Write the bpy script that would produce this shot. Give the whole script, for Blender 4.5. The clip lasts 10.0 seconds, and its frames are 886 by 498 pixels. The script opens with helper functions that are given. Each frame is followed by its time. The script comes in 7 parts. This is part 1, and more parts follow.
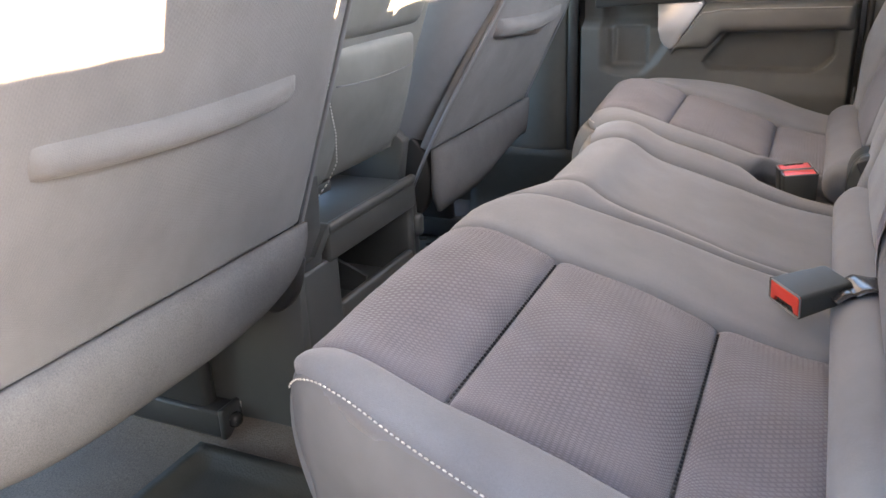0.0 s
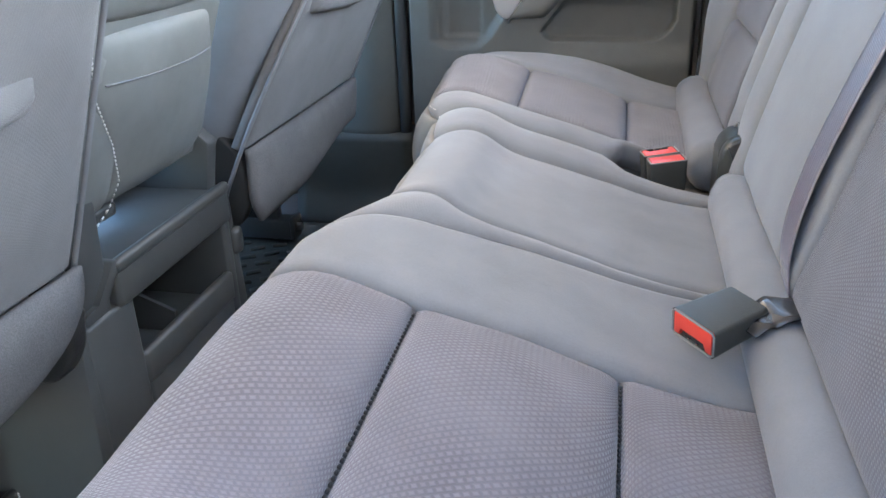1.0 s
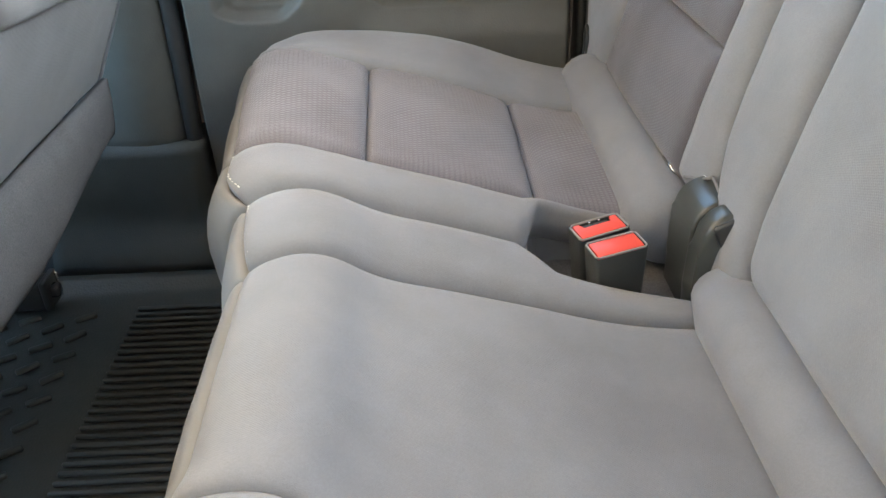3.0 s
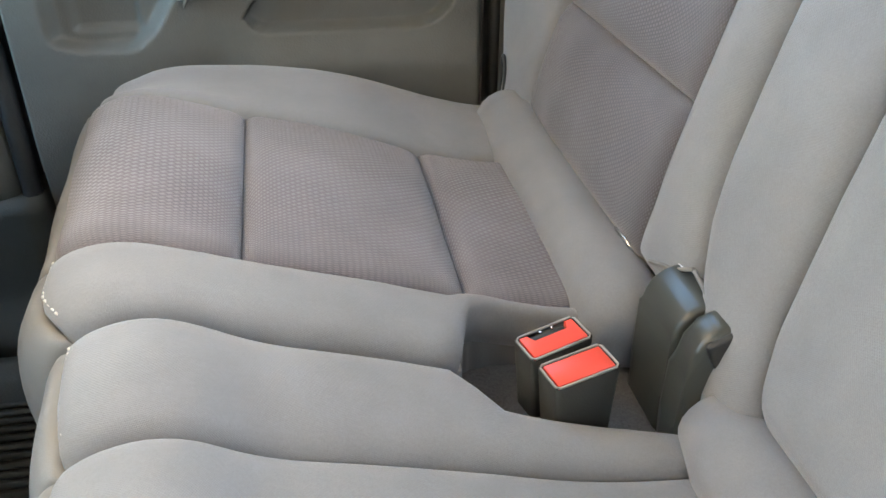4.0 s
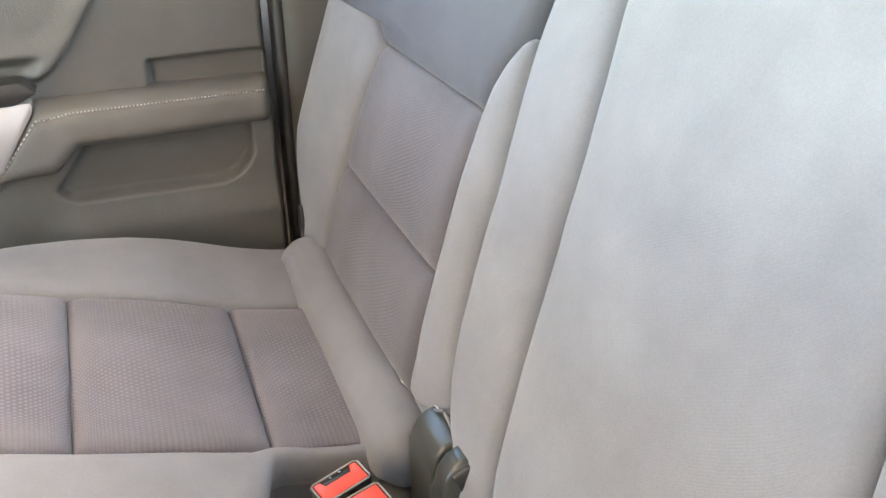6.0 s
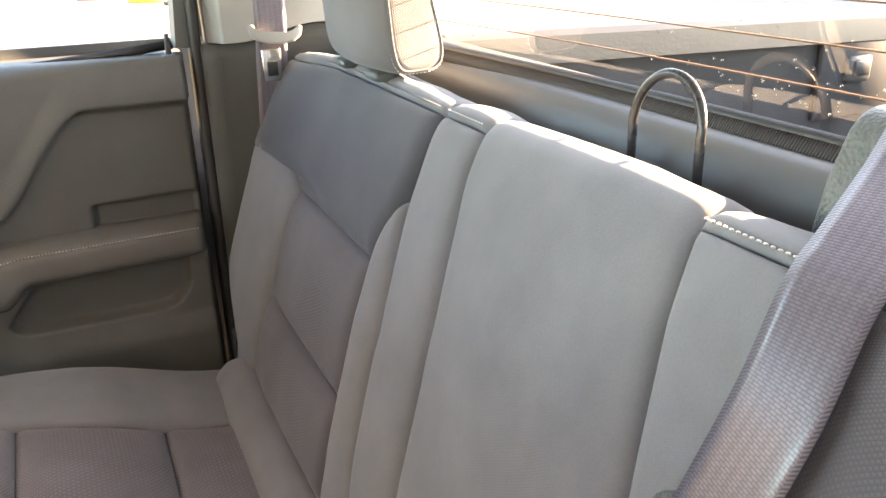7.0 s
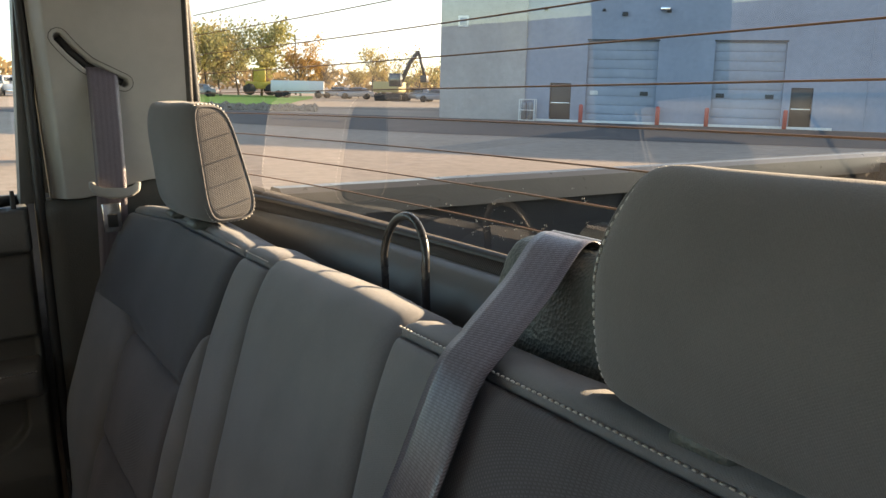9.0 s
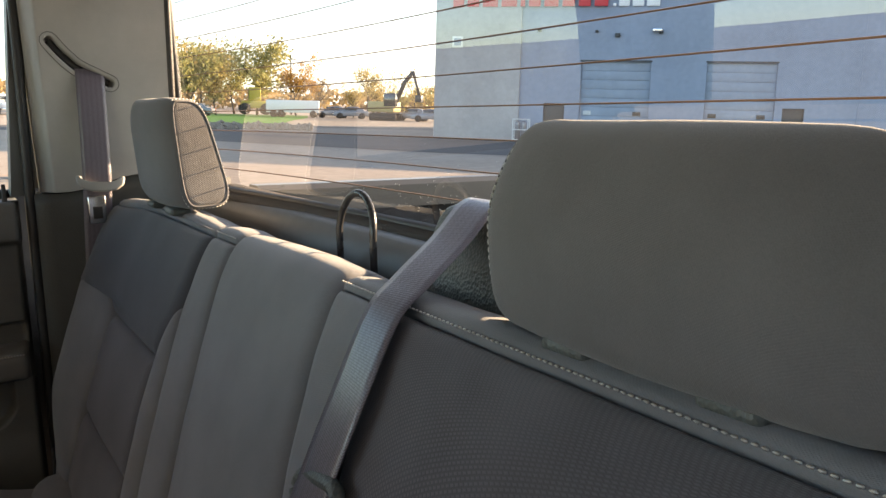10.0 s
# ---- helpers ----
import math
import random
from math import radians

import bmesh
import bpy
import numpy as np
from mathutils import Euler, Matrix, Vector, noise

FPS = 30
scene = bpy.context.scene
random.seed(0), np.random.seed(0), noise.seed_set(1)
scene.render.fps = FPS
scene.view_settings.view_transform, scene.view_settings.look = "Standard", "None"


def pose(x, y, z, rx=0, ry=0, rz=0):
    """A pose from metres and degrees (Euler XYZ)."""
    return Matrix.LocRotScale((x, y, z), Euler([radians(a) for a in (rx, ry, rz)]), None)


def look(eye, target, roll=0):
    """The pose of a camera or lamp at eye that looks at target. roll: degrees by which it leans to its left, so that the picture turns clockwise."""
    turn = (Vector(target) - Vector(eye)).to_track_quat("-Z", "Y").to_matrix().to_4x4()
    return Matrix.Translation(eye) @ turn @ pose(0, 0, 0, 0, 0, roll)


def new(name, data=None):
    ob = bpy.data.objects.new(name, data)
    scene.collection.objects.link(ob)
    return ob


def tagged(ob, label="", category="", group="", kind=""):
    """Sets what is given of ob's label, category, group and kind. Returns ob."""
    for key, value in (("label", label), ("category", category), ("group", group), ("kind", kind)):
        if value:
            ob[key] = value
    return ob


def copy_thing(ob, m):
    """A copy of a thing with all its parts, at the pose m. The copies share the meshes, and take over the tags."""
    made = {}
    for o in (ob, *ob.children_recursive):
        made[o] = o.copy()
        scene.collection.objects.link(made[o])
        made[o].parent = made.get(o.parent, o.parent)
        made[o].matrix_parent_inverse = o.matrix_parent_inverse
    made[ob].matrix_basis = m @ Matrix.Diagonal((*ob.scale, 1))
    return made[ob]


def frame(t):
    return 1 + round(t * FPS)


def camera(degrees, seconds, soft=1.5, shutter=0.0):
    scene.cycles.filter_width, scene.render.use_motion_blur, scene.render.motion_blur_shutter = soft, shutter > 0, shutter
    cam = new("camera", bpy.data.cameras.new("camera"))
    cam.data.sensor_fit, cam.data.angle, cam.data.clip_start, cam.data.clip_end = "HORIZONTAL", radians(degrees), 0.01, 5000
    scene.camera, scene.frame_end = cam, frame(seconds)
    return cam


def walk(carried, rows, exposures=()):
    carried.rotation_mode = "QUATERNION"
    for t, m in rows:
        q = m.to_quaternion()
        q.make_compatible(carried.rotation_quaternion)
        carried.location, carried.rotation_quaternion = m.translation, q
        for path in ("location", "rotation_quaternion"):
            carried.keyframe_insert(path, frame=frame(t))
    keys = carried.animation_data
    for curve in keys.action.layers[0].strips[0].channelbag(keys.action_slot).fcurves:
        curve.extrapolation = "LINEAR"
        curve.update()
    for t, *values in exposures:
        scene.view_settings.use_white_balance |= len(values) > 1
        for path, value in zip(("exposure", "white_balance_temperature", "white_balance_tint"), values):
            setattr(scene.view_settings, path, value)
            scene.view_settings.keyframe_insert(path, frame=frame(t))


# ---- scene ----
cam = camera(57.3, 10.0)
PATH = [
    (0, (-0.089, -0.126, 1.459), (-0.888, 1.564, 0.746), -2.5),
    (0.5, (-0.118, -0.036, 1.456), (-0.698, 1.733, 0.726), -2.4),
    (1, (-0.17, 0.087, 1.446), (-0.578, 1.874, 0.645), -2.1),
    (1.5, (-0.222, 0.219, 1.478), (-0.467, 1.981, 0.565), -1.8),
    (2, (-0.252, 0.353, 1.48), (-0.371, 2.103, 0.517), -1.6),
    (3.5, (-0.276, 0.709, 1.469), (-0.132, 2.406, 0.421), -1.2),
    (4, (-0.272, 0.806, 1.454), (0.024, 2.494, 0.424), 0.3),
    (4.5, (-0.274, 0.841, 1.466), (0.161, 2.499, 0.436), 1.0),
    (5, (-0.266, 0.813, 1.515), (0.26, 2.45, 0.493), -0.0),
    (5.5, (-0.247, 0.761, 1.565), (0.355, 2.403, 0.594), 0.2),
    (7, (-0.193, 0.568, 1.737), (0.57, 2.264, 1.0), -1.4),
    (7.5, (-0.165, 0.507, 1.765), (0.654, 2.24, 1.193), -1.3),
    (8, (-0.165, 0.466, 1.782), (0.736, 2.186, 1.301), -1.0),
    (8.5, (-0.164, 0.431, 1.783), (0.824, 2.121, 1.375), -0.9),
    (9, (-0.136, 0.387, 1.748), (0.886, 2.061, 1.359), -1.2),
    (9.5, (-0.137, 0.332, 1.697), (0.9, 2.003, 1.333), -1.3),
    (10, (-0.143, 0.276, 1.714), (0.896, 1.951, 1.372), -1.0),
]
EXPOSURES = [(0, 4.74, 7200, 17), (0.4, 4.93, 6200, 12), (1.0, 5.12, 6250, 9), (2.0, 5.16, 6480, 7), (3.5, 5.14, 7090, 6), (4.0, 5.22, 6940, 5), (4.5, 5.39, 6900, 8), (5.0, 5.5, 7050, 10), (5.5, 5.52, 7250, 11), (7.0, 4.28, 7850, 15), (7.5, 3.16, 8300, 17), (8.2, 2.35, 8000, 12), (9.0, 1.92, 7350, 9), (9.5, 2.08, 7100, 9), (10.0, 2.28, 7400, 12)]
walk(cam, [(t, look(eye, target, roll)) for t, eye, target, roll in PATH], EXPOSURES)
# ---- world, sun, lights ----
SUN = Vector((1.0, -0.012, 0.232)).normalized()
world = bpy.data.worlds.new("sky")
scene.world = world
world.use_nodes = True
wn = world.node_tree
sky = wn.nodes.new("ShaderNodeTexSky")
sky.sky_type = "NISHITA"
sky.sun_disc = False
sky.sun_elevation = math.asin(SUN.z)
sky.sun_rotation = math.atan2(SUN.x, SUN.y)
sky.air_density, sky.dust_density, sky.ozone_density = 1.0, 0.25, 2.2
# thin broken cloud over the whole sky: the same brightness with its blue drained
where = wn.nodes.new("ShaderNodeTexCoord")
flat = wn.nodes.new("ShaderNodeMapping")
flat.inputs["Scale"].default_value = (1.0, 1.0, 3.2)
wn.links.new(where.outputs["Generated"], flat.inputs["Vector"])
puffs = wn.nodes.new("ShaderNodeTexNoise")
puffs.inputs["Scale"].default_value, puffs.inputs["Detail"].default_value = 4.2, 7.0
wn.links.new(flat.outputs[0], puffs.inputs["Vector"])
cover = wn.nodes.new("ShaderNodeMapRange")
cover.inputs["From Min"].default_value, cover.inputs["From Max"].default_value = 0.36, 0.56
wn.links.new(puffs.outputs["Fac"], cover.inputs["Value"])
grey = wn.nodes.new("ShaderNodeHueSaturation")
grey.inputs["Saturation"].default_value, grey.inputs["Value"].default_value = 0.12, 0.86
wn.links.new(sky.outputs[0], grey.inputs["Color"])
sky_mix = wn.nodes.new("ShaderNodeMix")
sky_mix.data_type = "RGBA"
# the cloud thins out away from the sun
side = wn.nodes.new("ShaderNodeSeparateXYZ")
wn.links.new(where.outputs["Generated"], side.inputs[0])
thin = wn.nodes.new("ShaderNodeMapRange")
thin.inputs["From Min"].default_value, thin.inputs["From Max"].default_value = -0.25, 0.55
wn.links.new(side.outputs["X"], thin.inputs["Value"])
amount = wn.nodes.new("ShaderNodeMath")
amount.operation = "MULTIPLY"
wn.links.new(cover.outputs[0], amount.inputs[0])
wn.links.new(thin.outputs[0], amount.inputs[1])
wn.links.new(amount.outputs[0], sky_mix.inputs[0])
wn.links.new(sky.outputs[0], sky_mix.inputs[6])
wn.links.new(grey.outputs[0], sky_mix.inputs[7])
wn.links.new(sky_mix.outputs[2], wn.nodes["Background"].inputs[0])
wn.nodes["Background"].inputs[1].default_value = 0.15

sun_lamp = bpy.data.lights.new("sun", "SUN")
sun_lamp.energy, sun_lamp.angle, sun_lamp.color = 5.0, radians(0.45), (1.0, 0.76, 0.52)
new("sun", sun_lamp).matrix_world = look((0, 0, 0), tuple(-SUN))


# ---- materials ----
def material(name, colour, rough=0.6, metal=0.0, spec=0.5):
    """A principled material and its node tree's handles."""
    m = bpy.data.materials.new(name)
    m.use_nodes = True
    nt = m.node_tree
    b = nt.nodes["Principled BSDF"]
    b.inputs["Base Color"].default_value = (*colour, 1)
    b.inputs["Roughness"].default_value = rough
    b.inputs["Metallic"].default_value = metal
    b.inputs["Specular IOR Level"].default_value = spec
    return m, nt, b


def node(nt, kind, **values):
    n = nt.nodes.new(kind)
    for k, v in values.items():
        n.inputs[k].default_value = v
    return n


def noisy(nt, coord, scale, detail=4.0, rough=0.6):
    n = node(nt, "ShaderNodeTexNoise", Scale=scale, Detail=detail, Roughness=rough)
    nt.links.new(coord, n.inputs["Vector"])
    return n.outputs["Fac"]


def ramp(nt, fac, a, b, lo=0.3, hi=0.7):
    r = nt.nodes.new("ShaderNodeValToRGB")
    r.color_ramp.elements[0].position, r.color_ramp.elements[1].position = lo, hi
    r.color_ramp.elements[0].color, r.color_ramp.elements[1].color = (*a, 1), (*b, 1)
    nt.links.new(fac, r.inputs[0])
    return r.outputs[0]


def blend(nt, fac, a, b, how="MULTIPLY"):
    m = nt.nodes.new("ShaderNodeMix")
    m.data_type, m.blend_type = "RGBA", how
    if isinstance(fac, float):
        m.inputs[0].default_value = fac
    else:
        nt.links.new(fac, m.inputs[0])
    for sock, v in ((m.inputs[6], a), (m.inputs[7], b)):
        if isinstance(v, tuple):
            sock.default_value = (*v, 1)
        else:
            nt.links.new(v, sock)
    return m.outputs[2]


def bump(nt, b, heights):
    """Chained bumps: (height socket, strength, distance)."""
    last = None
    for h, strength, dist in heights:
        n = node(nt, "ShaderNodeBump", Strength=strength, Distance=dist)
        nt.links.new(h, n.inputs["Height"])
        if last:
            nt.links.new(last, n.inputs["Normal"])
        last = n.outputs[0]
    nt.links.new(last, b.inputs["Normal"])


def coords(nt, which="Object"):
    return nt.nodes.new("ShaderNodeTexCoord").outputs[which]


def mapped(nt, coord, scale=(1, 1, 1), rot=(0, 0, 0)):
    m = nt.nodes.new("ShaderNodeMapping")
    m.inputs["Scale"].default_value = scale
    m.inputs["Rotation"].default_value = rot
    nt.links.new(coord, m.inputs["Vector"])
    return m.outputs[0]


def cloth(name, colour, weave=1500.0, sheen=0.25, blotch=0.12):
    """Fine plain-woven seat cloth."""
    m, nt, b = material(name, colour, 0.9, 0.0, 0.25)
    uv = coords(nt, "UV")
    ob = coords(nt)
    w1 = node(nt, "ShaderNodeTexWave", Scale=weave / 6.283, Distortion=0.6, Detail=1.0)
    nt.links.new(mapped(nt, uv, rot=(0, 0, 0.5)), w1.inputs["Vector"])
    w2 = node(nt, "ShaderNodeTexWave", Scale=weave / 6.283, Distortion=0.6, Detail=1.0)
    nt.links.new(mapped(nt, uv, rot=(0, 0, 2.1)), w2.inputs["Vector"])
    fine = noisy(nt, ob, 1400.0, 2.0)
    big = noisy(nt, ob, 9.0, 3.0)
    lo = tuple(c * (1 - blotch) for c in colour)
    hi = tuple(c * (1 + blotch) for c in colour)
    col = ramp(nt, big, lo, hi)
    mid = noisy(nt, ob, 420.0, 3.0, 0.7)
    col = blend(nt, 0.22, col, ramp(nt, fine, (0.5, 0.5, 0.5), (1.05, 1.05, 1.05), 0.28, 0.68))
    col = blend(nt, 0.16, col, ramp(nt, mid, (0.6, 0.6, 0.6), (1.1, 1.1, 1.1), 0.3, 0.7))
    nt.links.new(col, b.inputs["Base Color"])
    b.inputs["Sheen Weight"].default_value = sheen
    b.inputs["Sheen Roughness"].default_value = 0.5
    bump(nt, b, [(w1.outputs["Fac"], 0.15, 0.0005), (w2.outputs["Fac"], 0.15, 0.0005), (fine, 0.35, 0.0006), (mid, 0.2, 0.001), (big, 0.12, 0.006)])
    return m


def knit(name, colour, turn=1.03, row=0.0038, rise=0.5):
    """Coarse insert cloth: slanting rows of short raised dashes, each row staggered."""
    m, nt, b = material(name, colour, 0.88, 0.0, 0.3)
    uv = coords(nt, "UV")
    ob = coords(nt)
    dash = node(nt, "ShaderNodeTexBrick", Scale=1.0)
    dash.inputs["Color1"].default_value = (1, 1, 1, 1)
    dash.inputs["Color2"].default_value = (0.80, 0.80, 0.80, 1)
    dash.inputs["Mortar"].default_value = (0, 0, 0, 1)
    dash.inputs["Mortar Size"].default_value = row * 0.40
    dash.inputs["Mortar Smooth"].default_value = 1.0
    dash.inputs["Brick Width"].default_value = row * 1.15
    dash.inputs["Row Height"].default_value = row
    nt.links.new(mapped(nt, uv, rot=(0, 0, turn)), dash.inputs["Vector"])
    ovals = dash.outputs["Color"]
    big = noisy(nt, ob, 11.0, 3.0)
    fine = noisy(nt, ob, 1600.0, 2.0)
    # worn smoother in patches
    worn = noisy(nt, ob, 7.0, 2.0)
    col = ramp(nt, big, tuple(c * 0.90 for c in colour), tuple(c * 1.12 for c in colour))
    strength = nt.nodes.new("ShaderNodeMapRange")
    strength.inputs["From Min"].default_value, strength.inputs["From Max"].default_value = 0.35, 0.65
    strength.inputs["To Min"].default_value, strength.inputs["To Max"].default_value = 0.20, 0.62
    nt.links.new(worn, strength.inputs["Value"])
    col = blend(nt, strength.outputs[0], col, ramp(nt, ovals, (0.50, 0.46, 0.47), (1.12, 1.12, 1.12), 0.28, 0.95))
    col = blend(nt, 0.25, col, ramp(nt, fine, (0.5, 0.5, 0.5), (1, 1, 1), 0.25, 0.7))
    nt.links.new(col, b.inputs["Base Color"])
    b.inputs["Sheen Weight"].default_value = 0.3
    bump(nt, b, [(ovals, rise, row * 0.28), (fine, 0.15, 0.0006), (big, 0.12, 0.006)])
    return m


def plastic(name, colour, rough=0.5, grain=420.0, depth=0.0005, spec=0.5, strength=0.5, vary=0.1):
    """Grained moulded plastic."""
    m, nt, b = material(name, colour, rough, 0.0, spec)
    ob = coords(nt)
    v = node(nt, "ShaderNodeTexVoronoi", Scale=grain)
    nt.links.new(ob, v.inputs["Vector"])
    big = noisy(nt, ob, 6.0, 5.0)
    nt.links.new(ramp(nt, big, tuple(c * 0.85 for c in colour), tuple(min(1, c * 1.15) for c in colour)), b.inputs["Base Color"])
    sm = noisy(nt, ob, 38.0, 5.0)
    r = nt.nodes.new("ShaderNodeMapRange")
    r.inputs["To Min"].default_value, r.inputs["To Max"].default_value = rough - vary, min(1, rough + 1.2 * vary)
    nt.links.new(sm, r.inputs["Value"])
    nt.links.new(r.outputs[0], b.inputs["Roughness"])
    bump(nt, b, [(v.outputs["Distance"], strength, depth)])
    return m


def rough_stuff(name, a, b_, scale, rough=0.95, depth=0.003, big=2.0, spec=0.2):
    """Carpet, asphalt, concrete: two scales of mottling and a bump."""
    m, nt, b = material(name, a, rough, 0.0, spec)
    ob = coords(nt)
    f = noisy(nt, ob, scale, 3.0, 0.7)
    g = noisy(nt, ob, big, 6.0, 0.65)
    col = ramp(nt, f, a, b_)
    col = blend(nt, 0.7, col, ramp(nt, g, (0.72, 0.72, 0.72), (1.05, 1.05, 1.05), 0.3, 0.7))
    nt.links.new(col, b.inputs["Base Color"])
    bump(nt, b, [(f, 0.5, depth)])
    return m


CLOTH = cloth("seat_cloth", (0.214, 0.221, 0.238))
CLOTH_DARK = cloth("panel_cloth", (0.092, 0.099, 0.114))
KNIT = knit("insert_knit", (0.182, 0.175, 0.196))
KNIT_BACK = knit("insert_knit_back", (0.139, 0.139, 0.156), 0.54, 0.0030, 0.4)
VINYL = plastic("seat_vinyl", (0.20, 0.20, 0.20), 0.55, 700.0, 0.0003, 0.4, 0.3)
THREAD, _, _ = material("pale_thread", (0.62, 0.61, 0.58), 0.7)
DARK_THREAD, _, _ = material("dark_thread", (0.02, 0.02, 0.022), 0.8)
BLACK = plastic("black_plastic", (0.032, 0.033, 0.033), 0.42)
BLACK_GRAIN = plastic("grained_plastic", (0.052, 0.056, 0.053), 0.45, 900.0, 0.0004, 0.5, 0.5)
CONSOLE = plastic("console_plastic", (0.070, 0.073, 0.071), 0.40, 600.0, 0.0001, 0.5, 0.15, 0.03)
LOWER_TRIM = plastic("lower_trim_plastic", (0.070, 0.074, 0.070), 0.5)
PILLAR_MID = plastic("pillar_plastic", (0.090, 0.094, 0.086), 0.55)
KICK = plastic("kick_panel_plastic", (0.050, 0.055, 0.050), 0.6)
HINGE = plastic("hinge_plastic", (0.050, 0.055, 0.050), 0.30, 800.0, 0.0002, 0.5, 0.2, 0.02)
DOOR_DARK = plastic("door_trim_plastic", (0.114, 0.118, 0.110), 0.55)
DOOR_MID = plastic("door_pad_vinyl", (0.150, 0.148, 0.138), 0.55, 600.0, 0.0004)
TRIM_LIGHT = plastic("pale_trim_plastic", (0.42, 0.42, 0.40), 0.62, 500.0, 0.0003)
HEADLINER = rough_stuff("headliner_felt", (0.48, 0.49, 0.49), (0.56, 0.57, 0.57), 900.0, 0.95, 0.0006)
CARPET = rough_stuff("carpet_pile", (0.100, 0.083, 0.067), (0.190, 0.160, 0.134), 420.0, 1.0, 0.004, 5.0)
RUBBER = plastic("mat_rubber", (0.050, 0.053, 0.047), 0.5, 260.0, 0.0006)
SILVER, _, _ = material("satin_silver_paint", (0.62, 0.61, 0.60), 0.32, 0.6)
CHROME, _, _ = material("bright_metal", (0.75, 0.75, 0.74), 0.18, 1.0)
STEEL = plastic("dark_steel", (0.035, 0.035, 0.036), 0.25, 80.0, 0.0001)
LEDGE = plastic("ledge_satin_plastic", (0.098, 0.104, 0.103), 0.42, 1100.0, 0.0002, 0.5, 0.25)
RED, _, _ = material("red_button", (0.80, 0.075, 0.05), 0.38)


def webbing(name, colour, width=0.058):
    """Seat-belt webbing: slanted picks along both edges, short dashes and faint ribs between."""
    m, nt, b = material(name, colour, 0.30, 0.0, 1.0)
    uv = coords(nt, "UV")
    rib = node(nt, "ShaderNodeTexWave", Scale=39.0)
    rib.bands_direction = "X"
    nt.links.new(uv, rib.inputs["Vector"])
    twill = node(nt, "ShaderNodeTexWave", Scale=150.0)
    twill.bands_direction = "X"
    nt.links.new(mapped(nt, uv, rot=(0, 0, 0.95)), twill.inputs["Vector"])
    dash = node(nt, "ShaderNodeTexBrick", Scale=1.0)
    dash.inputs["Color1"].default_value = (1, 1, 1, 1)
    dash.inputs["Color2"].default_value = (0.72, 0.72, 0.72, 1)
    dash.inputs["Mortar"].default_value = (0.25, 0.25, 0.25, 1)
    dash.inputs["Mortar Size"].default_value = 0.00050
    dash.inputs["Mortar Smooth"].default_value = 0.6
    dash.inputs["Brick Width"].default_value = 0.0050
    dash.inputs["Row Height"].default_value = 0.0022
    nt.links.new(mapped(nt, uv, rot=(0, 0, 0.10)), dash.inputs["Vector"])
    # 1 along the two edges, 0 in the middle
    split = nt.nodes.new("ShaderNodeSeparateXYZ")
    nt.links.new(uv, split.inputs[0])
    off = nt.nodes.new("ShaderNodeMath")
    off.operation = "SUBTRACT"
    off.inputs[1].default_value = width / 2
    nt.links.new(split.outputs["X"], off.inputs[0])
    side = nt.nodes.new("ShaderNodeMath")
    side.operation = "ABSOLUTE"
    nt.links.new(off.outputs[0], side.inputs[0])
    edge = nt.nodes.new("ShaderNodeMapRange")
    edge.inputs["From Min"].default_value, edge.inputs["From Max"].default_value = width * 0.43, width * 0.45
    nt.links.new(side.outputs[0], edge.inputs["Value"])
    inner = blend(nt, 0.3, dash.outputs["Color"], rib.outputs["Color"])
    weave = blend(nt, edge.outputs[0], inner, twill.outputs["Color"], "MIX")
    dark = tuple(c * 0.42 for c in colour)
    nt.links.new(ramp(nt, weave, dark, tuple(c * 1.25 for c in colour), 0.1, 0.8), b.inputs["Base Color"])
    b.inputs["Sheen Weight"].default_value = 0.10
    b.inputs["Sheen Roughness"].default_value = 0.35
    b.inputs["Sheen Tint"].default_value = (0.70, 0.76, 1.0, 1)
    bump(nt, b, [(weave, 0.55, 0.0006)])
    return m


BELT = webbing("belt_webbing", (0.132, 0.116, 0.146))
OUTLET = plastic("outlet_grained_plastic", (0.105, 0.118, 0.112), 0.42, 330.0, 0.0011, 0.5, 0.8)


def window_glass(name="window_glass", tint=(0.90, 0.92, 0.91)):
    """Thin pane: clear, with a real mirror gloss on both faces."""
    m = bpy.data.materials.new(name)
    m.use_nodes = True
    nt = m.node_tree
    nt.nodes.remove(nt.nodes["Principled BSDF"])
    out = nt.nodes["Material Output"]
    clear = nt.nodes.new("ShaderNodeBsdfTransparent")
    clear.inputs[0].default_value = (*tint, 1)
    gloss = nt.nodes.new("ShaderNodeBsdfGlossy")
    gloss.inputs["Roughness"].default_value = 0.0
    facing = nt.nodes.new("ShaderNodeLayerWeight")
    facing.inputs["Blend"].default_value = 0.5
    power = nt.nodes.new("ShaderNodeMath")
    power.operation = "POWER"
    power.inputs[1].default_value = 4.0
    nt.links.new(facing.outputs["Facing"], power.inputs[0])
    fres = nt.nodes.new("ShaderNodeMapRange")
    fres.inputs["To Min"].default_value, fres.inputs["To Max"].default_value = 0.09, 1.0
    nt.links.new(power.outputs[0], fres.inputs["Value"])
    mix = nt.nodes.new("ShaderNodeMixShader")
    nt.links.new(fres.outputs[0], mix.inputs[0])
    nt.links.new(clear.outputs[0], mix.inputs[1])
    nt.links.new(gloss.outputs[0], mix.inputs[2])
    nt.links.new(mix.outputs[0], out.inputs[0])
    return m


GLASS = window_glass()
REAR_GLASS = window_glass("tinted_rear_glass", (0.80, 0.82, 0.85))


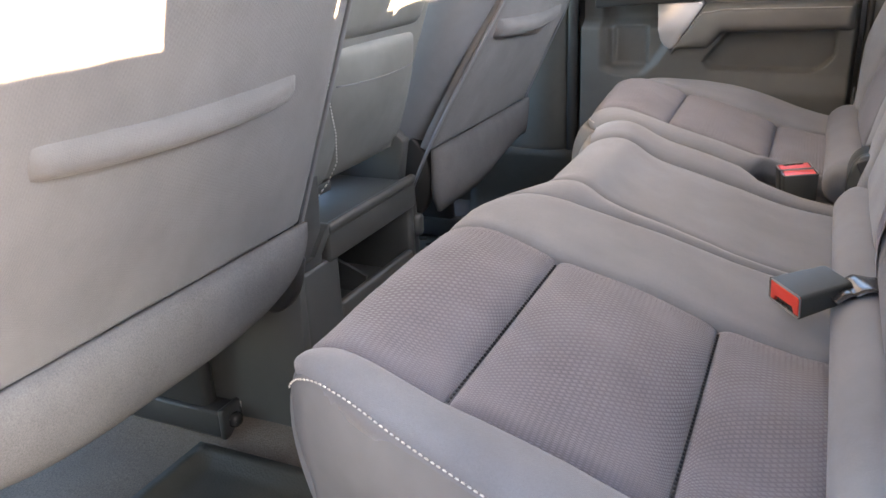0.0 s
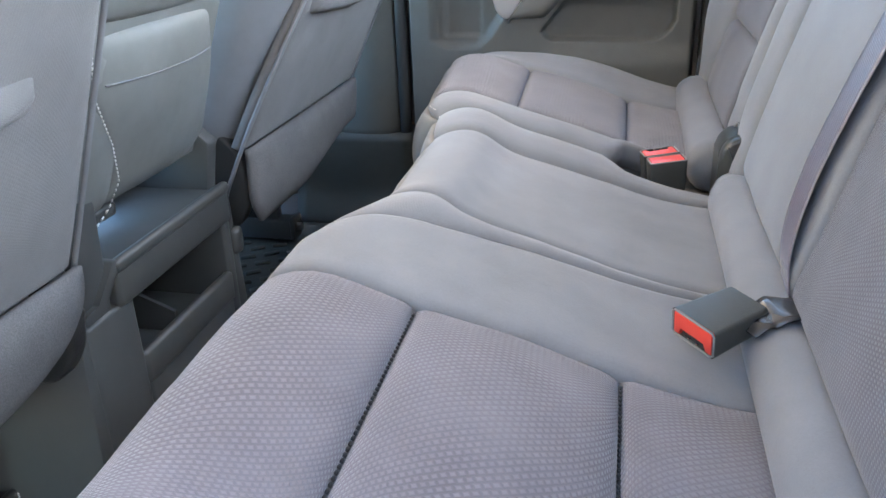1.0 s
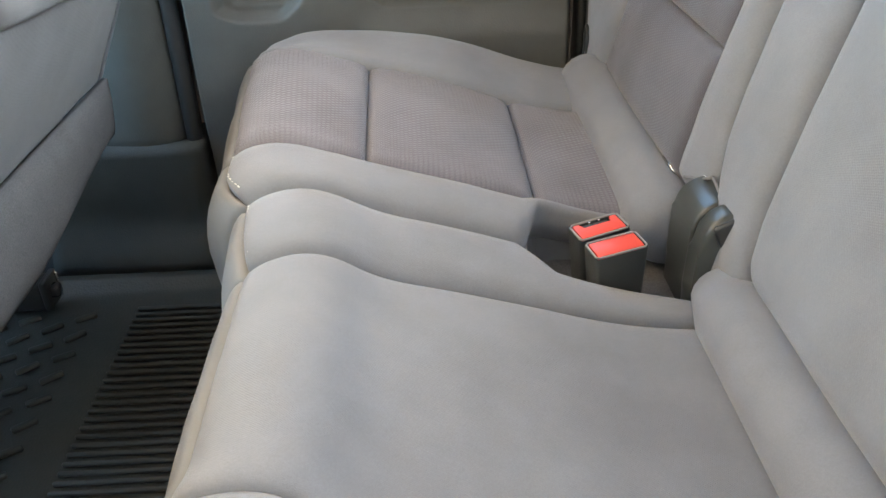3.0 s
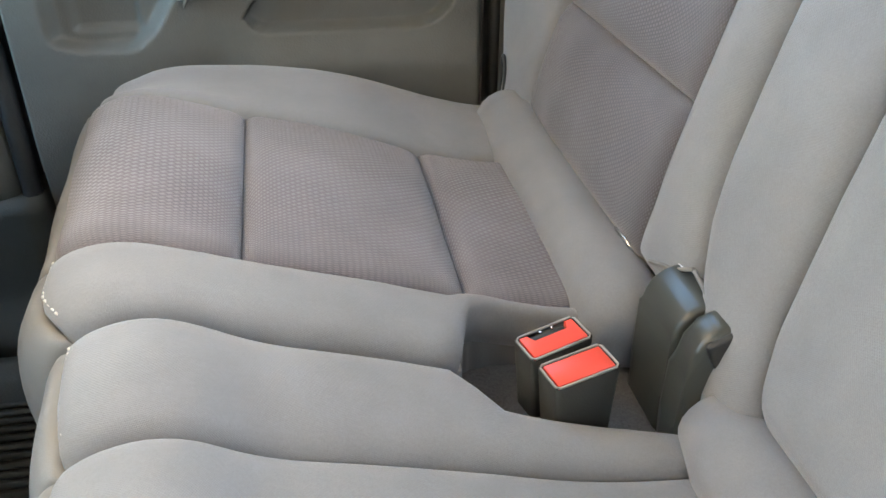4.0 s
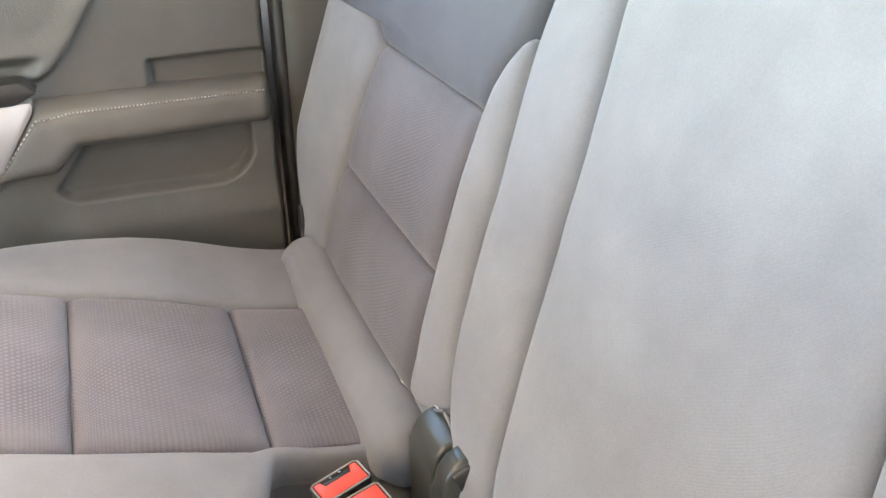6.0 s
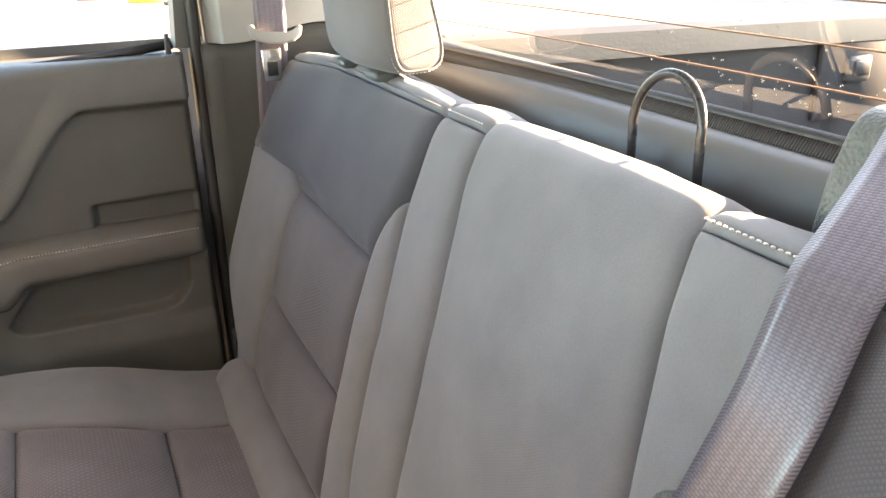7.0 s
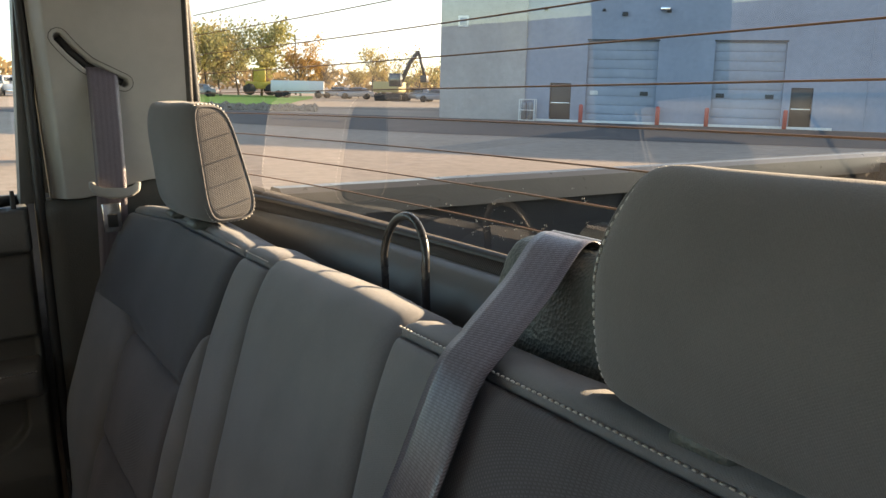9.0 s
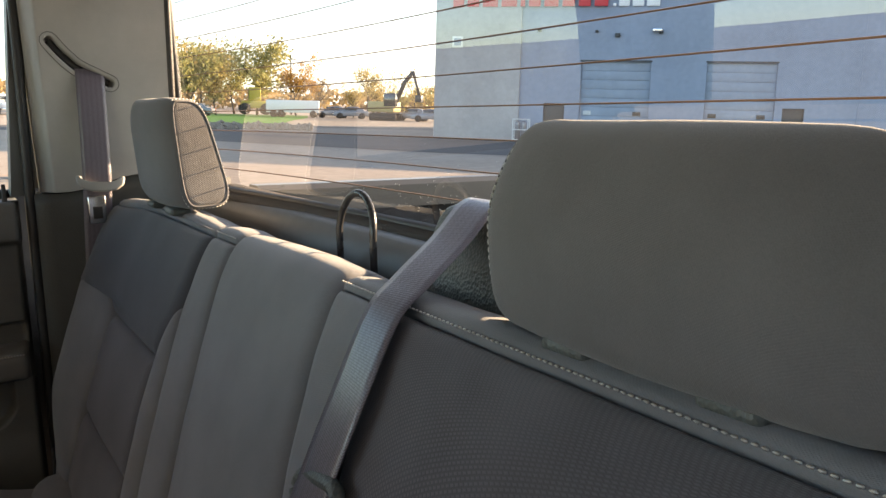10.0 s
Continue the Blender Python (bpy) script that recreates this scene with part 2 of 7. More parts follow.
# ---- mesh helpers ----
def part(name, bm, mat, parent=None, label="", smooth=True):
    """Links a bmesh as one mesh object under a thing or a part."""
    me = bpy.data.meshes.new(name)
    bmesh.ops.recalc_face_normals(bm, faces=bm.faces[:])
    bm.to_mesh(me)
    bm.free()
    me.materials.append(mat)
    if smooth:
        me.polygons.foreach_set("use_smooth", [True] * len(me.polygons))
    ob = new(name, me)
    if parent:
        ob.parent = parent
    if label:
        ob["label"] = label
    return ob


def thing(name, label, category, group="", kind=""):
    return tagged(new(name), label, category, group, kind)


def sharp(ob, deg=35):
    """Keeps hard edges crisp on a smooth-shaded mesh."""
    me = ob.data
    bm = bmesh.new()
    bm.from_mesh(me)
    for e in bm.edges:
        if len(e.link_faces) == 2 and e.calc_face_angle() > radians(deg):
            e.smooth = False
    bm.to_mesh(me)
    bm.free()
    return ob


def rbox(bm, c, size, r=0.004, m=None, seg=2):
    """Adds a rounded box to bm, turned by the matrix m about its centre."""
    made = bmesh.ops.create_cube(bm, size=1.0)["verts"]
    bmesh.ops.scale(bm, vec=size, verts=made)
    es = list({e for v in made for e in v.link_edges})
    if r > 0:
        res = bmesh.ops.bevel(bm, geom=es, offset=min(r, min(size) * 0.49), segments=seg, affect="EDGES", profile=0.5)
        made = list({v for f in res["faces"] for v in f.verts} | {v for v in made if v.is_valid})
    if m is not None:
        bmesh.ops.transform(bm, matrix=m, verts=made)
    bmesh.ops.translate(bm, vec=c, verts=made)
    return made


def box_part(name, c, size, mat, parent=None, r=0.004, m=None, label="", seg=2):
    bm = bmesh.new()
    rbox(bm, c, size, r, m, seg)
    return sharp(part(name, bm, mat, parent, label), 50)


def tube(bm, pts, r, n=8, closed=False):
    """A round rod along pts."""
    pts = [Vector(p) for p in pts]
    rings = []
    up = Vector((0.31, 0.2, 0.93))
    for i, p in enumerate(pts):
        a = pts[i - 1] if i or closed else p
        b = pts[(i + 1) % len(pts)] if i < len(pts) - 1 or closed else p
        d = (b - a).normalized()
        s = d.cross(up).normalized()
        t = s.cross(d)
        rr = r(i / max(1, len(pts) - 1)) if callable(r) else r
        rings.append([bm.verts.new(p + rr * (math.cos(k * 2 * math.pi / n) * s + math.sin(k * 2 * math.pi / n) * t)) for k in range(n)])
    for i in range(len(rings) - (0 if closed else 1)):
        A, B = rings[i], rings[(i + 1) % len(rings)]
        for k in range(n):
            bm.faces.new((A[k], A[(k + 1) % n], B[(k + 1) % n], B[k]))
    if not closed:
        bm.faces.new(rings[0][::-1])
        bm.faces.new(rings[-1])


def slab(bm, top, nu, nv, low):
    """A closed sheet: top(u, v) and low(u, v) give its two faces for u, v in 0..1. UVs run in metres."""
    uvl = bm.loops.layers.uv.verify()
    T = [[bm.verts.new(top(i / nu, j / nv)) for j in range(nv + 1)] for i in range(nu + 1)]
    L = [[bm.verts.new(low(i / nu, j / nv)) for j in range(nv + 1)] for i in range(nu + 1)]
    su = sum((T[i + 1][nv // 2].co - T[i][nv // 2].co).length for i in range(nu))
    sv = sum((T[nu // 2][j + 1].co - T[nu // 2][j].co).length for j in range(nv))
    for i in range(nu):
        for j in range(nv):
            f = bm.faces.new((T[i][j], T[i + 1][j], T[i + 1][j + 1], T[i][j + 1]))
            for l, (a, b) in zip(f.loops, ((i, j), (i + 1, j), (i + 1, j + 1), (i, j + 1))):
                l[uvl].uv = (a / nu * su, b / nv * sv)
            bm.faces.new((L[i][j + 1], L[i + 1][j + 1], L[i + 1][j], L[i][j]))
    for i in range(nu):
        bm.faces.new((T[i + 1][0], T[i][0], L[i][0], L[i + 1][0]))
        bm.faces.new((T[i][nv], T[i + 1][nv], L[i + 1][nv], L[i][nv]))
    for j in range(nv):
        bm.faces.new((T[0][j], T[0][j + 1], L[0][j + 1], L[0][j]))
        bm.faces.new((T[nu][j + 1], T[nu][j], L[nu][j], L[nu][j + 1]))


def smooth01(t):
    t = max(0.0, min(1.0, t))
    return t * t * (3 - 2 * t)


def lerp(a, b, t):
    return a + (b - a) * t


def table(points):
    """A smooth curve through (x, y) pairs."""
    def f(x):
        if x <= points[0][0]:
            return points[0][1]
        for (a, ya), (b, yb) in zip(points, points[1:]):
            if x <= b:
                return ya + (yb - ya) * (x - a) / (b - a)
        return points[-1][1]
    return f


def pad(name, base, normal, size, mat, parent, puff=0.008, r=(0.022, 0.022, 0.022, 0.022), sink=0.010, depth=0.03, step=0.011, heel=0.0, label=""):
    """An upholstered panel over the surface base(u, v), sunk along its four seams (u0, u1, v0, v1; radius 0: not sunk there).
    size: its width and length in metres; heel: how much deeper it tucks in along v0."""
    nu, nv = max(4, round(size[0] / step)), max(4, round(size[1] / step))

    def ease(t):
        # denser rows near the seams
        return t + 0.11 * math.sin(2 * math.pi * t) * -1

    def top(u, v):
        u, v = ease(u), ease(v)
        h = 1.0
        for d, rad in ((u * size[0], r[0]), ((1 - u) * size[0], r[1]), (v * size[1], r[2]), ((1 - v) * size[1], r[3])):
            if rad > 0:
                k = 1 - min(1.0, d / rad)
                h *= math.sqrt(max(0.0, 1 - k * k))
        bulge = puff * math.sin(math.pi * min(1, max(0, u))) ** 0.6 * math.sin(math.pi * min(1, max(0, v))) ** 0.6
        k = 1 - min(1.0, v * size[1] / 0.032)
        tuck = heel * (1 - math.sqrt(max(0.0, 1 - k * k)))
        p = base(u, v)
        wob = noise.noise(p * 14.0) * 0.0018 + noise.noise(p * 37.0) * 0.0006
        return p + normal(u, v) * (bulge + wob * h - sink * (1 - h) - tuck)

    def low(u, v):
        u, v = ease(u), ease(v)
        return base(u, v) - normal(u, v) * depth

    bm = bmesh.new()
    slab(bm, top, nu, nv, low)
    return part(name, bm, mat, parent, label)


def stitches(name, curve, length, parent, mat=None, pitch=0.0055, r=0.0006, dash=0.62):
    """A row of sewn thread dashes along curve(t), t in 0..1."""
    bm = bmesh.new()
    n = int(length / pitch)
    for i in range(n):
        a, b = Vector(curve(i / n)), Vector(curve((i + dash) / n))
        d = b - a
        s = d.orthogonal().normalized()
        t = d.cross(s).normalized()
        ra = [bm.verts.new(a + r * (math.cos(k * 2.094) * s + math.sin(k * 2.094) * t)) for k in range(3)]
        rm = [bm.verts.new((a + b) / 2 + 1.5 * r * (math.cos(k * 2.094) * s + math.sin(k * 2.094) * t)) for k in range(3)]
        rb = [bm.verts.new(b + r * (math.cos(k * 2.094) * s + math.sin(k * 2.094) * t)) for k in range(3)]
        for A, B in ((ra, rm), (rm, rb)):
            for k in range(3):
                bm.faces.new((A[k], A[(k + 1) % 3], B[(k + 1) % 3], B[k]))
        bm.faces.new(ra[::-1])
        bm.faces.new(rb)
    ob = part(name, bm, mat or THREAD, parent)
    ob["kind"] = "stuff"
    return ob


def prism(bm, outline, axis, a, b):
    """Extrudes a 2D outline (list of pairs) along axis from a to b."""
    def put(p, k):
        q = {"x": (k, p[0], p[1]), "y": (p[0], k, p[1]), "z": (p[0], p[1], k)}[axis]
        return bm.verts.new(q)
    A = [put(p, a) for p in outline]
    B = [put(p, b) for p in outline]
    n = len(outline)
    bm.faces.new(A)
    bm.faces.new(B[::-1])
    for i in range(n):
        bm.faces.new((A[i], A[(i + 1) % n], B[(i + 1) % n], B[i]))
    return A + B


def prism_part(name, outline, axis, a, b, mat, parent=None, r=0.003, label=""):
    bm = bmesh.new()
    prism(bm, outline, axis, a, b)
    if r:
        bmesh.ops.bevel(bm, geom=bm.edges[:], offset=r, segments=2, affect="EDGES", profile=0.5, clamp_overlap=True)
    return sharp(part(name, bm, mat, parent, label), 40)


def smooth_path(points, n=10):
    P = [Vector(p) for p in points]
    P = [2 * P[0] - P[1]] + P + [2 * P[-1] - P[-2]]
    out = []
    for i in range(1, len(P) - 2):
        for k in range(n):
            t = k / n
            a, b, c, d = P[i - 1], P[i], P[i + 1], P[i + 2]
            out.append(0.5 * ((2 * b) + (c - a) * t + (2 * a - 5 * b + 4 * c - d) * t * t + (3 * b - a - 3 * c + d) * t ** 3))
    out.append(P[-2])
    return out




# ---- curves that the seats follow ----
def spline(points, n=14):
    """Catmull-Rom through 2D points, resampled by arc length: returns at(s) -> (point, tangent), and the length."""
    P = [Vector(p) for p in points]
    P = [2 * P[0] - P[1]] + P + [2 * P[-1] - P[-2]]
    dense = []
    for i in range(1, len(P) - 2):
        for k in range(n):
            t = k / n
            a, b, c, d = P[i - 1], P[i], P[i + 1], P[i + 2]
            dense.append(0.5 * ((2 * b) + (c - a) * t + (2 * a - 5 * b + 4 * c - d) * t * t + (3 * b - a - 3 * c + d) * t ** 3))
    dense.append(P[-2])
    acc = [0.0]
    for a, b in zip(dense, dense[1:]):
        acc.append(acc[-1] + (b - a).length)

    def at(s):
        s = max(0.0, min(acc[-1], s))
        i = min(len(dense) - 2, max(0, int(np.searchsorted(acc, s)) - 1))
        t = (s - acc[i]) / max(1e-9, acc[i + 1] - acc[i])
        return dense[i].lerp(dense[i + 1], t), (dense[i + 1] - dense[i]).normalized()
    return at, acc[-1]


# cushion: from the seat crack forward, over the nose and down its front (x, z)
cushion_at, CUSHION_LEN = spline([(-0.020, 1.046), (-0.090, 1.056), (-0.152, 1.072), (-0.250, 1.105), (-0.337, 1.130), (-0.410, 1.153), (-0.451, 1.152), (-0.480, 1.134), (-0.496, 1.100), (-0.500, 1.052), (-0.488, 0.990), (-0.470, 0.945)])
# backrest: from below the seat crack up the face, over the top and down behind
back_at, BACK_LEN = spline([(-0.030, 1.020), (-0.014, 1.095), (0.026, 1.228), (0.078, 1.384), (0.112, 1.466), (0.140, 1.525), (0.157, 1.551), (0.173, 1.561), (0.194, 1.559), (0.215, 1.551), (0.231, 1.537), (0.240, 1.490), (0.242, 1.400)])


def arc_of(at, length, axis, value):
    """The arc length at which a profile first passes value."""
    last = at(0)[0][axis]
    for i in range(1, 2001):
        s = length * i / 2000
        now = at(s)[0][axis]
        if (last - value) * (now - value) <= 0:
            return s
        last = now
    return length


def seat_surface(at, tilt, s0, s1, yl, yr):
    """base and normal over a strip of a seat profile between two side curves (numbers or functions of x)."""
    fl = yl if callable(yl) else (lambda x: yl)
    fr = yr if callable(yr) else (lambda x: yr)

    def base(u, v):
        p, _ = at(lerp(s0, s1, v))
        y = lerp(fl(p.x), fr(p.x), u)
        # the middle of the bench is set back a little at its nose
        x = p.x
        if at is cushion_at:
            x += NOSE_BACK(y) * smooth01((-0.28 - x) / 0.16)
        drop = 0.0
        if at is cushion_at:
            drop = 0.018 * smooth01((y - 1.60) / 0.14) * smooth01((-0.33 - p.x) / 0.12)
            drop -= BOLSTER_LIFT(p.x) * smooth01((y - 1.635) / 0.085)
        else:
            # the outer bolster of the narrow backrest stands forward
            x -= 0.030 * smooth01((y - 1.69) / 0.15) * smooth01((p.y - 1.08) / 0.16)
        return Vector((x, y, p.y + tilt * (y - 1.1) - drop))

    def normal(u, v):
        _, d = at(lerp(s0, s1, v))
        return Vector((-d.y, 0, d.x)) if at is back_at else Vector((d.y, 0, -d.x))
    return base, normal


BOLSTER_LIFT = table([(-0.52, -0.010), (-0.44, -0.013), (-0.355, -0.006), (-0.26, 0.009), (-0.17, 0.014), (-0.05, 0.008), (0.0, 0.0)])
NOSE_BACK = table([(0.78, 0.0), (0.84, 0.020), (0.89, 0.046), (0.93, 0.058), (1.14, 0.058), (1.18, 0.050), (1.25, 0.040), (1.29, 0.014), (1.36, 0.010), (1.60, -0.010), (1.80, -0.026)])
SEAM_REAR = arc_of(cushion_at, CUSHION_LEN, 0, -0.154)
SEAM_FRONT = arc_of(cushion_at, CUSHION_LEN, 0, -0.333)
SEAM_NOSE = arc_of(cushion_at, CUSHION_LEN, 0, -0.479)
C_TILT = 0.022


def cushion_pad(name, yl, yr, s0, s1, mat, parent, width, **kw):
    base, normal = seat_surface(cushion_at, C_TILT, s0, s1, yl, yr)
    return pad(name, base, normal, (width, s1 - s0), mat, parent, **kw)


def cushion_core(parent, y0, y1, label=""):
    """The foam block under the pads."""
    out = []
    for i in range(26):
        p, d = cushion_at(CUSHION_LEN * i / 25)
        out.append((max(-0.415, p.x - d.y * 0.022), p.y + d.x * 0.022))
    out += [(-0.40, 0.93), (-0.02, 0.93)]
    return prism_part("cushion", out, "y", y0, y1, CLOTH_DARK, parent, 0, label)


# ---- the setting: cab ----
FLOOR = 0.70


def cab():
    # floor with a raised tunnel in the middle
    def hump(y):
        return 0.075 * smooth01((0.34 - abs(y - 1.0)) / 0.16)

    bm = bmesh.new()
    slab(bm, lambda u, v: Vector((lerp(-2.2, 0.30, u), lerp(0.06, 1.92, v), FLOOR - 0.012 + hump(lerp(0.06, 1.92, v)) + 0.004 * noise.noise(Vector((u * 30, v * 30, 0))))), 40, 60,
         lambda u, v: Vector((lerp(-2.2, 0.30, u), lerp(0.06, 1.92, v), FLOOR - 0.06)))
    tagged(part("floor", bm, CARPET), "brown-grey carpeted cab floor with a raised tunnel", "floor", kind="structure")

    # headliner, its unseen front run forward to keep sky light off the headrests
    bm = bmesh.new()
    slab(bm, lambda u, v: Vector((lerp(-1.9, 0.32, u), lerp(0.10, 1.86, v), 2.02 + 0.05 * math.sin(math.pi * v) * (1 - u * 0.4))), 20, 20,
         lambda u, v: Vector((lerp(-1.9, 0.32, u), lerp(0.10, 1.86, v), 2.13)))
    tagged(part("ceiling", bm, HEADLINER), "pale grey felt headliner of the cab", "ceiling", kind="structure")

    # rear bulkhead below the glass
    bm = bmesh.new()
    rbox(bm, (0.36, 0.99, 1.13), (0.03, 1.84, 0.88), 0.004)
    tagged(part("wall_rear", bm, CARPET), "dark carpeted rear cab bulkhead behind the bench", "wall", kind="structure")

    # header over the rear glass and the cowl below the windscreen
    bm = bmesh.new()
    rbox(bm, (0.245, 0.98, 2.055), (0.10, 1.80, 0.09), 0.01)
    tagged(part("wall_header", bm, TRIM_LIGHT), "pale trim above the rear window", "trim", kind="structure")
    bm = bmesh.new()
    rbox(bm, (-2.25, 0.99, 1.00), (0.5, 1.9, 0.62), 0.04)
    tagged(part("wall_front", bm, BLACK), "dark dashboard closing the front of the cab", "wall", kind="structure")


def rounded_ledge():
    """The dark rounded trim along the foot of the rear window."""
    prof = [(0.262, 1.47), (0.264, 1.53), (0.272, 1.553), (0.284, 1.568), (0.296, 1.572), (0.306, 1.570), (0.312, 1.566), (0.345, 1.564), (0.372, 1.564), (0.372, 1.47)]
    bm = bmesh.new()
    rows = []
    for i in range(31):
        y = lerp(0.12, 1.86, i / 30)
        back = -0.045 * ((y - 0.98) / 0.88) ** 4
        rows.append([bm.verts.new((x + back, y, z)) for x, z in prof])
    n = len(prof)
    for A, B in zip(rows, rows[1:]):
        for k in range(n):
            bm.faces.new((A[k], A[(k + 1) % n], B[(k + 1) % n], B[k]))
    bm.faces.new(rows[0])
    bm.faces.new(rows[-1][::-1])
    tagged(part("trim", bm, LEDGE), "rounded black trim ledge under the rear window", "trim", kind="structure")


# rear glass: bowed in plan, leaning forward towards its top
WIN_Y0, WIN_Y1, WIN_Z0, WIN_Z1 = 0.25, 1.845, 1.581, 2.02


def glass_x(y, z):
    return 0.318 - 0.060 * ((y - 0.99) / 0.855) ** 2 - 0.03 * (z - WIN_Z0)


def rear_window():
    win = thing("window_1", "rear window with thin heater wires, dusty, in a black rubber seal", "window", kind="structure")
    def pane(u, v, off=0.0):
        y, z = lerp(WIN_Y0, WIN_Y1, u), lerp(WIN_Z0, WIN_Z1, v)
        return Vector((glass_x(y, z) + off, y, z))
    bm = bmesh.new()
    rows = [[bm.verts.new(pane(i / 30, j / 8)) for j in range(9)] for i in range(31)]
    for A, B in zip(rows, rows[1:]):
        for k in range(8):
            bm.faces.new((A[k], B[k], B[k + 1], A[k + 1]))
    g = part("pane", bm, REAR_GLASS, win)
    g.visible_shadow = False
    # seal
    loop = [pane(i / 30, 0) for i in range(31)] + [pane(1, j / 8) for j in range(1, 9)] + [pane(1 - i / 30, 1) for i in range(1, 31)] + [pane(0, 1 - j / 8) for j in range(1, 8)]
    bm = bmesh.new()
    tube(bm, loop, 0.007, 6, True)
    part("window_seal", bm, BLACK, win, "black rubber window seal")
    # ribbed lip along the foot of the glass
    bm = bmesh.new()
    slab(bm, lambda u, v: Vector((glass_x(lerp(WIN_Y0, WIN_Y1, u), 1.58) - 0.006 - 0.010 * (1 - v), lerp(WIN_Y0, WIN_Y1, u), lerp(1.568, 1.582, v))), 30, 2,
         lambda u, v: Vector((glass_x(lerp(WIN_Y0, WIN_Y1, u), 1.58) - 0.002, lerp(WIN_Y0, WIN_Y1, u), lerp(1.566, 1.579, v))))
    part("seal_lip", bm, RIBBED, win)
    # dried drops and dust low on the glass
    rnd = random.Random(8)
    bm = bmesh.new()
    for k in range(60):
        y, z = rnd.gauss(1.02, 0.07), 1.60 + abs(rnd.gauss(0, 0.030))
        r = rnd.uniform(0.0003, 0.0008)
        c = Vector((glass_x(y, z) - 0.001, y, z))
        ring = [bm.verts.new(c + Vector((0, r * math.cos(a), r * 1.3 * math.sin(a)))) for a in (0, 1.05, 2.09, 3.14, 4.19, 5.24)]
        tip = bm.verts.new(c - Vector((0.0005, 0, 0)))
        for a, b in zip(ring, ring[1:] + ring[:1]):
            bm.faces.new((a, b, tip))
    part("dust_speck", bm, SPECK, win)["kind"] = "stuff"
    # heater wires
    for k in range(13):
        z = 1.619 + 0.0322 * k
        bm = bmesh.new()
        tube(bm, [Vector((glass_x(y, z) - 0.0018, y, z)) for y in [lerp(WIN_Y0 + 0.03, WIN_Y1 - 0.03, i / 40) for i in range(41)]], 0.0008, 4)
        part("heater_wire", bm, WIRE, win)


RIBBED, _nt, _b = material("ribbed_rubber", (0.03, 0.03, 0.03), 0.45)
_w = node(_nt, "ShaderNodeTexWave", Scale=105.0)
_w.bands_direction = "Y"
_nt.links.new(coords(_nt), _w.inputs["Vector"])
bump(_nt, _b, [(_w.outputs["Fac"], 0.9, 0.002)])
SPECK, _, _ = material("dried_drop", (0.6, 0.6, 0.58), 0.7)
WIRE, _, _ = material("heater_wire_copper", (0.20, 0.12, 0.07), 0.45, 0.3)


# ---- passenger-side pillar, belt slot and door ----
def pillar_y(x):
    return 1.900 - 0.24 * max(0.0, x) * smooth01(x / 0.2 + 0.4)


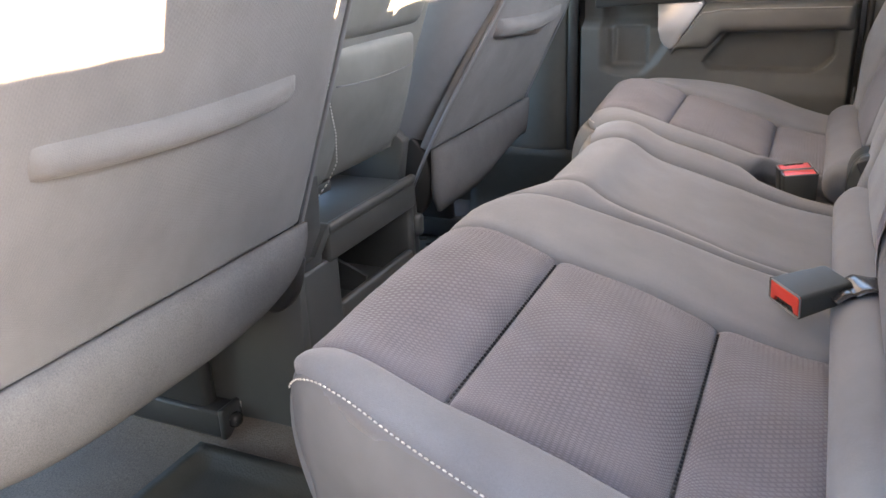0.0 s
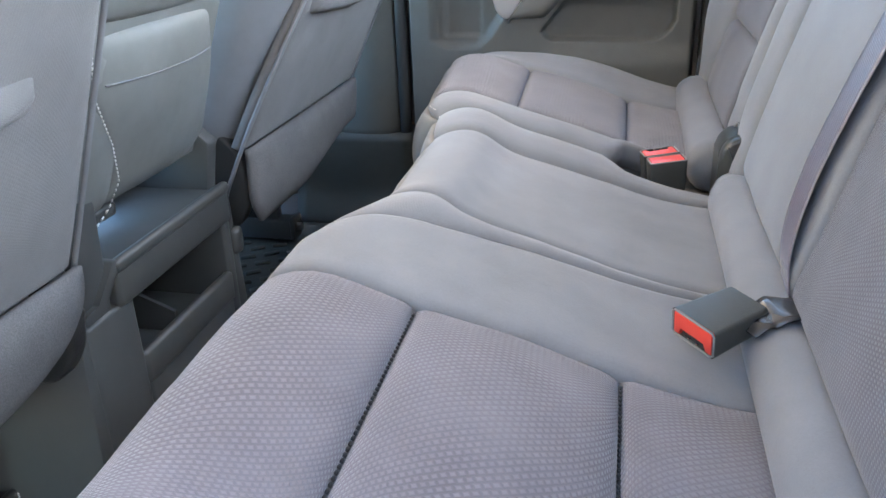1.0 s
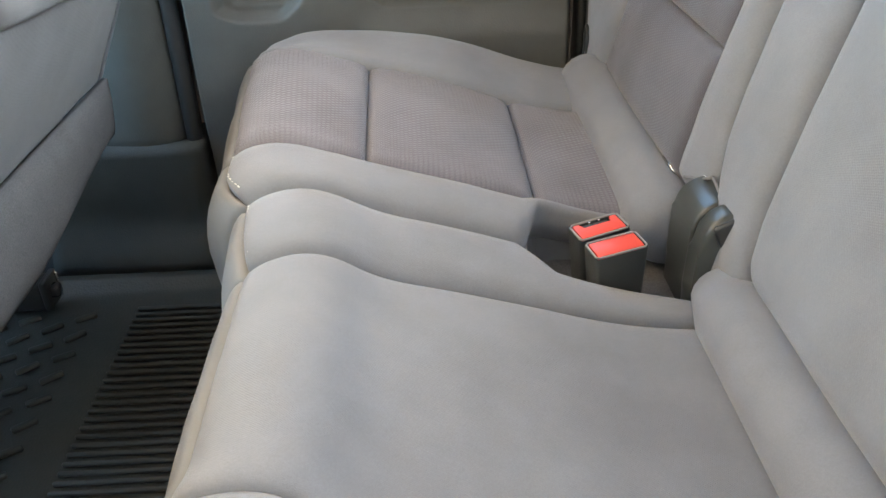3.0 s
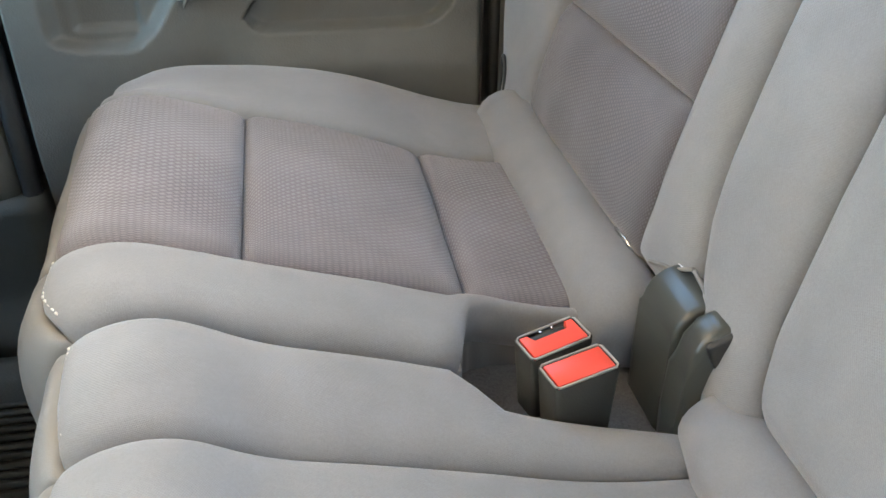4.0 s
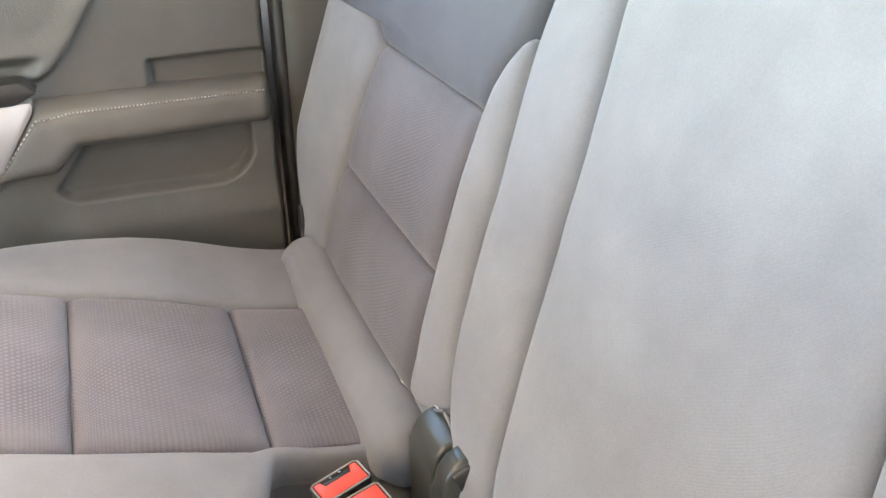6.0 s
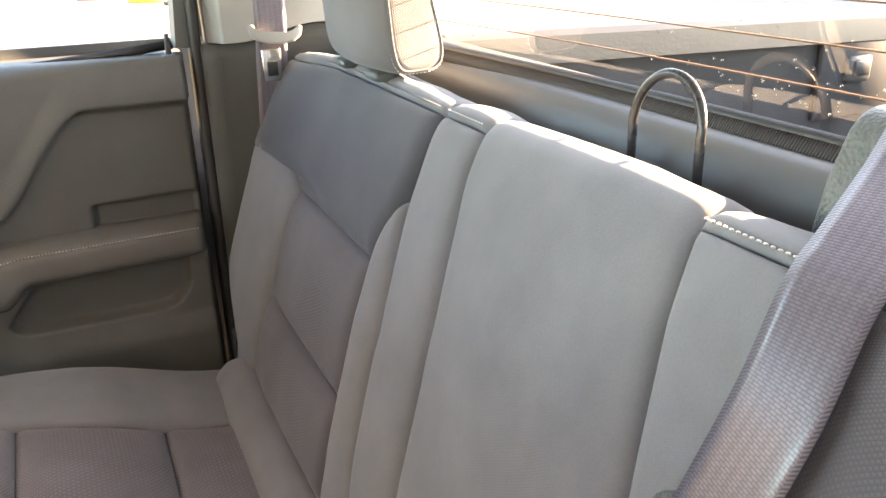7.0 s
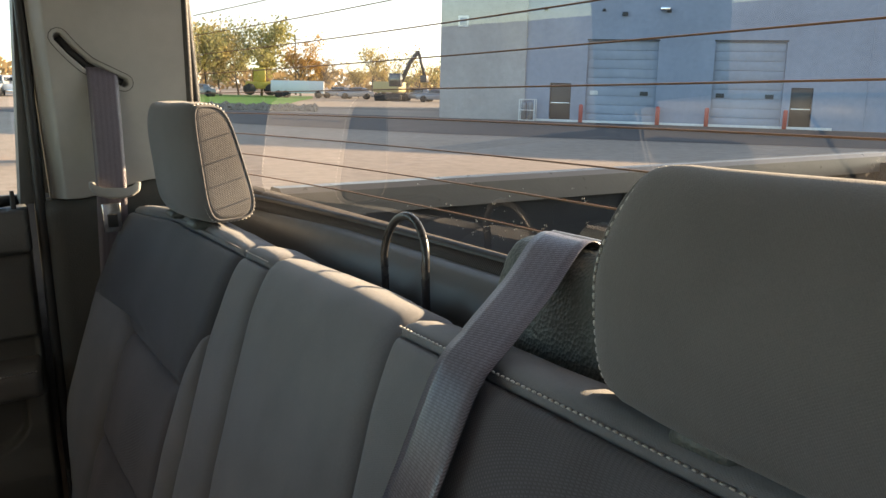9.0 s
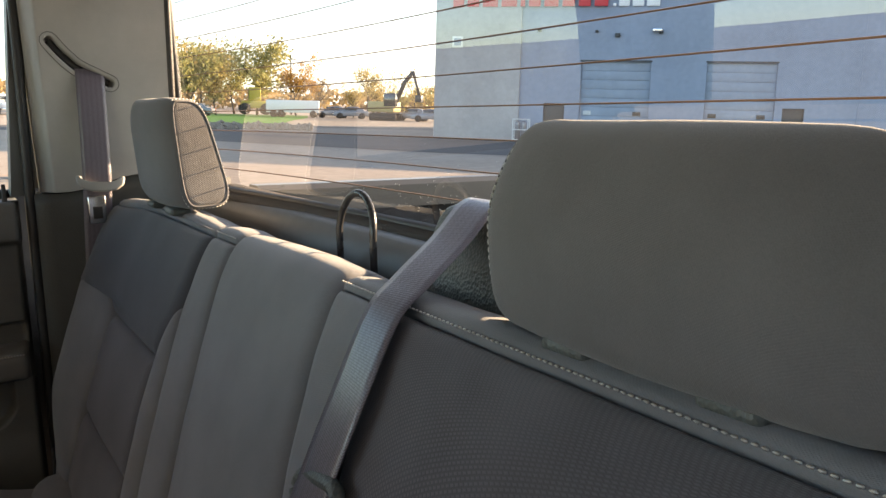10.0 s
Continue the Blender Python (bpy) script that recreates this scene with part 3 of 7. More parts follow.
def c_pillar():
    piece = thing("pillar_trim", "pale grey plastic rear pillar trim with a curved belt slot", "pillar trim", kind="structure")
    slot = [(0.046, 1.843), (0.062, 1.822), (0.085, 1.798), (0.112, 1.782), (0.138, 1.768)]

    def rear_edge(z):
        return 0.236

    def split(x):
        """The height at which the pale trim meets the dark one."""
        return 1.575 + 0.028 * smooth01((x - 0.05) / 0.13)

    def slot_d(x, z):
        best = 9.0
        for (ax, az), (bx, bz) in zip(slot, slot[1:]):
            t = max(0, min(1, ((x - ax) * (bx - ax) + (z - az) * (bz - az)) / ((bx - ax) ** 2 + (bz - az) ** 2)))
            best = min(best, math.hypot(x - lerp(ax, bx, t), z - lerp(az, bz, t)))
        return best

    def top(u, v):
        x0 = 0.016 - 0.03 * (lerp(1.606, 2.03, v) - 1.574)
        x = lerp(x0, rear_edge(0), u)
        z = lerp(split(x), 2.03, v)
        d = slot_d(x, z)
        y = pillar_y(x) - 0.13 * max(0, z - 1.62) * 0.6
        y += 0.020 * smooth01((0.0075 - d) / 0.003)
        y += 0.03 * smooth01((x0 + 0.022 - x) / 0.02)
        return Vector((x, y, z))

    bm = bmesh.new()
    slab(bm, top, 150, 210, lambda u, v: Vector((lerp(0.016 - 0.03 * (lerp(1.606, 2.03, v) - 1.574), rear_edge(0), u), 1.96, lerp(split(lerp(0.016, rear_edge(0), u)), 2.03, v))))
    part("upper_trim", bm, TRIM_LIGHT, piece)
    # black rubber edge towards the glass
    bm = bmesh.new()
    tube(bm, [Vector((rear_edge(z) + 0.004, pillar_y(rear_edge(z)) - 0.078 * max(0, z - 1.62) + 0.004, z)) for z in [lerp(1.606, 2.03, k / 12) for k in range(13)]], 0.007, 8)
    part("edge_seal", bm, BLACK, piece, "black rubber edge seal")
    # dark mouth of the slot
    bm = bmesh.new()
    pts = []
    for x, z in slot:
        pts.append(Vector((x, pillar_y(x) - 0.078 * max(0, z - 1.62) + 0.013, z)))
    tube(bm, pts, 0.0062, 8)
    part("slot_liner", bm, BLACK, piece, "black belt slot liner")
    # joint round the slot: a fine black rod stands for the groove's shade
    mid = smooth_path([(x, 0, z) for x, z in slot], 6)
    rim = []
    for sg in (1, -1):
        run = mid if sg > 0 else mid[::-1]
        for i, p in enumerate(run):
            d = (run[min(i + 1, len(run) - 1)] - run[max(i - 1, 0)]).normalized()
            rim.append(p + Vector((-d.z, 0, d.x)) * 0.0145)
            if i == len(run) - 1:
                rim += [p + (Vector((-d.z, 0, d.x)) * math.cos(a) + d * math.sin(a)) * 0.0145 for a in (0.5, 1.05, 1.57, 2.1, 2.64)]
    bm = bmesh.new()
    tube(bm, [Vector((p.x, pillar_y(p.x) - 0.078 * max(0, p.z - 1.62) - 0.0001, p.z)) for p in rim], 0.0006, 5, True)
    part("slot_joint_shade", bm, BLACK, piece, "fine black line drawn for the shade in the joint")
    # dark lower trim down to the floor
    bm = bmesh.new()
    slab(bm, lambda u, v: Vector((lerp(-0.010, 0.30, u), pillar_y(lerp(-0.010, 0.30, u)) + 0.004 + 0.025 * smooth01((0.012 - lerp(-0.010, 0.30, u)) / 0.02), lerp(FLOOR, split(lerp(-0.010, 0.30, u)) - 0.003, v))), 24, 40,
         lambda u, v: Vector((lerp(-0.010, 0.30, u), 1.97, lerp(FLOOR, split(lerp(-0.010, 0.30, u)) - 0.003, v))))
    part("lower_trim", bm, LOWER_TRIM, piece, "dark grey lower pillar trim")


DOOR_X0, DOOR_X1 = -0.640, -0.022


def door_y(x, z):
    """Depth of the moulded door panel: larger is further out."""
    y = 1.925
    # window sill pad, sweeping down towards the hinge
    sill = 1.538 + 0.02 * smooth01((x + 0.45) / 0.42)
    edge = 1.482 - 0.165 * smooth01((-0.18 - x) / 0.17)
    y -= 0.022 * smooth01((z - edge) / 0.012) * (1 - 0.35 * smooth01((z - edge - 0.02) / 0.05))
    y += 0.10 * smooth01((z - sill + 0.010) / 0.05) ** 2
    # lower bulge with the map pocket pressed into it
    y -= 0.028 * smooth01((1.262 - z) / 0.025)
    y += 0.018 * smooth01((1.02 - z) / 0.2)
    left, right, low, rad = x + 0.349 - 0.80 * max(0, z - 1.165), -0.064 - x + 0.55 * min(0, z - 1.185), z - 1.145, 0.030
    inside = min(rad - math.hypot(max(rad - left, 0), max(rad - low, 0)), rad - math.hypot(max(rad - right, 0), max(rad - low, 0)))
    y += 0.030 * smooth01(inside / 0.005) * smooth01((1.248 - z) / 0.012)
    # the bulge swells below the pocket's lip
    y -= 0.012 * smooth01((1.146 - z) / 0.055) * smooth01((x + 0.38) / 0.06)
    # speaker and cup area towards the hinge
    tray = smooth01((x + 0.596) / 0.016) * smooth01((-0.468 + 0.66 * (z - 1.13) + 0.5 * min(0, z - 1.155) - x) / 0.026) * smooth01((z - 1.126 - 0.35 * max(0, -0.555 - x)) / 0.012) * smooth01((1.36 - z) / 0.02)
    y += 0.022 * tray
    y += 0.012 * smooth01((x + 0.566) / 0.008) * smooth01((-0.478 - x) / 0.008) * smooth01((z - 1.150) / 0.008) * smooth01((1.246 - z) / 0.008)
    # pull cup above the armrest
    cup = smooth01((x + 0.200) / 0.010) * smooth01((-0.026 - x) / 0.01) * smooth01((1.337 + 0.02 * (x + 0.2) - z) / 0.008) * smooth01((z - 1.29) / 0.006)
    y += 0.022 * cup
    # rounded rear edge
    y += 0.035 * smooth01((x - (DOOR_X1 - 0.014)) / 0.014) ** 2
    return y


def rear_door():
    door = thing("door_1", "closed rear door with dark moulded trim, armrest and map pocket", "car door", kind="structure")
    bm = bmesh.new()
    slab(bm, lambda u, v: Vector((lerp(DOOR_X0, DOOR_X1, u), door_y(lerp(DOOR_X0, DOOR_X1, u), lerp(0.74, 1.560, v)), lerp(0.74, 1.560, v))), 170, 220,
         lambda u, v: Vector((lerp(DOOR_X0, DOOR_X1, u), 2.02, lerp(0.74, 1.560, v))))
    part("trim_panel", bm, DOOR_DARK, door)
    # armrest: a padded bar that turns down at its front
    def arm(u, v, out):
        x = lerp(-0.418, -0.034, u)
        k = smooth01((-0.315 - x) / 0.10)
        top_z = min(lerp(1.296, 1.300, (x + 0.35) / 0.32), 1.297 + 1.52 * (x + 0.350))
        low_z = lerp(lerp(1.229, 1.238, (x + 0.35) / 0.32), 1.192, smooth01((-0.300 - x) / 0.045))
        low_z = min(low_z, top_z - 0.012)
        z = lerp(low_z, top_z, v)
        e = (1 - (2 * v - 1) ** 4) ** 0.5 * min(1, (1 - u) / 0.03 + 0.15) ** 0.5
        return Vector((x, 1.93 - out * (0.022 + 0.040 * e * (1 - 0.35 * k)), z))
    bm = bmesh.new()
    slab(bm, lambda u, v: arm(u, v, 1.0), 60, 14, lambda u, v: arm(u, v, -0.3))
    a = part("armrest", bm, DOOR_MID, door, "padded grey vinyl armrest")
    def st(t):
        p = arm(0.02 + 0.96 * t, 0.84, 1.0)
        return p + Vector((0, -0.0018, 0))
    stitches("stitching", st, 0.42, a, r=0.0010)
    # satin bezel and pull handle
    prism_part("handle_bezel", [(-0.455, 1.303), (-0.451, 1.240), (-0.446, 1.216), (-0.436, 1.201), (-0.422, 1.193), (-0.413, 1.197), (-0.351, 1.291), (-0.352, 1.303)], "y", 1.880, 1.915, SILVER, door, 0.006, "satin silver handle bezel")
    prism_part("switch_plate", [(-0.60, 1.325), (-0.60, 1.29), (-0.37, 1.303), (-0.34, 1.318), (-0.36, 1.334)], "y", 1.868, 1.91, BLACK, door, 0.005, "black switch plate")
    box_part("window_switch", (-0.405, 1.864, 1.316), (0.034, 0.012, 0.010), CHROME, door, 0.003)
    box_part("release_handle", (-0.50, 1.905, 1.395), (0.13, 0.02, 0.055), BLACK, door, 0.012)
    # lock knob on the sill
    bm = bmesh.new()
    tube(bm, [(-0.045, 1.930, 1.545 + 0.004 * i) for i in range(13)], lambda t: 0.0055 - 0.002 * t, 10)
    part("lock_knob", bm, BLACK, door, "black lock knob")
    prism_part("knob_base", [(-0.07, 1.530), (-0.025, 1.530), (-0.034, 1.562), (-0.056, 1.562)], "y", 1.915, 1.945, DOOR_DARK, door, 0.004)
    # frame round the side window
    bm = bmesh.new()
    tube(bm, [(-0.66, 1.965, 1.545), (-0.25, 1.965, 1.552), (-0.035, 1.965, 1.572)], 0.008, 6)
    part("window_strip", bm, BLACK, door, "black rubber window strip")
    bm = bmesh.new()
    prism(bm, [(-0.034, 1.57), (-0.004, 1.57), (0.012, 2.03), (-0.001, 2.03)], "y", 1.925, 1.985)
    part("rear_frame", bm, DOOR_DARK, door, "dark grey window frame", False)
    bm = bmesh.new()
    prism(bm, [(-0.70, 1.57), (-0.635, 1.57), (-0.60, 2.03), (-0.70, 2.03)], "y", 1.90, 1.985)
    part("front_frame", bm, DOOR_DARK, door, "dark grey window frame", False)
    bm = bmesh.new()
    rows = [[bm.verts.new((x, 1.965, z)) for z in (1.57, 2.03)] for x in (-0.64, -0.03)]
    bm.faces.new((rows[0][0], rows[1][0], rows[1][1], rows[0][1]))
    g = part("pane", bm, GLASS, door)
    g.visible_shadow = False
    # weather strips between door and pillar
    bm = bmesh.new()
    tube(bm, [(-0.004 + 0.004 * smooth01((lerp(0.74, 2.02, i / 20) - 1.5) / 0.5), 1.922, lerp(0.74, 2.02, i / 20)) for i in range(21)], 0.009, 8)
    part("weather_strip", bm, BLACK, door, "black rubber weather strip")
    bm = bmesh.new()
    tube(bm, [(-0.665, 1.91, lerp(0.74, 2.02, i / 20)) for i in range(21)], 0.014, 8)
    part("weather_strip", bm, BLACK, door, "black rubber weather strip")


PILLAR_FOOT = 0.93


def cab_sides():
    # passenger side: middle pillar, front door, sill, outer skin
    bm = bmesh.new()
    slab(bm, lambda u, v: Vector((lerp(-0.90, -0.668, u), 1.888 + 0.035 * (abs(2 * u - 1)) ** 5 + 0.006 * math.sin(u * 7) - 0.05 * max(0, lerp(PILLAR_FOOT - 0.01, 2.03, v) - 1.5), lerp(PILLAR_FOOT - 0.01, 2.03, v))), 24, 50,
         lambda u, v: Vector((lerp(-0.90, -0.668, u), 1.98, lerp(PILLAR_FOOT - 0.01, 2.03, v))))
    tagged(part("pillar_middle", bm, PILLAR_MID), "grey plastic middle door pillar trim ending above the sill", "pillar trim", kind="structure")
    bm = bmesh.new()
    slab(bm, lambda u, v: Vector((lerp(-0.94, -0.650, u), 1.872 - 0.03 * smooth01((0.80 - lerp(FLOOR, PILLAR_FOOT, v)) / 0.1), lerp(FLOOR, PILLAR_FOOT, v))), 12, 12,
         lambda u, v: Vector((lerp(-0.94, -0.650, u), 1.98, lerp(FLOOR, PILLAR_FOOT, v))))
    tagged(part("trim_kick_panel", bm, KICK), "black kick panel under the middle pillar", "trim", kind="structure")
    bm = bmesh.new()
    rbox(bm, (-1.42, 1.95, 1.12), (1.15, 0.08, 0.90), 0.02)
    tagged(part("door_2", bm, DOOR_DARK), "dark front door trim beyond the seats", "car door", kind="structure")
    for name, x0, x1, z0, z1 in (("wall_skin", -2.2, 0.40, 0.66, 1.575), ("wall_skin_rear", -0.004, 0.215, 1.575, 2.06), ("wall_skin_middle", -0.86, -0.66, 1.575, 2.06)):
        bm = bmesh.new()
        rbox(bm, ((x0 + x1) / 2, 2.035, (z0 + z1) / 2), (x1 - x0, 0.02, z1 - z0), 0)
        tagged(part(name, bm, BLACK), "outer door skin of the cab", "wall", kind="structure")
    bm = bmesh.new()
    prism(bm, [(1.83, 0.66), (2.0, 0.66), (2.0, 0.76), (1.90, 0.76), (1.865, 0.715)], "x", -2.2, 0.3)
    tagged(part("sill_passenger", bm, BLACK), "black plastic door sill plate", "door sill", kind="structure")
    # driver side: open doorway with sill, rear pillar and middle pillar
    bm = bmesh.new()
    prism(bm, [(-0.02, 0.62), (0.10, 0.62), (0.10, 0.715), (0.0, 0.715), (-0.02, 0.70)], "x", -2.2, 0.3)
    tagged(part("sill_driver", bm, BLACK), "black plastic sill of the open doorway", "door sill", kind="structure")
    bm = bmesh.new()
    prism(bm, [(0.07, 0.66), (0.37, 0.66), (0.37, 1.56), (0.27, 2.05), (0.10, 2.05), (0.07, 1.6)], "y", 0.02, 0.255)
    tagged(part("pillar_driver", bm, TRIM_LIGHT, smooth=False), "pale rear pillar beside the open doorway", "pillar trim", kind="structure")
    bm = bmesh.new()
    prism(bm, [(-0.95, 0.66), (-0.83, 0.66), (-0.80, 2.05), (-0.90, 2.05)], "y", 0.02, 0.12)
    tagged(part("pillar_driver_middle", bm, DOOR_DARK, smooth=False), "dark middle pillar beside the open doorway", "pillar trim", kind="structure")
    bm = bmesh.new()
    rbox(bm, (-0.8, 0.06, 2.07), (2.3, 0.10, 0.10), 0.02)
    tagged(part("roof_rail_driver", bm, TRIM_LIGHT), "pale roof rail above the open doorway", "trim", kind="structure")
    bm = bmesh.new()
    rbox(bm, (-0.8, 1.92, 2.07), (2.3, 0.12, 0.10), 0.02)
    tagged(part("roof_rail_passenger", bm, TRIM_LIGHT), "pale roof rail above the passenger doors", "trim", kind="structure")


cab()
rounded_ledge()
rear_window()
c_pillar()
rear_door()
cab_sides()


# ---- the rear bench ----
def notch_left(x):
    """Inner edge of the passenger cushion, cut back round the buckles."""
    return lerp(1.256, 1.325, smooth01((x + 0.180) / 0.024))


notch_right = table([(-0.184, 1.246), (-0.179, 1.236), (-0.175, 1.218), (-0.168, 1.209), (-0.139, 1.206), (-0.10, 1.204), (-0.07, 1.200), (-0.03, 1.193), (0.0, 1.186)])


# a strip that narrows to the rear lies between the driver's bolster and the centre panel
strip_line = table([(-0.50, 0.812), (-0.444, 0.826), (-0.38, 0.846), (-0.314, 0.859), (-0.20, 0.868), (-0.10, 0.876), (0.0, 0.880)])
centre_line = table([(-0.50, 0.906), (-0.40, 0.904), (-0.35, 0.896), (0.0, 0.893)])
bolster_line = table([(-0.50, 1.136), (-0.412, 1.140), (-0.33, 1.147), (-0.19, 1.154), (-0.05, 1.158)])


OUTER_EDGE = table([(-0.500, 0.392), (-0.485, 0.380), (-0.460, 0.364), (-0.420, 0.349), (-0.365, 0.336), (-0.278, 0.320), (-0.15, 0.296), (0.0, 0.270)])
INSERT_EDGE = table([(-0.500, 0.404), (-0.470, 0.394), (-0.400, 0.386), (-0.330, 0.381), (-0.18, 0.381), (0.0, 0.375)])


def driver_cushion(seat):
    c = cushion_core(seat, 0.365, 1.18, "wide grey cloth cushion with ribbed insert")
    S0 = 0.006
    cushion_pad("outer_bolster", OUTER_EDGE, INSERT_EDGE, S0, SEAM_NOSE, CLOTH, c, 0.10, r=(0.035, 0.016, 0.01, 0.012), sink=0.012, puff=0.010)
    cushion_pad("insert_panel", INSERT_EDGE, 0.700, S0, SEAM_REAR, KNIT, c, 0.425, r=(0.02, 0.02, 0.01, 0.014), sink=0.011, puff=0.007)
    cushion_pad("insert_panel", INSERT_EDGE, 0.700, SEAM_REAR, SEAM_FRONT, KNIT, c, 0.425, r=(0.02, 0.02, 0.030, 0.016), sink=0.012, puff=0.009)
    cushion_pad("insert_panel", INSERT_EDGE, 0.700, SEAM_FRONT, SEAM_NOSE, KNIT, c, 0.425, r=(0.02, 0.02, 0.020, 0.012), sink=0.011, puff=0.008)
    cushion_pad("inner_bolster", 0.700, strip_line, S0, SEAM_NOSE, CLOTH, c, 0.14, r=(0.012, 0.006, 0.01, 0.012), sink=0.006, puff=0.006)
    cushion_pad("piping_strip", strip_line, centre_line, S0, SEAM_NOSE, CLOTH, c, 0.045, r=(0.006, 0.008, 0.01, 0.012), sink=0.005, puff=0.003)
    cushion_pad("centre_panel", centre_line, bolster_line, S0, SEAM_NOSE, CLOTH, c, 0.29, r=(0.014, 0.020, 0.01, 0.014), sink=0.009, puff=0.004)
    cushion_pad("centre_bolster", bolster_line, notch_right, S0, SEAM_NOSE, CLOTH, c, 0.10, r=(0.014, 0.014, 0.01, 0.012), sink=0.011, puff=0.010)
    for name, a, b in (("front_fascia", 0.392, 0.700), ("front_fascia", 0.700, 0.906), ("front_fascia", 0.906, 1.136), ("front_fascia", 1.136, 1.246)):
        cushion_pad(name, a, b, SEAM_NOSE, CUSHION_LEN, VINYL, c, b - a, r=(0.012, 0.012, 0.010, 0.0), sink=0.006, puff=0.004)
    for at_seam in (SEAM_REAR, SEAM_FRONT):
        base3, normal3 = seat_surface(cushion_at, C_TILT, at_seam, at_seam + 0.001, INSERT_EDGE, 0.700)
        stitches("seam_stitching", lambda t, f=base3, n=normal3: f(0.03 + 0.94 * t, 0) + n(t, 0) * -0.0075, 0.32, c, DARK_THREAD, r=0.0013, pitch=0.0062, dash=0.7)
    # outer side, curving round the front corner
    def flank(u, v, inset):
        p, d = cushion_at(lerp(0.0, SEAM_NOSE + 0.012, u))
        y = OUTER_EDGE(p.x) + inset
        z = lerp(p.y + C_TILT * (y - 1.1) - 0.010, 0.93, v)
        x = lerp(p.x + 0.004, max(p.x, -0.47), v)
        return Vector((x, y + 0.018 * v ** 2 - 0.006 * math.sin(math.pi * min(1, v * 1.6)) * (inset == 0), z))
    bm = bmesh.new()
    slab(bm, lambda u, v: flank(u, v, 0), 50, 16, lambda u, v: flank(u, v, 0.03))
    part("side_panel", bm, VINYL, c, "smooth vinyl side")
    stitches("stitching", lambda t: flank(1 - t * 0.92, 0.012, -0.0035), 0.46, c, r=0.0008, pitch=0.0056)
    for a, b in ((0.71, 0.885), (1.15, 1.24)):
        base2, normal2 = seat_surface(cushion_at, C_TILT, SEAM_NOSE - 0.011, SEAM_NOSE - 0.010, a, b)
        stitches("stitching", lambda t, f=base2, n=normal2: f(0.06 + 0.88 * t, 0) + n(t, 0) * 0.0008, b - a, c, r=0.0008)
    return c


def passenger_cushion(seat):
    c = cushion_core(seat, 1.345, 1.79, "narrow grey cloth cushion with ribbed insert")
    S0 = 0.006
    outer = lambda x: 1.802 - 0.03 * smooth01((-0.40 - x) / 0.10)
    cushion_pad("inner_bolster", notch_left, 1.342, S0, SEAM_NOSE, CLOTH, c, 0.085, r=(0.018, 0.014, 0.01, 0.012), sink=0.011, puff=0.010)
    cushion_pad("insert_panel", 1.342, 1.632, S0, SEAM_REAR, KNIT, c, 0.31, r=(0.02, 0.02, 0.01, 0.014), sink=0.011, puff=0.008)
    cushion_pad("insert_panel", 1.342, 1.632, SEAM_REAR, SEAM_FRONT, KNIT, c, 0.31, r=(0.02, 0.02, 0.030, 0.016), sink=0.012, puff=0.010)
    cushion_pad("insert_panel", 1.342, 1.632, SEAM_FRONT, SEAM_NOSE, KNIT, c, 0.31, r=(0.02, 0.02, 0.020, 0.012), sink=0.011, puff=0.008)
    cushion_pad("outer_bolster", 1.632, outer, S0, SEAM_NOSE, CLOTH, c, 0.168, r=(0.016, 0.05, 0.02, 0.02), sink=0.018, puff=0.005)
    # ribbed lining round the buckle notch
    wall = smooth_path([(-0.010, 1.329, 0), (-0.08, 1.329, 0), (-0.150, 1.328, 0), (-0.168, 1.318, 0), (-0.176, 1.296, 0), (-0.177, 1.276, 0), (-0.178, 1.258, 0)])
    def lining(u, v, inset):
        k = u * (len(wall) - 1)
        i = min(len(wall) - 2, int(k))
        p = Vector(wall[i]).lerp(Vector(wall[i + 1]), k - i)
        d = (Vector(wall[i + 1]) - Vector(wall[i])).normalized()
        side = Vector((d.y, -d.x, 0)) * (inset + 0.0016 * math.sin(u * 90) * v)
        top = cushion_at(arc_of(cushion_at, CUSHION_LEN, 0, min(-0.021, p.x)))[0].y + C_TILT * (p.y - 1.1) - 0.012
        return Vector((p.x, p.y, lerp(top, 0.955, v))) + side
    bm = bmesh.new()
    slab(bm, lambda u, v: lining(u, v, 0), 90, 8, lambda u, v: lining(u, v, 0.004))
    part("notch_lining", bm, VINYL, c, "ribbed grey lining round the buckles")
    for a, b in ((1.256, 1.342), (1.342, 1.632), (1.632, 1.742)):
        cushion_pad("front_fascia", a, b, SEAM_NOSE, CUSHION_LEN, VINYL, c, b - a, r=(0.012, 0.012, 0.010, 0.0), sink=0.006, puff=0.004)
    base2, normal2 = seat_surface(cushion_at, C_TILT, SEAM_NOSE - 0.011, SEAM_NOSE - 0.010, 1.262, 1.342)
    stitches("stitching", lambda t: base2(0.08 + 0.84 * t, 0) + normal2(t, 0) * 0.0008, 0.075, c, r=0.0008)
    return c


BACK_LOW = arc_of(back_at, BACK_LEN, 1, 1.05)
B1 = arc_of(back_at, BACK_LEN, 1, 1.222)
B2 = arc_of(back_at, BACK_LEN, 1, 1.386)
B_TOP = arc_of(back_at, BACK_LEN, 1, 1.555)
B_END = arc_of(back_at, BACK_LEN, 0, 0.238)
B_BOLSTER = arc_of(back_at, BACK_LEN, 1, 1.462)


def back_pad(name, yl, yr, s0, s1, mat, parent, width, **kw):
    base, normal = seat_surface(back_at, 0.0, s0, s1, yl, yr)
    return pad(name, base, normal, (width, s1 - s0), mat, parent, **kw)


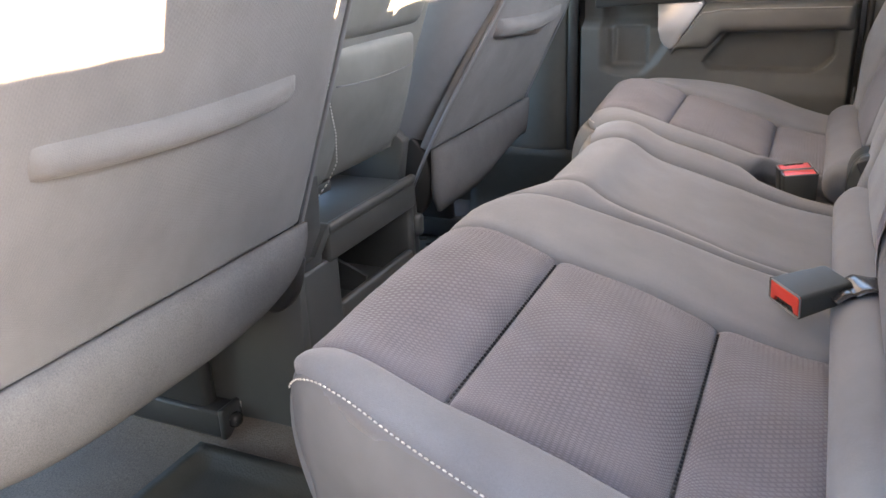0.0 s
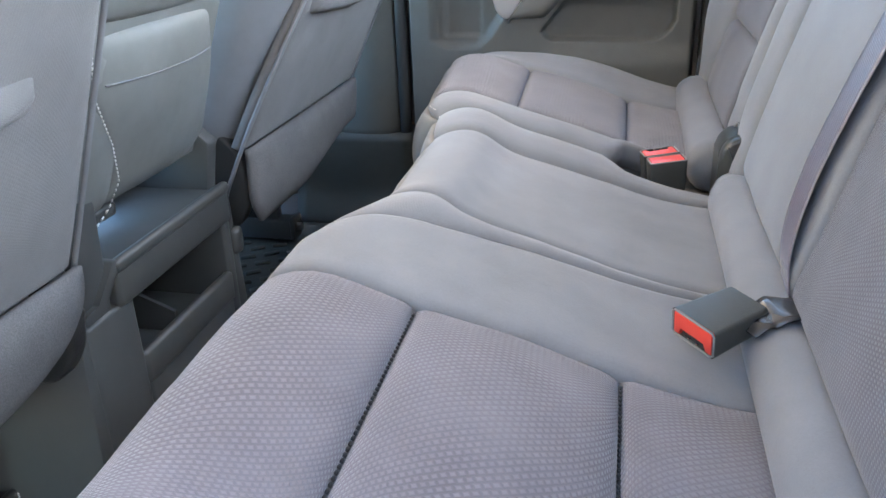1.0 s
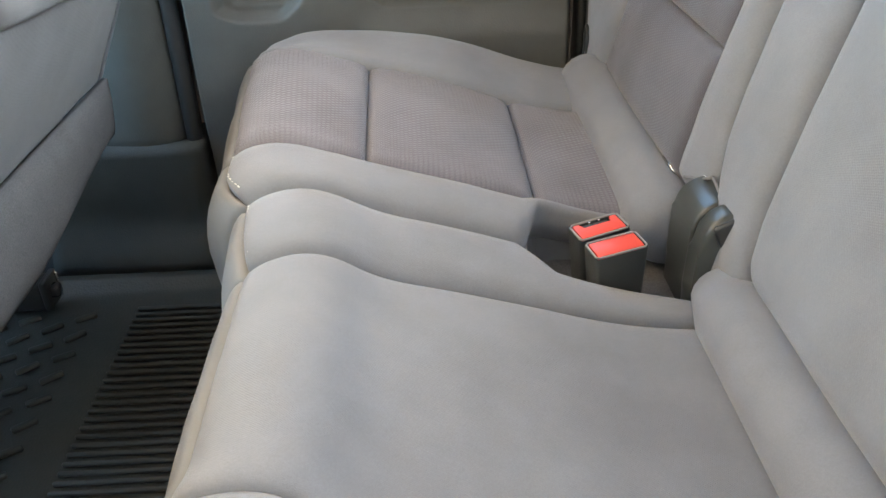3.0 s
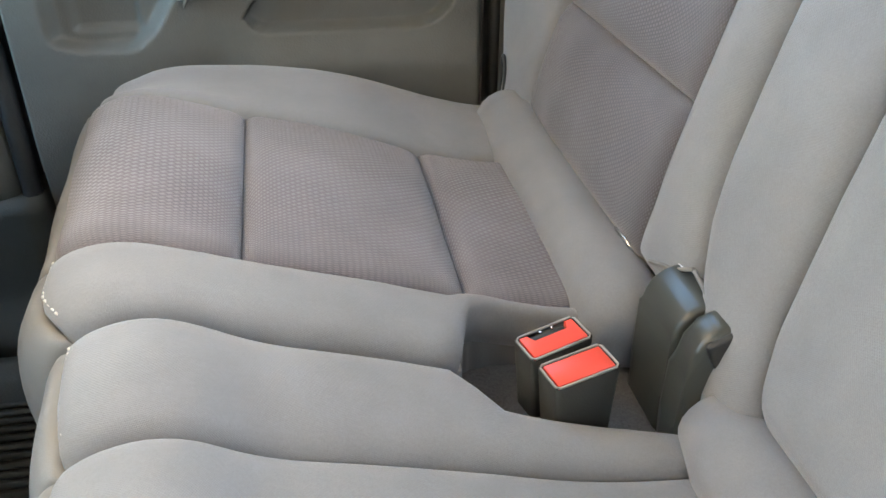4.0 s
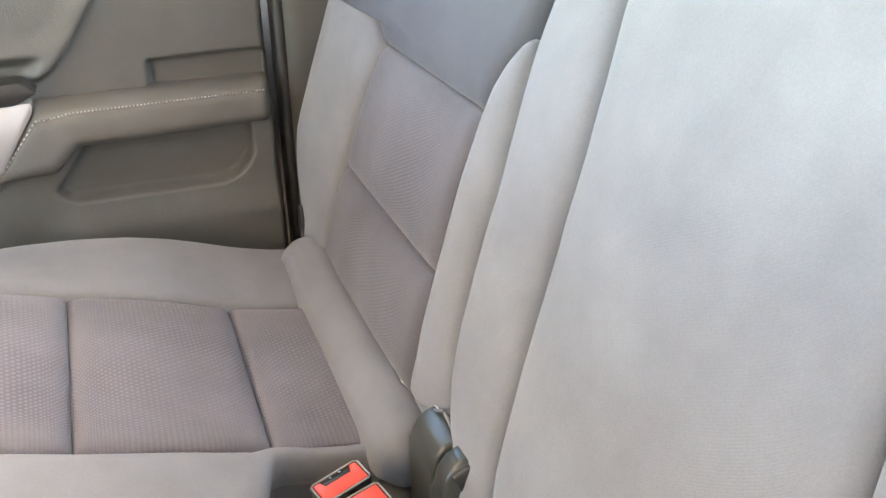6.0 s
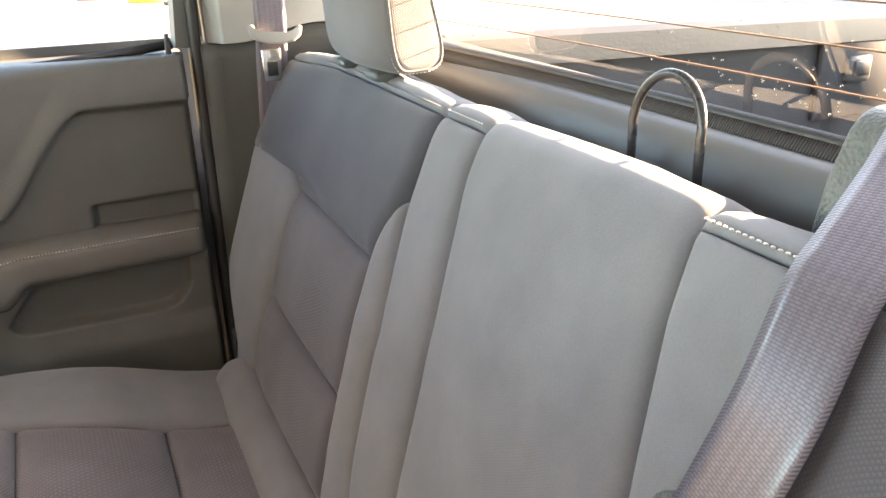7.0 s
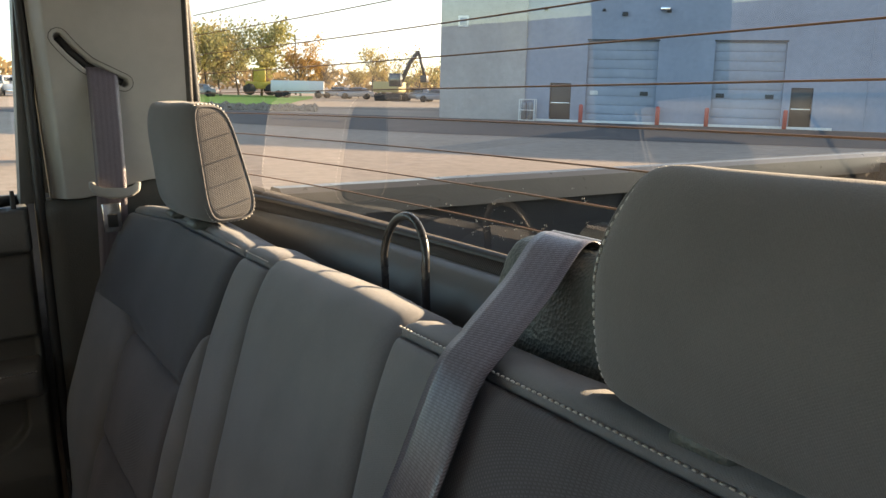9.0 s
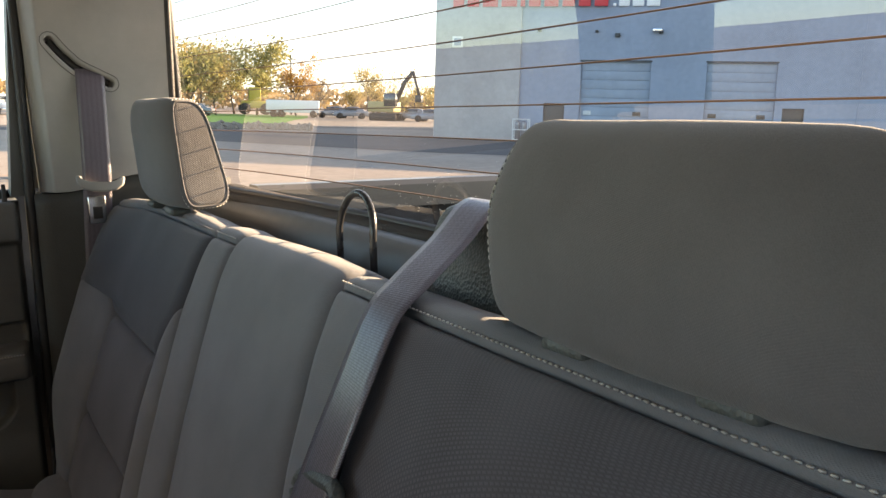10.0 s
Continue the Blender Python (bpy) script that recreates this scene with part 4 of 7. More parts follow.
def back_core(parent, y0, y1):
    out = []
    for i in range(30):
        p, d = back_at(BACK_LEN * i / 29)
        out.append((p.x + d.y * 0.022, p.y - d.x * 0.022))
    out += [(0.215, 1.02)]
    return prism_part("backrest", out, "y", y0, y1, CLOTH_DARK, parent, 0)


def roll_pad(parent, y0, y1, xc=-0.026, r=0.041, zc=1.049, tilt=0.022):
    """The round lower roll of a backrest."""
    bm = bmesh.new()
    n = 24
    pts = [Vector((xc, lerp(y0, y1, i / n), zc + tilt * (lerp(y0, y1, i / n) - 1.1))) for i in range(n + 1)]
    tube(bm, pts, lambda t: r * (1 - max(0, abs(2 * t - 1) - 0.93) ** 2 * 90) ** 0.5, 20)
    return part("lower_roll", bm, CLOTH, parent)


def by_height(pairs):
    """A side line of the backrest given as (z, y) pairs, as a function of the profile's x."""
    rows = []
    for z, y in pairs:
        rows.append((back_at(arc_of(back_at, BACK_LEN, 1, z))[0].x, y))
    return table(rows)


SEAM_INSERT = by_height([(1.05, 0.790), (1.20, 0.800), (1.40, 0.826), (1.555, 0.848)])
SEAM_RIGHT = by_height([(1.05, 0.852), (1.20, 0.868), (1.40, 0.908), (1.50, 0.938), (1.555, 0.953)])
SEAM_LEFT = by_height([(1.05, 1.135), (1.116, 1.164), (1.148, 1.176), (1.23, 1.187), (1.33, 1.197), (1.40, 1.207), (1.45, 1.220), (1.51, 1.243), (1.555, 1.252)])
EDGE_LEFT = by_height([(1.05, 1.190), (1.10, 1.235), (1.143, 1.267), (1.17, 1.285), (1.21, 1.297), (1.30, 1.308), (1.34, 1.310), (1.40, 1.323), (1.455, 1.336), (1.527, 1.347), (1.555, 1.349)])


HEEL = arc_of(back_at, BACK_LEN, 1, 1.088)


def driver_backrest(seat):
    b = back_core(seat, 0.20, 1.20)
    prism_part("edge_core", [(0.06, 1.25), (0.112, 1.40), (0.16, 1.53), (0.19, 1.535), (0.22, 1.50), (0.22, 1.25)], "y", 1.19, 1.312, CLOTH_DARK, b, 0)
    back_pad("outer_bolster", 0.185, 0.275, BACK_LOW, B_TOP, CLOTH, b, 0.09, r=(0.03, 0.014, 0, 0.012))
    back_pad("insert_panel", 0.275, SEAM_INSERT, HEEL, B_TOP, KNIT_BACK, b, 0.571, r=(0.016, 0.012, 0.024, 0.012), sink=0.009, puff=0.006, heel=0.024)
    back_pad("side_strip", SEAM_INSERT, SEAM_RIGHT, HEEL, B_TOP, CLOTH, b, 0.107, r=(0.012, 0.016, 0.024, 0.012), sink=0.009, puff=0.007, heel=0.024)
    back_pad("centre_panel", SEAM_RIGHT, SEAM_LEFT, HEEL, B_END, CLOTH, b, 0.285, r=(0.018, 0.018, 0.024, 0.02), sink=0.012, puff=0.012, heel=0.024)
    back_pad("edge_strip", SEAM_LEFT, EDGE_LEFT, BACK_LOW, B_TOP, CLOTH, b, 0.10, r=(0.014, 0.024, 0, 0.012), sink=0.010, puff=0.009)
    back_pad("top_cap", 0.185, 0.953, B_TOP, B_END, CLOTH, b, 0.768, r=(0.02, 0.014, 0.010, 0.02), sink=0.008, puff=0.005)
    back_pad("edge_cap", 1.252, 1.349, B_TOP, B_END, CLOTH, b, 0.10, r=(0.012, 0.02, 0.010, 0.02), sink=0.008, puff=0.006)
    roll_pad(b, 0.20, 1.186, -0.0145, 0.0355, 1.063, 0.003)
    base, normal = seat_surface(back_at, 0.0, B_TOP + 0.004, B_TOP + 0.005, 0.20, 0.95)
    stitches("stitching", lambda t: base(t, 0) + normal(t, 0) * 0.0015, 0.75, b, r=0.0008, pitch=0.0056)
    base1, normal1 = seat_surface(back_at, 0.0, B_TOP + 0.004, B_TOP + 0.005, 1.26, 1.340)
    stitches("stitching", lambda t: base1(t, 0) + normal1(t, 0) * 0.0015, 0.075, b, r=0.0007)
    # pale bound hem where the strip curls round the hinge
    bm = bmesh.new()
    tube(bm, smooth_path([(-0.005, 1.266, 1.1365), (-0.005, 1.252, 1.133), (-0.006, 1.238, 1.131), (-0.007, 1.216, 1.130), (-0.009, 1.200, 1.123)], 5), 0.0018, 6)
    part("hem", bm, VINYL, b, "pale bound hem beside the hinge")
    bm = bmesh.new()
    tube(bm, smooth_path([(0.016, 0.640, 1.080), (0.003, 0.646, 1.096), (0.001, 0.668, 1.099), (0.003, 0.690, 1.096), (0.016, 0.696, 1.080)], 4), 0.0032, 8)
    part("anchor_bar", bm, CHROME, b, "bright steel anchor bar")
    # welt along the rear edge of the top
    bm = bmesh.new()
    tube(bm, [Vector((0.236, lerp(0.20, 1.33, i / 40), 1.533 + 0.0012 * math.sin(i * 1.7))) for i in range(41)], 0.004, 6)
    part("rear_welt", bm, CLOTH_DARK, b)
    return b


def passenger_backrest(seat):
    b = back_core(seat, 1.36, 1.76)
    outer = table([(-0.03, 1.835), (0.00, 1.858), (0.03, 1.876), (0.085, 1.886), (0.12, 1.884), (0.142, 1.878), (0.160, 1.862), (0.19, 1.835), (0.30, 1.800)])
    inner_seam = by_height([(1.05, 1.350), (1.115, 1.361), (1.18, 1.367), (1.30, 1.377), (1.38, 1.380), (1.41, 1.378), (1.434, 1.369), (1.458, 1.352), (1.555, 1.355)])
    oseam = by_height([(1.05, 1.705), (1.18, 1.712), (1.38, 1.688), (1.42, 1.735), (1.46, 1.825)])
    B_HEM = arc_of(back_at, BACK_LEN, 1, 1.100)
    B_OUT = arc_of(back_at, BACK_LEN, 1, 1.452)
    inner_edge = by_height([(1.05, 1.262), (1.143, 1.272), (1.17, 1.289), (1.21, 1.301), (1.30, 1.312), (1.34, 1.314), (1.40, 1.327), (1.455, 1.340), (1.555, 1.353)])
    upper_out = lambda x: min(oseam(x), outer(x) - 0.002) if x < 0.088 else outer(x)
    back_pad("outer_bolster", oseam, outer, BACK_LOW, B_OUT, CLOTH, b, 0.12, r=(0.014, 0.045, 0, 0.012), sink=0.014, puff=0.008)
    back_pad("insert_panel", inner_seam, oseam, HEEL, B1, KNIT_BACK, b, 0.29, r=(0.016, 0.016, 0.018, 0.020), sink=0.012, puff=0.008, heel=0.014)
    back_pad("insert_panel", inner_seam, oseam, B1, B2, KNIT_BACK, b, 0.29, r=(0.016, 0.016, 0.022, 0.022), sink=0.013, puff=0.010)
    back_pad("upper_panel", inner_seam, upper_out, B2, B_TOP, CLOTH_DARK, b, 0.36, r=(0.016, 0.024, 0.024, 0.012), sink=0.013, puff=0.008)
    back_pad("inner_bolster", inner_edge, inner_seam, B_HEM, B_BOLSTER, CLOTH, b, 0.050, r=(0.016, 0.012, 0.010, 0.018), sink=0.010, puff=0.008)
    back_pad("top_cap", 1.354, outer, B_TOP, B_END, CLOTH, b, 0.42, r=(0.016, 0.03, 0.010, 0.02), sink=0.008, puff=0.006)
    roll_pad(b, 1.298, 1.768)
    base, normal = seat_surface(back_at, 0.0, B_TOP + 0.004, B_TOP + 0.005, 1.36, 1.75)
    stitches("stitching", lambda t: base(t, 0) + normal(t, 0) * 0.0012, 0.39, b, CLOTH, r=0.0007)
    bm = bmesh.new()
    tube(bm, smooth_path([(-0.012, 1.324, 1.110), (-0.011, 1.318, 1.1124), (-0.010, 1.305, 1.118), (-0.0085, 1.290, 1.1235), (-0.005, 1.268, 1.1365)], 5), 0.0018, 6)
    part("hem", bm, VINYL, b, "pale bound hem above the hinge")
    # bright child-seat anchor bars in the crack
    for y in (1.392, 1.660):
        bm = bmesh.new()
        tube(bm, smooth_path([(0.006, y - 0.020, 1.076), (-0.006, y - 0.017, 1.093), (-0.008, y, 1.096), (-0.006, y + 0.017, 1.093), (0.006, y + 0.020, 1.076)], 4), 0.0032, 8)
        part("anchor_bar", bm, CHROME, b, "bright steel anchor bar")
    return b


def headrest(y0, y1, z0, z1, label, xc, end=0.925, crown=0.0):
    """A padded head restraint on two posts: deeper at its foot, with stitched gussets at both ends; crown (0..1) rounds its top off."""
    h = thing("head_restraint", label, "headrest", "rear head restraints")
    W, H, yc, zc = y1 - y0, z1 - z0, (y0 + y1) / 2, (z0 + z1) / 2

    def section(k, s, u=1.0):
        """A point of the side profile at angle k (0..1), shrunk by s; the top leans forward."""
        a = k * 2 * math.pi
        c, sn = math.cos(a), math.sin(a)
        soft = crown if sn > 0 else 0.0
        ex = math.copysign(abs(c) ** (0.50 + 0.46 * soft), c)
        ez = math.copysign(abs(sn) ** (0.42 + 0.60 * soft), sn)
        ez *= s
        half = 0.046 - 0.008 * ez
        x = xc - 0.014 * ez + half * (1 - (1 - s) * 1.5) * ex
        x += 0.016 * crown * max(0.0, ez) ** 2
        return x + 0.022 * abs(u) ** 3 * max(0.0, -ex), zc + H / 2 * ez + 0.005 * crown * max(0.0, ez)

    def taper(x, z):
        """How far an end stands in from the full width: more towards the rear and the top."""
        return 0.15 * max(0.0, x - xc + 0.03) + 0.025 * crown * max(0.0, ((z - zc) / (H / 2) + 0.3) / 1.3) ** 2

    n = 56
    bm = bmesh.new()
    uvl = bm.loops.layers.uv.verify()
    rows = []
    k0 = (1 - end) / 0.075
    stations = [(a, 1 + (b - 1) * k0 if b < 1 else b) for a, b in ((-1.0, 0.925), (-0.985, 0.945), (-0.95, 0.965), (-0.89, 0.982), (-0.80, 0.994), (-0.6, 1.0), (-0.3, 1.004), (0.0, 1.006))]
    stations += [(-a, b) for a, b in stations[-2::-1]]
    for u, s in stations:
        ring = []
        for k in range(n):
            x, z = section(k / n, s, u)
            y = yc + u * (W / 2 - taper(x, z))
            ring.append(bm.verts.new((x + 0.0025 * noise.noise(Vector((y * 14, z * 16, 2))), y, z + 0.003 * noise.noise(Vector((y * 11, x * 20, z0))))))
        rows.append(ring)
    for A, B in zip(rows, rows[1:]):
        for k in range(n):
            f = bm.faces.new((A[k], A[(k + 1) % n], B[(k + 1) % n], B[k]))
            for l in f.loops:
                l[uvl].uv = (l.vert.co.y, l.vert.co.z + l.vert.co.x)
    part("cover", bm, HEADREST_CLOTH, h)
    for sg in (-1, 1):
        # gusset: a slightly puffed oblong panel inside the seam
        bm = bmesh.new()
        uvl = bm.loops.layers.uv.verify()
        rings = []
        for s, out in ((end, -0.0015), (end - 0.02, 0.0008), (end - 0.085, 0.0012), (0.68, 0.0015), (0.45, 0.0017), (0.2, 0.0018)):
            ring = []
            for k in range(n):
                x, z = section(k / n, end)
                cx = xc + 0.011 - 0.014 * ((z - zc) / (H / 2))
                q = s / end
                gx = lerp(cx, x, q)
                ring.append(bm.verts.new((gx, yc + sg * (W / 2 + out - taper(gx, lerp(zc, z, q))), lerp(zc, z, q))))
            rings.append(ring)
        for A, B in zip(rings, rings[1:]):
            for k in range(n):
                f = bm.faces.new((A[k], A[(k + 1) % n], B[(k + 1) % n], B[k]))
                for l in f.loops:
                    l[uvl].uv = (l.vert.co.x, l.vert.co.z)
        f = bm.faces.new(rings[-1])
        for l in f.loops:
            l[uvl].uv = (l.vert.co.x, l.vert.co.z)
        g = part("gusset", bm, KNIT_GUSSET, h)

        def rim(t, s, off):
            x, z = section(t, s)
            return Vector((x, yc + sg * (W / 2 + off - taper(x, z)), z))

        # even spacing along the seam
        dense = [rim(k / 400, end + 0.049 * k0, -0.0050) for k in range(401)]
        run = [0.0]
        for a, b in zip(dense, dense[1:]):
            run.append(run[-1] + (b - a).length)

        def along(t):
            i = min(399, max(0, int(np.searchsorted(run, t * run[-1])) - 1))
            return dense[i].lerp(dense[i + 1], (t * run[-1] - run[i]) / max(1e-9, run[i + 1] - run[i]))
        bm = bmesh.new()
        tube(bm, [rim(k / n, end + 0.005, 0.0005) for k in range(n)], 0.0015, 6, True)
        part("piping", bm, HEADREST_CLOTH, g)
        stitches("stitching", along, run[-1], g, r=0.0008, pitch=0.0056)
    for y in (yc - 0.062, yc + 0.062):
        bm = bmesh.new()
        tube(bm, [(xc, y, z0 + 0.04), (xc, y, 1.54)], 0.006, 10)
        part("post", bm, CHROME, h, "bright steel post")
        box_part("post_collar", (xc - 0.012, y, 1.566), (0.030, 0.042, 0.012), OUTLET, h, 0.005)
    return h


HEADREST_CLOTH = cloth("headrest_cloth", (0.168, 0.165, 0.168))
KNIT_GUSSET = knit("gusset_knit", (0.185, 0.180, 0.178), 0.7, 0.0024, 0.4)

wide_seat = thing("rear_seat", "wide section of a grey cloth rear bench with pale stitching", "seat", "rear bench seats")
driver_cushion(wide_seat)
driver_backrest(wide_seat)
narrow_seat = thing("rear_seat", "narrow section of a grey cloth rear bench beside the closed door", "seat", "rear bench seats")
passenger_cushion(narrow_seat)
passenger_backrest(narrow_seat)
headrest(1.482, 1.722, 1.570, 1.736, "grey cloth head restraint beside the pale door pillar", 0.176)
headrest(0.432, 0.740, 1.562, 1.701, "large grey cloth head restraint with pale stitched edges", 0.198, 0.875, 1.0)


# ---- belts, buckles and fittings of the bench ----
def ribbon(bm, pts, side, width, thick=0.0012):
    """A flat strap along pts; side(i) is its half-width direction."""
    uvl = bm.loops.layers.uv.verify()
    pts = [Vector(p) for p in pts]
    run = [0.0]
    for a, b in zip(pts, pts[1:]):
        run.append(run[-1] + (b - a).length)
    top, low = [], []
    for i, p in enumerate(pts):
        d = (pts[min(i + 1, len(pts) - 1)] - pts[max(i - 1, 0)]).normalized()
        s = Vector(side(i)).normalized()
        s = (s - d * s.dot(d)).normalized()
        n = s.cross(d).normalized()
        top.append([bm.verts.new(p + s * (width * (k / 6 - 0.5)) + n * thick / 2 * (1 if 0 < k < 6 else 0.4)) for k in range(7)])
        low.append([bm.verts.new(p + s * (width * (k / 6 - 0.5)) - n * thick / 2 * (1 if 0 < k < 6 else 0.4)) for k in range(7)])
    for i in range(len(pts) - 1):
        for k in range(6):
            for grid, flip in ((top, False), (low, True)):
                q = [grid[i][k], grid[i][k + 1], grid[i + 1][k + 1], grid[i + 1][k]]
                ij = [(i, k), (i, k + 1), (i + 1, k + 1), (i + 1, k)]
                if flip:
                    q, ij = q[::-1], ij[::-1]
                f = bm.faces.new(q)
                for l, (a, b) in zip(f.loops, ij):
                    l[uvl].uv = (b / 6 * width, run[a])
        bm.faces.new((top[i][0], top[i + 1][0], low[i + 1][0], low[i][0]))
        bm.faces.new((top[i + 1][6], top[i][6], low[i][6], low[i + 1][6]))
    bm.faces.new((top[0][0], low[0][0], *low[0][1:], *top[0][:0:-1]))
    bm.faces.new((top[-1][0], *top[-1][1:], *low[-1][::-1]))


def belt_ring(c, right, down, parent, mat, w=0.062, h=0.030):
    """An oblong plastic belt guide."""
    c, right, down = Vector(c), Vector(right).normalized(), Vector(down).normalized()
    pts = []
    for k in range(28):
        a = k / 28 * 2 * math.pi
        pts.append(c + right * (w / 2 * math.copysign(abs(math.cos(a)) ** 0.55, math.cos(a))) + down * (h / 2 * math.copysign(abs(math.sin(a)) ** 0.7, math.sin(a))))
    bm = bmesh.new()
    tube(bm, pts, 0.0065, 8, True)
    return part("belt_guide", bm, mat, parent)


def centre_belt():
    b = thing("seat_belt", "dark ribbed seat belt running from the outlet box down the backrest", "seat belt", "seat belts")
    pts = smooth_path([(0.290, 0.872, 1.605), (0.284, 0.872, 1.6275), (0.262, 0.868, 1.6285), (0.222, 0.855, 1.602), (0.176, 0.841, 1.5755), (0.145, 0.834, 1.553), (0.112, 0.828, 1.499), (0.082, 0.834, 1.43), (0.055, 0.843, 1.36), (0.022, 0.850, 1.26), (0.001, 0.848, 1.19), (-0.010, 0.836, 1.135), (-0.008, 0.822, 1.09)])
    bm = bmesh.new()
    ribbon(bm, pts, lambda i: (0.03, 1, 0.0), 0.058)
    part("webbing", bm, BELT, b)
    g = belt_ring((0.082, 0.834, 1.418), (0.05, 1, -0.22), (-0.30, 0.1, -1), b, OUTLET, 0.088, 0.026)
    g["label"] = "black plastic tongue guide"
    bm = bmesh.new()
    rbox(bm, (0, 0, 0), (0.004, 0.032, 0.050), 0.0015, pose(0, 0, 0, -8, 18, 0))
    bmesh.ops.translate(bm, vec=(0.060, 0.832, 1.382), verts=bm.verts[:])
    part("tongue", bm, CHROME, b, "bright steel tongue")
    return b


def outlet_box():
    b = thing("belt_outlet", "dark grey grained belt outlet box on the backrest top", "belt outlet")
    prof = [(0.232, 1.540), (0.240, 1.580), (0.254, 1.612), (0.264, 1.622), (0.276, 1.625), (0.296, 1.625), (0.304, 1.618), (0.306, 1.540)]
    bm = bmesh.new()
    prism(bm, prof, "y", 0.742, 0.926)
    bmesh.ops.bevel(bm, geom=bm.edges[:], offset=0.008, segments=3, affect="EDGES", profile=0.5, clamp_overlap=True)
    sharp(part("housing", bm, OUTLET, b), 40)
    box_part("outlet_slot", (0.288, 0.872, 1.6265), (0.012, 0.080, 0.005), BLACK, b, 0.002)
    box_part("slot_lip", (0.297, 0.872, 1.6265), (0.003, 0.090, 0.003), SILVER, b, 0.001)
    return b


def tether_loop():
    l = thing("tether_loop", "bent black wire loop standing behind the backrest", "wire loop")
    pts = []
    for k in range(25):
        a = math.pi * k / 24
        pts.append((0.250 + 0.006 * math.sin(a), 1.096 + 0.043 * math.cos(a), 1.578 + 0.044 * math.sin(a)))
    pts = [(0.250, 1.139, 1.44), (0.250, 1.139, 1.53)] + pts + [(0.250, 1.053, 1.53), (0.250, 1.053, 1.44)]
    bm = bmesh.new()
    tube(bm, pts, 0.0042, 10)
    part("wire", bm, STEEL, l)
    return l


def pillar_belt():
    b = thing("seat_belt", "dark seat belt hanging from the slot in the pale pillar", "seat belt", "seat belts")
    pts = smooth_path([(0.108, 1.880, 1.800), (0.106, 1.862, 1.782), (0.104, 1.852, 1.74), (0.102, 1.846, 1.66), (0.100, 1.842, 1.60), (0.098, 1.846, 1.55), (0.094, 1.85, 1.45), (0.085, 1.86, 1.20), (0.08, 1.865, 1.0)])
    bm = bmesh.new()
    ribbon(bm, pts, lambda i: (1, -0.16, -0.08), 0.048)
    part("webbing", bm, BELT, b)
    bm = bmesh.new()
    cup = [(-0.041, 0.013), (-0.039, -0.002), (-0.028, -0.011), (-0.010, -0.015), (0.010, -0.015), (0.028, -0.011), (0.039, -0.002), (0.041, 0.013), (0.032, 0.013), (0.029, 0.003), (0.018, -0.001), (-0.018, -0.001), (-0.029, 0.003), (-0.032, 0.013)]
    prism(bm, cup, "y", -0.007, 0.007)
    bmesh.ops.bevel(bm, geom=bm.edges[:], offset=0.003, segments=2, affect="EDGES", profile=0.5, clamp_overlap=True)
    bmesh.ops.transform(bm, matrix=pose(0.104, 1.834, 1.592, -12, 3, -13), verts=bm.verts[:])
    sharp(part("belt_guide", bm, TRIM_LIGHT, b, "pale plastic belt guide cup"), 50)
    bm = bmesh.new()
    rbox(bm, (0.095, 1.836, 1.545), (0.030, 0.004, 0.050), 0.002)
    t = part("tongue", bm, CHROME, b, "bright steel tongue")
    box_part("tongue_slot", (0.095, 1.8325, 1.540), (0.016, 0.003, 0.022), BLACK, t, 0.001)
    return b


RIM_GREY, _, _ = material("worn_grey_plastic", (0.30, 0.30, 0.29), 0.5)


